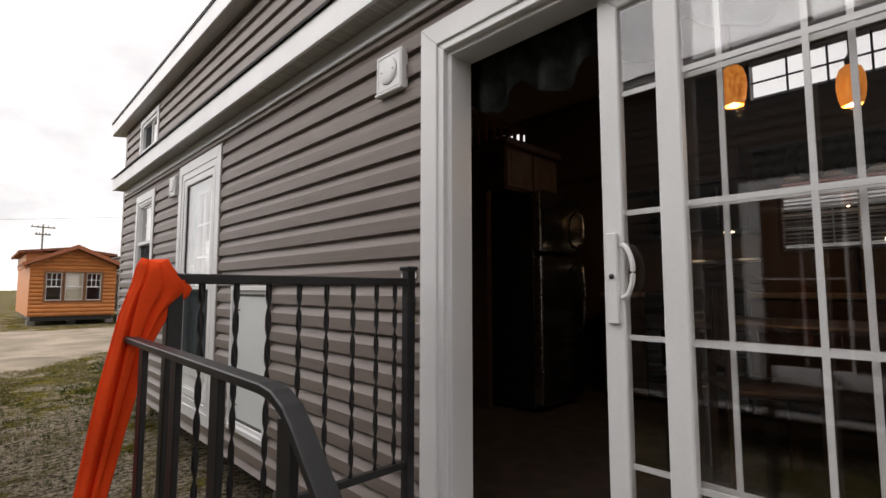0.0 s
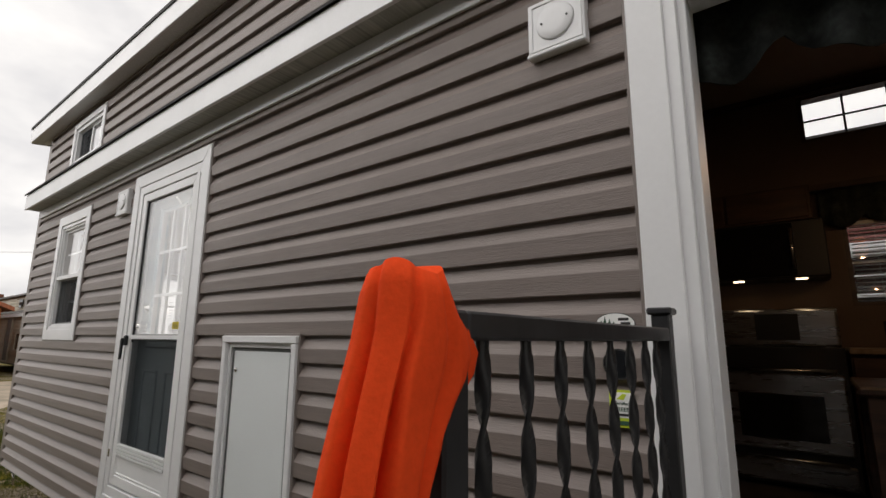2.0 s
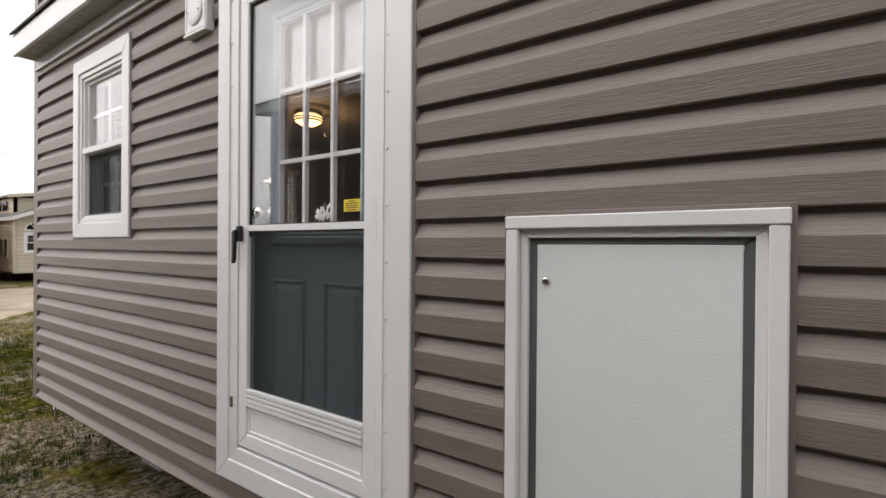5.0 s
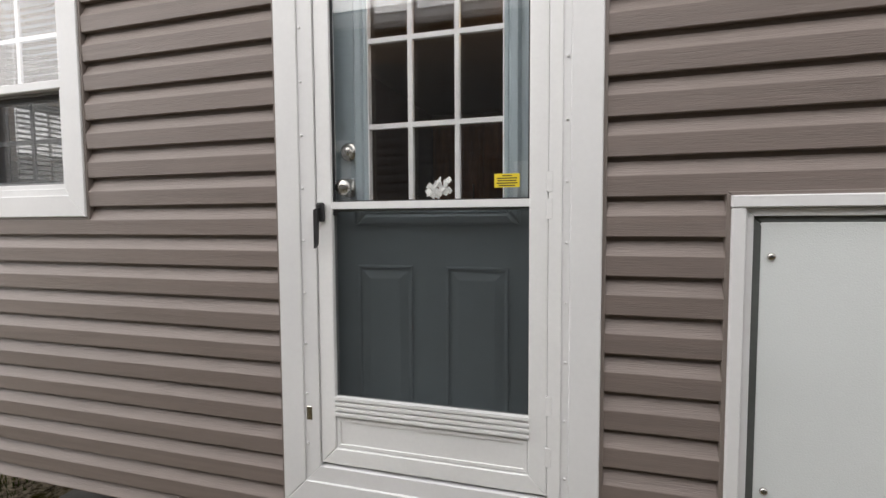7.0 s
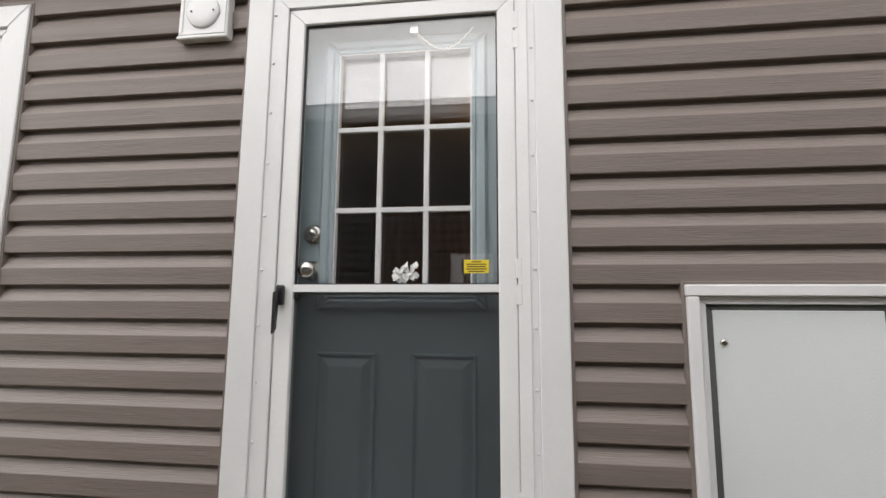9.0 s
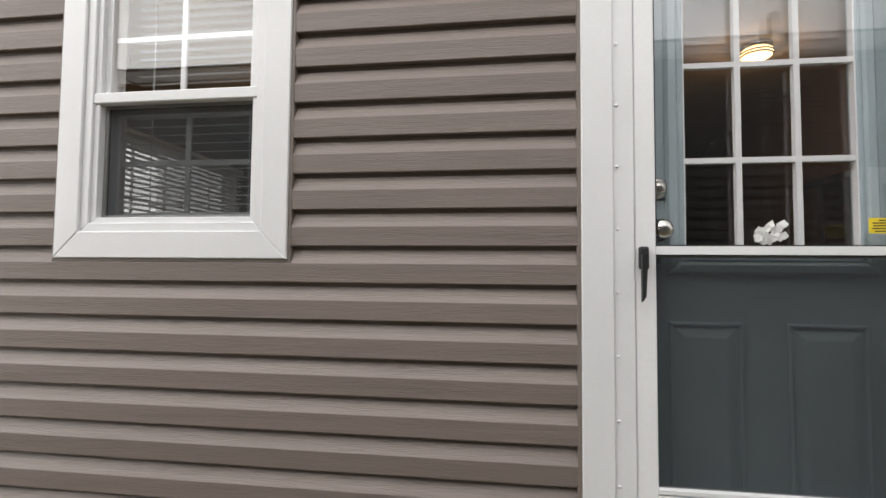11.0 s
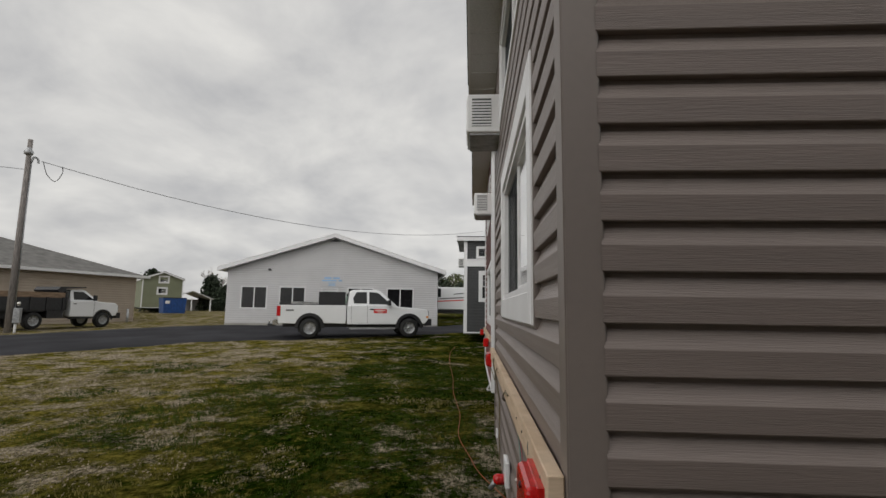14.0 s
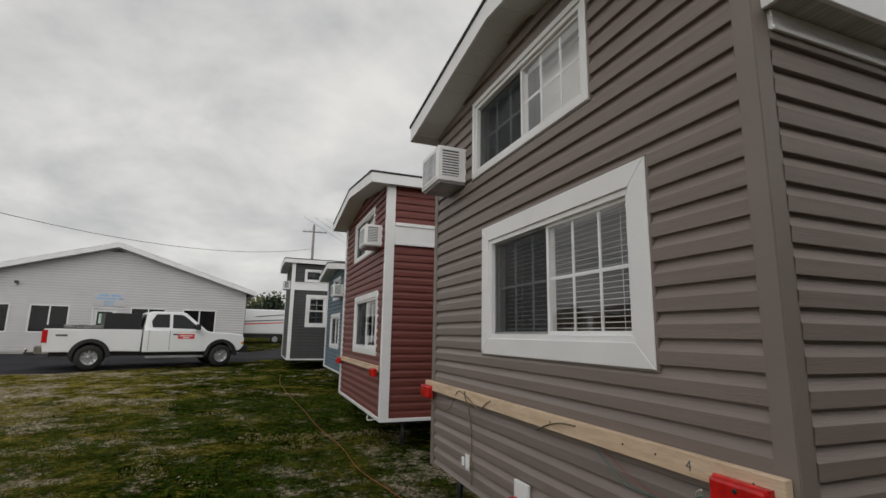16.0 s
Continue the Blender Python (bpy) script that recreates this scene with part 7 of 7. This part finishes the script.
# ---------- inside the home ----------
FZ = 0.69
tagged(part("partition_wall", wall_mesh(LX + 0.122, RX - 0.122, FZ, 2.67, [(LX + 0.9, LX + 1.7, FZ - 0.1, 2.1)]), PANELING, None, "brown panelled partition between kitchen and hall", pose(0, 3.36, 0)), kind="structure")
tagged(part("partition_wall", box(2.95, 5.46, FZ, RX - 0.122, 5.54, 2.67), PANELING, None, "brown panelled bedroom partition"), kind="structure")
tagged(part("loft_floor", box(LX + 0.122, 3.36, 2.675, RX - 0.122, EY - 0.122, 2.76), CEILING_M, None, "loft floor over hall and bedroom"), kind="structure")
tagged(part("ceiling", prism([(LX + 0.122, 3.700), (PEAK_X, 3.905), (RX - 0.122, 3.700), (RX - 0.122, 3.715), (PEAK_X, 3.92), (LX + 0.122, 3.715)], BY + 0.122, EY - 0.122), CEILING_M, None, "cream panelled vaulted ceiling"), kind="structure")
lin = wall_mesh(BY + 0.13, EY - 0.13, FZ, 3.70, [KWIN, CLERE, LOFTFAR], 0.006)
tagged(part("lining_far_wall", lin, PANELING, None, "brown panelled inside of the far wall", pose(RX - 0.130, 0, 0, 0, 0, 90)), kind="structure")
lin = wall_mesh(-EY + 0.13, -BY - 0.13, FZ, 3.70, [hole(DOOR, 0.09), hole(WIN, 0.09), hole(LOFTWIN, 0.05), hole(SLIDER, 0.13)], 0.006)
tagged(part("lining_long_wall", lin, PANELING, None, "brown panelled inside of the long wall", pose(LX + 0.124, 0, 0, 0, 0, -90)), kind="structure")
for z in (2.82, 3.66):
    tagged(part("crown_trim", box(RX - 0.165, BY + 0.13, z - 0.03, RX - 0.137, 3.3, z + 0.03), WOOD_DARK, None, "dark wooden wall trim"), kind="structure")

rail = thing("loft_railing", pose(0, 3.40, 2.76), "honey wooden loft railing with slim balusters", "railing")
part("top_rail", box(LX + 0.2, -0.03, 0.72, RX - 0.2, 0.03, 0.78, 0.006), WOOD_WARM, rail)
part("bottom_rail", box(LX + 0.2, -0.03, 0.04, RX - 0.2, 0.03, 0.09, 0.006), WOOD_WARM, rail)
for i in range(24):
    x = LX + 0.28 + i * 0.128
    part("baluster", box(x - 0.016, -0.016, 0.0 if i % 6 == 0 else 0.09, x + 0.016, 0.016, 0.72), WOOD_WARM, rail)

fr = thing("refrigerator", pose(0, 0, FZ), "black two-door refrigerator with steel edge trim", "refrigerator")
part("case", box(3.09, 2.20, 0.02, 3.67, 2.82, 1.70, 0.01), BLACK, fr)
APPLIANCE = mat("glossy_black_appliance", (0.012, 0.012, 0.013), 0.14)
for z0, z1 in ((0.06, 1.205), (1.22, 1.71)):
    d = part("door", box(3.092, 2.125, z0, 3.68, 2.198, z1, 0.012), APPLIANCE, fr)
    part("door_edge", box(3.080, 2.128, z0 + 0.01, 3.0915, 2.190, z1 - 0.01, 0.003), STEEL, d)
    a, b = (z0 + 0.55, z1 - 0.04) if z0 < 1 else (z0 + 0.05, z1 - 0.12)
    part("handle", tube([(3.62, 2.128, a), (3.60, 2.075, a + 0.05), (3.60, 2.060, (a + b) / 2), (3.60, 2.075, b - 0.05), (3.62, 2.128, b)], 0.011, 8), STEEL, d)
CAB_BROWN = mat("brown_stained_cabinet", (0.13, 0.085, 0.055), 0.5, var=0.15, scale=3, bump=0.1, bscale=18, stretch=(6, 6, 1))
cab = thing("wall_cabinet", pose(0, 0, 0), "brown wooden cabinet above the refrigerator", "cabinet", "kitchen cabinets")
part("body", box(3.02, 2.42, 2.44, 3.76, 3.34, 2.80, 0.004), WOOD_DARK, cab)
for x0, x1 in ((3.03, 3.38), (3.40, 3.75)):
    d = part("door", box(x0, 2.398, 2.46, x1, 2.419, 2.77, 0.006), CAB_BROWN, cab)
    part("panel", box(x0 + 0.05, 2.392, 2.51, x1 - 0.05, 2.3975, 2.72, 0.004), CAB_BROWN, d)
part("cornice", box(2.99, 2.37, 2.80, 3.79, 3.34, 2.86, 0.01), WOOD_DARK, cab)
part("side_panel", box(2.96, 2.56, FZ, 3.015, 3.34, 2.44), WOOD_DARK, cab)
sv = thing("kitchen_range", pose(0, -0.07, FZ), "black and stainless kitchen range", "stove")
part("body", box(4.12, 1.10, 0.02, RX - 0.14, 1.86, 0.91, 0.006), BLACK, sv)
ov = part("oven_door", box(4.085, 1.12, 0.24, 4.12, 1.84, 0.74, 0.01), STEEL, sv, "stainless oven door")
part("oven_window", box(4.080, 1.24, 0.31, 4.0855, 1.72, 0.60), mat("black_oven_glass", (0.01, 0.01, 0.011), 0.1), ov)
part("drawer_handle", cyl((4.06, 1.16, 0.19), (4.06, 1.80, 0.19), 0.012), STEEL, sv)
part("oven_handle", cyl((4.05, 1.16, 0.76), (4.05, 1.80, 0.76), 0.014), STEEL, sv)
part("drawer", box(4.09, 1.12, 0.04, 4.12, 1.84, 0.18, 0.01), STEEL, sv)
bg = part("backguard", box(4.62, 1.10, 0.91, RX - 0.14, 1.86, 1.20, 0.02, 2), STEEL, sv)
part("control_panel", box(4.612, 1.34, 0.96, 4.622, 1.62, 1.16), BLACK, bg)
for x, y in ((4.25, 1.28), (4.25, 1.68), (4.5, 1.28), (4.5, 1.68)):
    part("burner", lathe([(0.09, 0), (0.09, 0.012), (0.03, 0.014)], 18), BLACK_STEEL, sv, m=pose(x, y, 0.91))
mw = thing("microwave", pose(0, -0.07, 0), "black over-range microwave with steel handle", "microwave")
part("body", box(4.34, 1.11, 2.10, RX - 0.14, 1.86, 2.52, 0.008), BLACK, mw)
part("door", box(4.325, 1.30, 2.115, 4.34, 1.85, 2.505, 0.004), mat("black_microwave_glass", (0.01, 0.01, 0.011), 0.1), mw)
part("handle", cyl((4.30, 1.315, 2.16), (4.30, 1.315, 2.46), 0.011), STEEL, mw)
for y in (1.28, 1.68):
    part("task_light", box(4.42, y - 0.035, 2.094, 4.46, y + 0.035, 2.0995), BULB, mw, "lit task light")
for y0, y1, nm in ((1.81, 2.19, "base_cabinet"), (-0.9, 1.01, "base_cabinet")):
    c = thing(nm, pose(0, 0, FZ), "dark wooden kitchen base cabinet", "cabinet", "kitchen cabinets")
    part("body", box(4.14, y0, 0.02, RX - 0.14, y1, 0.87, 0.003), WOOD_DARK, c)
    n = max(1, round((y1 - y0) / 0.45))
    for i in range(n):
        a, b = y0 + (y1 - y0) * i / n + 0.01, y0 + (y1 - y0) * (i + 1) / n - 0.01
        d = part("door", box(4.12, a, 0.10, 4.14, b, 0.68, 0.005), WOOD_DARK, c)
        part("handle", box(4.10, b - 0.04, 0.55, 4.12, b - 0.03, 0.65), CHROME, d)
        part("drawer_front", box(4.12, a, 0.71, 4.14, b, 0.85, 0.005), WOOD_DARK, c)
    w = thing("worktop", pose(0, 0, FZ), "brown laminate kitchen worktop", "worktop")
    part("slab", box(4.10, y0 - 0.005, 0.87, RX - 0.14, y1 + 0.005, 0.91, 0.008), mat("tan_laminate", (0.30, 0.22, 0.15), 0.4, var=0.15, scale=30), w)
tap = thing("kitchen_tap", pose(4.55, 0.42, FZ + 0.91), "dark arched kitchen tap by the window", "tap")
part("spout", tube([(0, 0, 0), (0, 0, 0.22), (-0.05, 0, 0.31), (-0.13, 0, 0.30), (-0.16, 0, 0.22)], 0.013, 8), BLACK, tap)
uc = thing("wall_cabinet", pose(0, 0, 0), "dark wooden wall cabinet above the range", "cabinet", "kitchen cabinets")
part("body", box(4.38, 1.10, 2.53, RX - 0.14, 2.19, 2.79, 0.004), WOOD_DARK, uc)
for i in range(2):
    part("door", box(4.36, 1.12 + i * 0.54, 2.545, 4.38, 1.64 + i * 0.54, 2.775, 0.005), WOOD_DARK, uc)


def swag(m, u0, u1, z1, drop, n, label):
    """A gathered valance with scalloped hem."""
    t = thing("valance", m, label, "curtain", "valances at the windows")
    bm = bm_new()
    k = n * 12
    top, bot, mid = [], [], []
    for i in range(k + 1):
        f = i / k
        u = u0 + (u1 - u0) * f
        y = 0.025 * math.sin(f * n * 4 * math.pi)
        s = abs(math.sin(f * n * math.pi))
        top.append(bm.verts.new((u, y * 0.4, z1)))
        mid.append(bm.verts.new((u, y, z1 - drop * 0.5)))
        bot.append(bm.verts.new((u, y * 1.3, z1 - drop * (0.72 + 0.28 * s))))
    for i in range(k):
        for a, c in ((top, mid), (mid, bot)):
            bm.faces.new((a[i], c[i], c[i + 1], a[i + 1])).smooth = True
    c = part("cloth", bm, CURTAIN, t)
    sm = c.modifiers.new("thickness", "SOLIDIFY")
    sm.thickness = 0.006
    part("rod", cyl((u0 - 0.05, 0.0, z1), (u1 + 0.05, 0.0, z1), 0.012), BLACK, t)


swag(M_LONG @ pose(0, 0.20, 0), -1.46, 0.45, 2.72, 0.34, 6, "dark patterned valance over the patio door")
swag(M_FAR @ pose(0, 0.22, 0), -0.25, 1.05, 2.78, 0.30, 5, "dark patterned valance over the kitchen window")
cu = thing("loft_curtain", M_END @ pose(0, 0.17, 0), "dark patterned curtain behind the loft window", "curtain")
bm = bm_new()
rows = []
for i in range(61):
    u = -3.88 + 0.80 * i / 60
    rows.append((bm.verts.new((u, 0.015 * math.sin(i * 0.9), 2.98)), bm.verts.new((u, 0.015 * math.sin(i * 0.9), 3.70))))
for (a, b), (c, d) in zip(rows, rows[1:]):
    bm.faces.new((a, c, d, b)).smooth = True
part("cloth", bm, CURTAIN, cu)
blind(M_END, EUP[0] + 0.82, EUP[1] - 0.06, EUP[2] + 0.06, EUP[3] - 0.06, 0.15, tilt=86)

for x, y in ((2.72, 0.69), (3.14, 0.27)):
    pd = thing("pendant_lamp", pose(x, y, 0), "lit amber art-glass pendant lamp over the island", "lamp", "amber pendant lamps")
    part("shade", lathe([(0.044, 2.556), (0.055, 2.595), (0.062, 2.650), (0.059, 2.705), (0.047, 2.746), (0.028, 2.764)], 28), AMBER, pd, "mottled amber glass shade")
    part("bulb", lathe([(0.01, 2.558), (0.041, 2.5595), (0.039, 2.560), (0.01, 2.5605)], 20), BULB, pd)
    part("cap", lathe([(0.02, 2.76), (0.022, 2.80), (0.006, 2.83)], 14), BLACK, pd)
    part("rod", cyl((0, 0, 2.82), (0, 0, 3.86), 0.005, 0.005, 8), BLACK, pd)
    part("canopy", lathe([(0.06, 3.85), (0.055, 3.875), (0.01, 3.88)], 18), BLACK, pd)


def dome(x, y, z, size=1.0):
    c = thing("ceiling_lamp", pose(x, y, z) @ Matrix.Scale(size, 4), "lit warm glass ceiling lamp with metal rings", "lamp", "glass ceiling lamps")
    part("pan", lathe([(0.09, -0.05), (0.11, -0.02), (0.11, 0.0)], 24), CHROME, c)
    g = part("glass_bowl", lathe([(0.004, -0.125), (0.06, -0.115), (0.105, -0.090), (0.118, -0.060), (0.112, -0.050)], 28), LAMP_WARM, c, "glowing alabaster glass bowl")
    part("finial", lathe([(0.002, -0.15), (0.012, -0.14), (0.014, -0.128), (0.006, -0.122)], 12), BLACK, c)
    for r, zz in ((0.121, -0.066), (0.113, -0.084)):
        part("ring", lathe([(r - 0.01, zz - 0.005), (r, zz - 0.005), (r, zz + 0.005), (r - 0.01, zz + 0.005)], 28), WOOD_DARK, c)


def bulb_light(name, x, y, z, watts, r=0.04):
    li = new(name, bpy.data.lights.new(name, "POINT"))
    li.data.energy, li.data.color, li.data.shadow_soft_size = watts, (1.0, 0.62, 0.32), r
    li.location = (x, y, z)


for x, y in ((2.72, 0.69), (3.14, 0.27)):
    bulb_light("pendant_light", x, y, 2.545, 5.0, 0.012)
bulb_light("hall_light", 2.33, 3.99, 2.57, 1.6, 0.012)
bulb_light("bedroom_light", 2.75, 6.15, 2.512, 4, 0.012)
BATH_LAMP = (2.33, 3.99)
dome(BATH_LAMP[0], BATH_LAMP[1], 2.672, 0.62)
dome(2.75, 6.15, 2.674)
hc_ = thing("hall_cabinet", pose(0, 0, FZ), "honey wooden cabinet in the entry hall", "cabinet")
part("body", box(3.9, 3.9, 0.02, RX - 0.14, 5.2, 1.75, 0.005), WOOD_WARM, hc_)
for i in range(3):
    d = part("door", box(3.88, 3.92 + i * 0.43, 0.08, 3.90, 4.32 + i * 0.43, 1.70, 0.008), WOOD_WARM, hc_)
    part("handle", box(3.855, 3.96 + i * 0.43, 1.05, 3.88, 3.975 + i * 0.43, 1.20), CHROME, d)


def chair(m):
    c = thing("dining_chair", m, "dark wooden slat-back dining chair", "chair", "dining chairs")
    part("seat", box(-0.22, -0.21, 0.44, 0.22, 0.21, 0.475, 0.01), WOOD_DARK, c)
    for x in (-0.19, 0.19):
        part("front_leg", box(x - 0.02, -0.2, 0, x + 0.02, -0.16, 0.44), WOOD_DARK, c)
        part("back_post", prism([(x - 0.02, 0), (x + 0.02, 0), (x + 0.02, 1.04), (x - 0.02, 1.04)], 0.17, 0.21), WOOD_DARK, c)
    part("top_rail", box(-0.21, 0.165, 0.94, 0.21, 0.20, 1.06, 0.008), WOOD_DARK, c)
    part("lower_rail", box(-0.19, 0.17, 0.56, 0.19, 0.20, 0.60), WOOD_DARK, c)
    for i in range(5):
        part("slat", box(-0.15 + i * 0.07, 0.178, 0.60, -0.125 + i * 0.07, 0.192, 0.94), WOOD_DARK, c)


chair(pose(2.80, 0.64, FZ, 0, 0, 30))
chair(pose(2.85, -0.10, FZ, 0, 0, 75))
tb = thing("dining_table", pose(3.2, 0.45, FZ), "dark wooden dining table", "table")
part("tabletop", box(-0.38, -0.6, 0.72, 0.38, 0.6, 0.76, 0.01), WOOD_DARK, tb)
for x in (-0.32, 0.32):
    for y in (-0.54, 0.54):
        part("leg", box(x - 0.03, y - 0.03, 0, x + 0.03, y + 0.03, 0.72, 0.004), WOOD_DARK, tb)
bd = thing("bed", pose(0, 0, FZ), "bed with dark cover in the end bedroom", "bed")
part("mattress", box(2.6, 5.7, 0.25, RX - 0.2, 7.2, 0.55, 0.05, 2), CURTAIN, bd)
part("base", box(2.62, 5.72, 0.0, RX - 0.2, 7.18, 0.25), WOOD_DARK, bd)
part("headboard", box(RX - 0.19, 5.7, 0.0, RX - 0.15, 7.2, 1.0, 0.01), WOOD_DARK, bd)


# ---------- loose grass, straw and gravel on the lawn ----------
def scatter(name, count, x0, x1, y0, y1, size, material, label, keep, seed, flat=False):
    rs = np.random.RandomState(seed)
    verts, faces = [], []
    while len(faces) < count:
        x, y = rs.uniform(x0, x1), rs.uniform(y0, y1)
        if LX - 0.1 < x < RX + 0.1 and y < EY - 0.4 or not keep(noise.noise((x * 0.55, y * 0.55, 2.0)), noise.noise((x * 1.7, y * 1.7, 7.0)), min(1.0, max(0.0, (y - 8) / 6))):
            continue
        z = gz(x, y)
        for _ in range(1 if flat else 5):
            a, s = rs.uniform(0, 6.283), size * rs.uniform(0.5, 1.3)
            px, py = x + rs.normal(0, 0.02), y + rs.normal(0, 0.02)
            ca, sa = math.cos(a), math.sin(a)
            i = len(verts)
            if flat:
                verts += [(px - s * ca, py - s * sa, z + 0.006), (px + s * ca, py + s * sa, z + 0.012), (px - 0.35 * s * sa, py + 0.35 * s * ca, z + 0.016 + 0.3 * s), (px + 0.35 * s * sa, py - 0.35 * s * ca, z + 0.010)]
                faces += [(i, i + 3, i + 2), (i + 3, i + 1, i + 2)]
            else:
                lean = rs.uniform(0.2, 0.9) * s
                verts += [(px - 0.004 * sa, py + 0.004 * ca, z - 0.01), (px + 0.004 * sa, py - 0.004 * ca, z - 0.01), (px + lean * ca, py + lean * sa, z + s)]
                faces.append((i, i + 1, i + 2))
    me = bpy.data.meshes.new(name)
    me.from_pydata(verts, [], faces)
    me.materials.append(material)
    tagged(new(name, me), label, "grass" if not flat else "gravel", kind="stuff")


BLADE = mat("grass_blades", (0.050, 0.080, 0.009), 0.9, var=0.25, scale=1.2, hue=(0.022, 0.042, 0.005), spec=0.1)
STRAW = mat("straw_blades", (0.25, 0.212, 0.069), 0.85, var=0.25, scale=1.5, hue=(0.08, 0.075, 0.022), spec=0.1)
STONE = mat("pale_gravel_bits", (0.34, 0.27, 0.185), 0.95, var=0.2, scale=20, hue=(0.18, 0.15, 0.10))
for box_, c1, c2, c3, dry in (((1.0, 13.0, 7.0, 16.0), 70000, 22000, 15000, 0.0), ((-2.0, 3.4, 4.0, 13.0), 6000, 30000, 9000, 0.3)):
    scatter("grass_tufts", c1, *box_, 0.042, BLADE, "short green grass tufts on the lawn", lambda p, q, g: p + 0.5 * q < 0.30 - 0.45 * g - dry, 5)
    scatter("dry_grass", c2, *box_, 0.036, STRAW, "dry straw-coloured grass on the lawn", lambda p, q, g: p + 1.1 * q > 0.50 - 0.42 * g - dry, 6)
    scatter("gravel_bits", c3, *box_, 0.015, STONE, "pale gravel bits in bare patches of lawn", lambda p, q, g: q + 0.4 * p > 0.36 - 0.30 * g - dry, 7, True)

# ---------- siding of the home: one plank a course ----------
gd_ = 0.0085
siding(wall_long, -EY + 0.055, -BY - 0.055, Z0, 2.834, [hole(DOOR, gd_), hole(WIN, gd_), hole(HATCH, gd_), hole(SLIDER, gd_)], TAUPE, PITCH, PH)
siding(wall_long, -EY + 0.055, -BY - 0.055, 3.186, 3.75, [hole(LOFTWIN, gd_)], TAUPE, PITCH, PH)


def end_edge(z):
    if z <= 3.745:
        return (-RX, -LX)
    d = (z - 3.735) / 0.13
    return (-RX + d, -LX - d)


siding(wall_end, -RX + 0.060, -LX - 0.060, Z0, soffit_z(PEAK_X) - 0.01, [hole(EWIN, gd_), hole(EUP, gd_)], TAUPE, PITCH, PH, edge=end_edge)
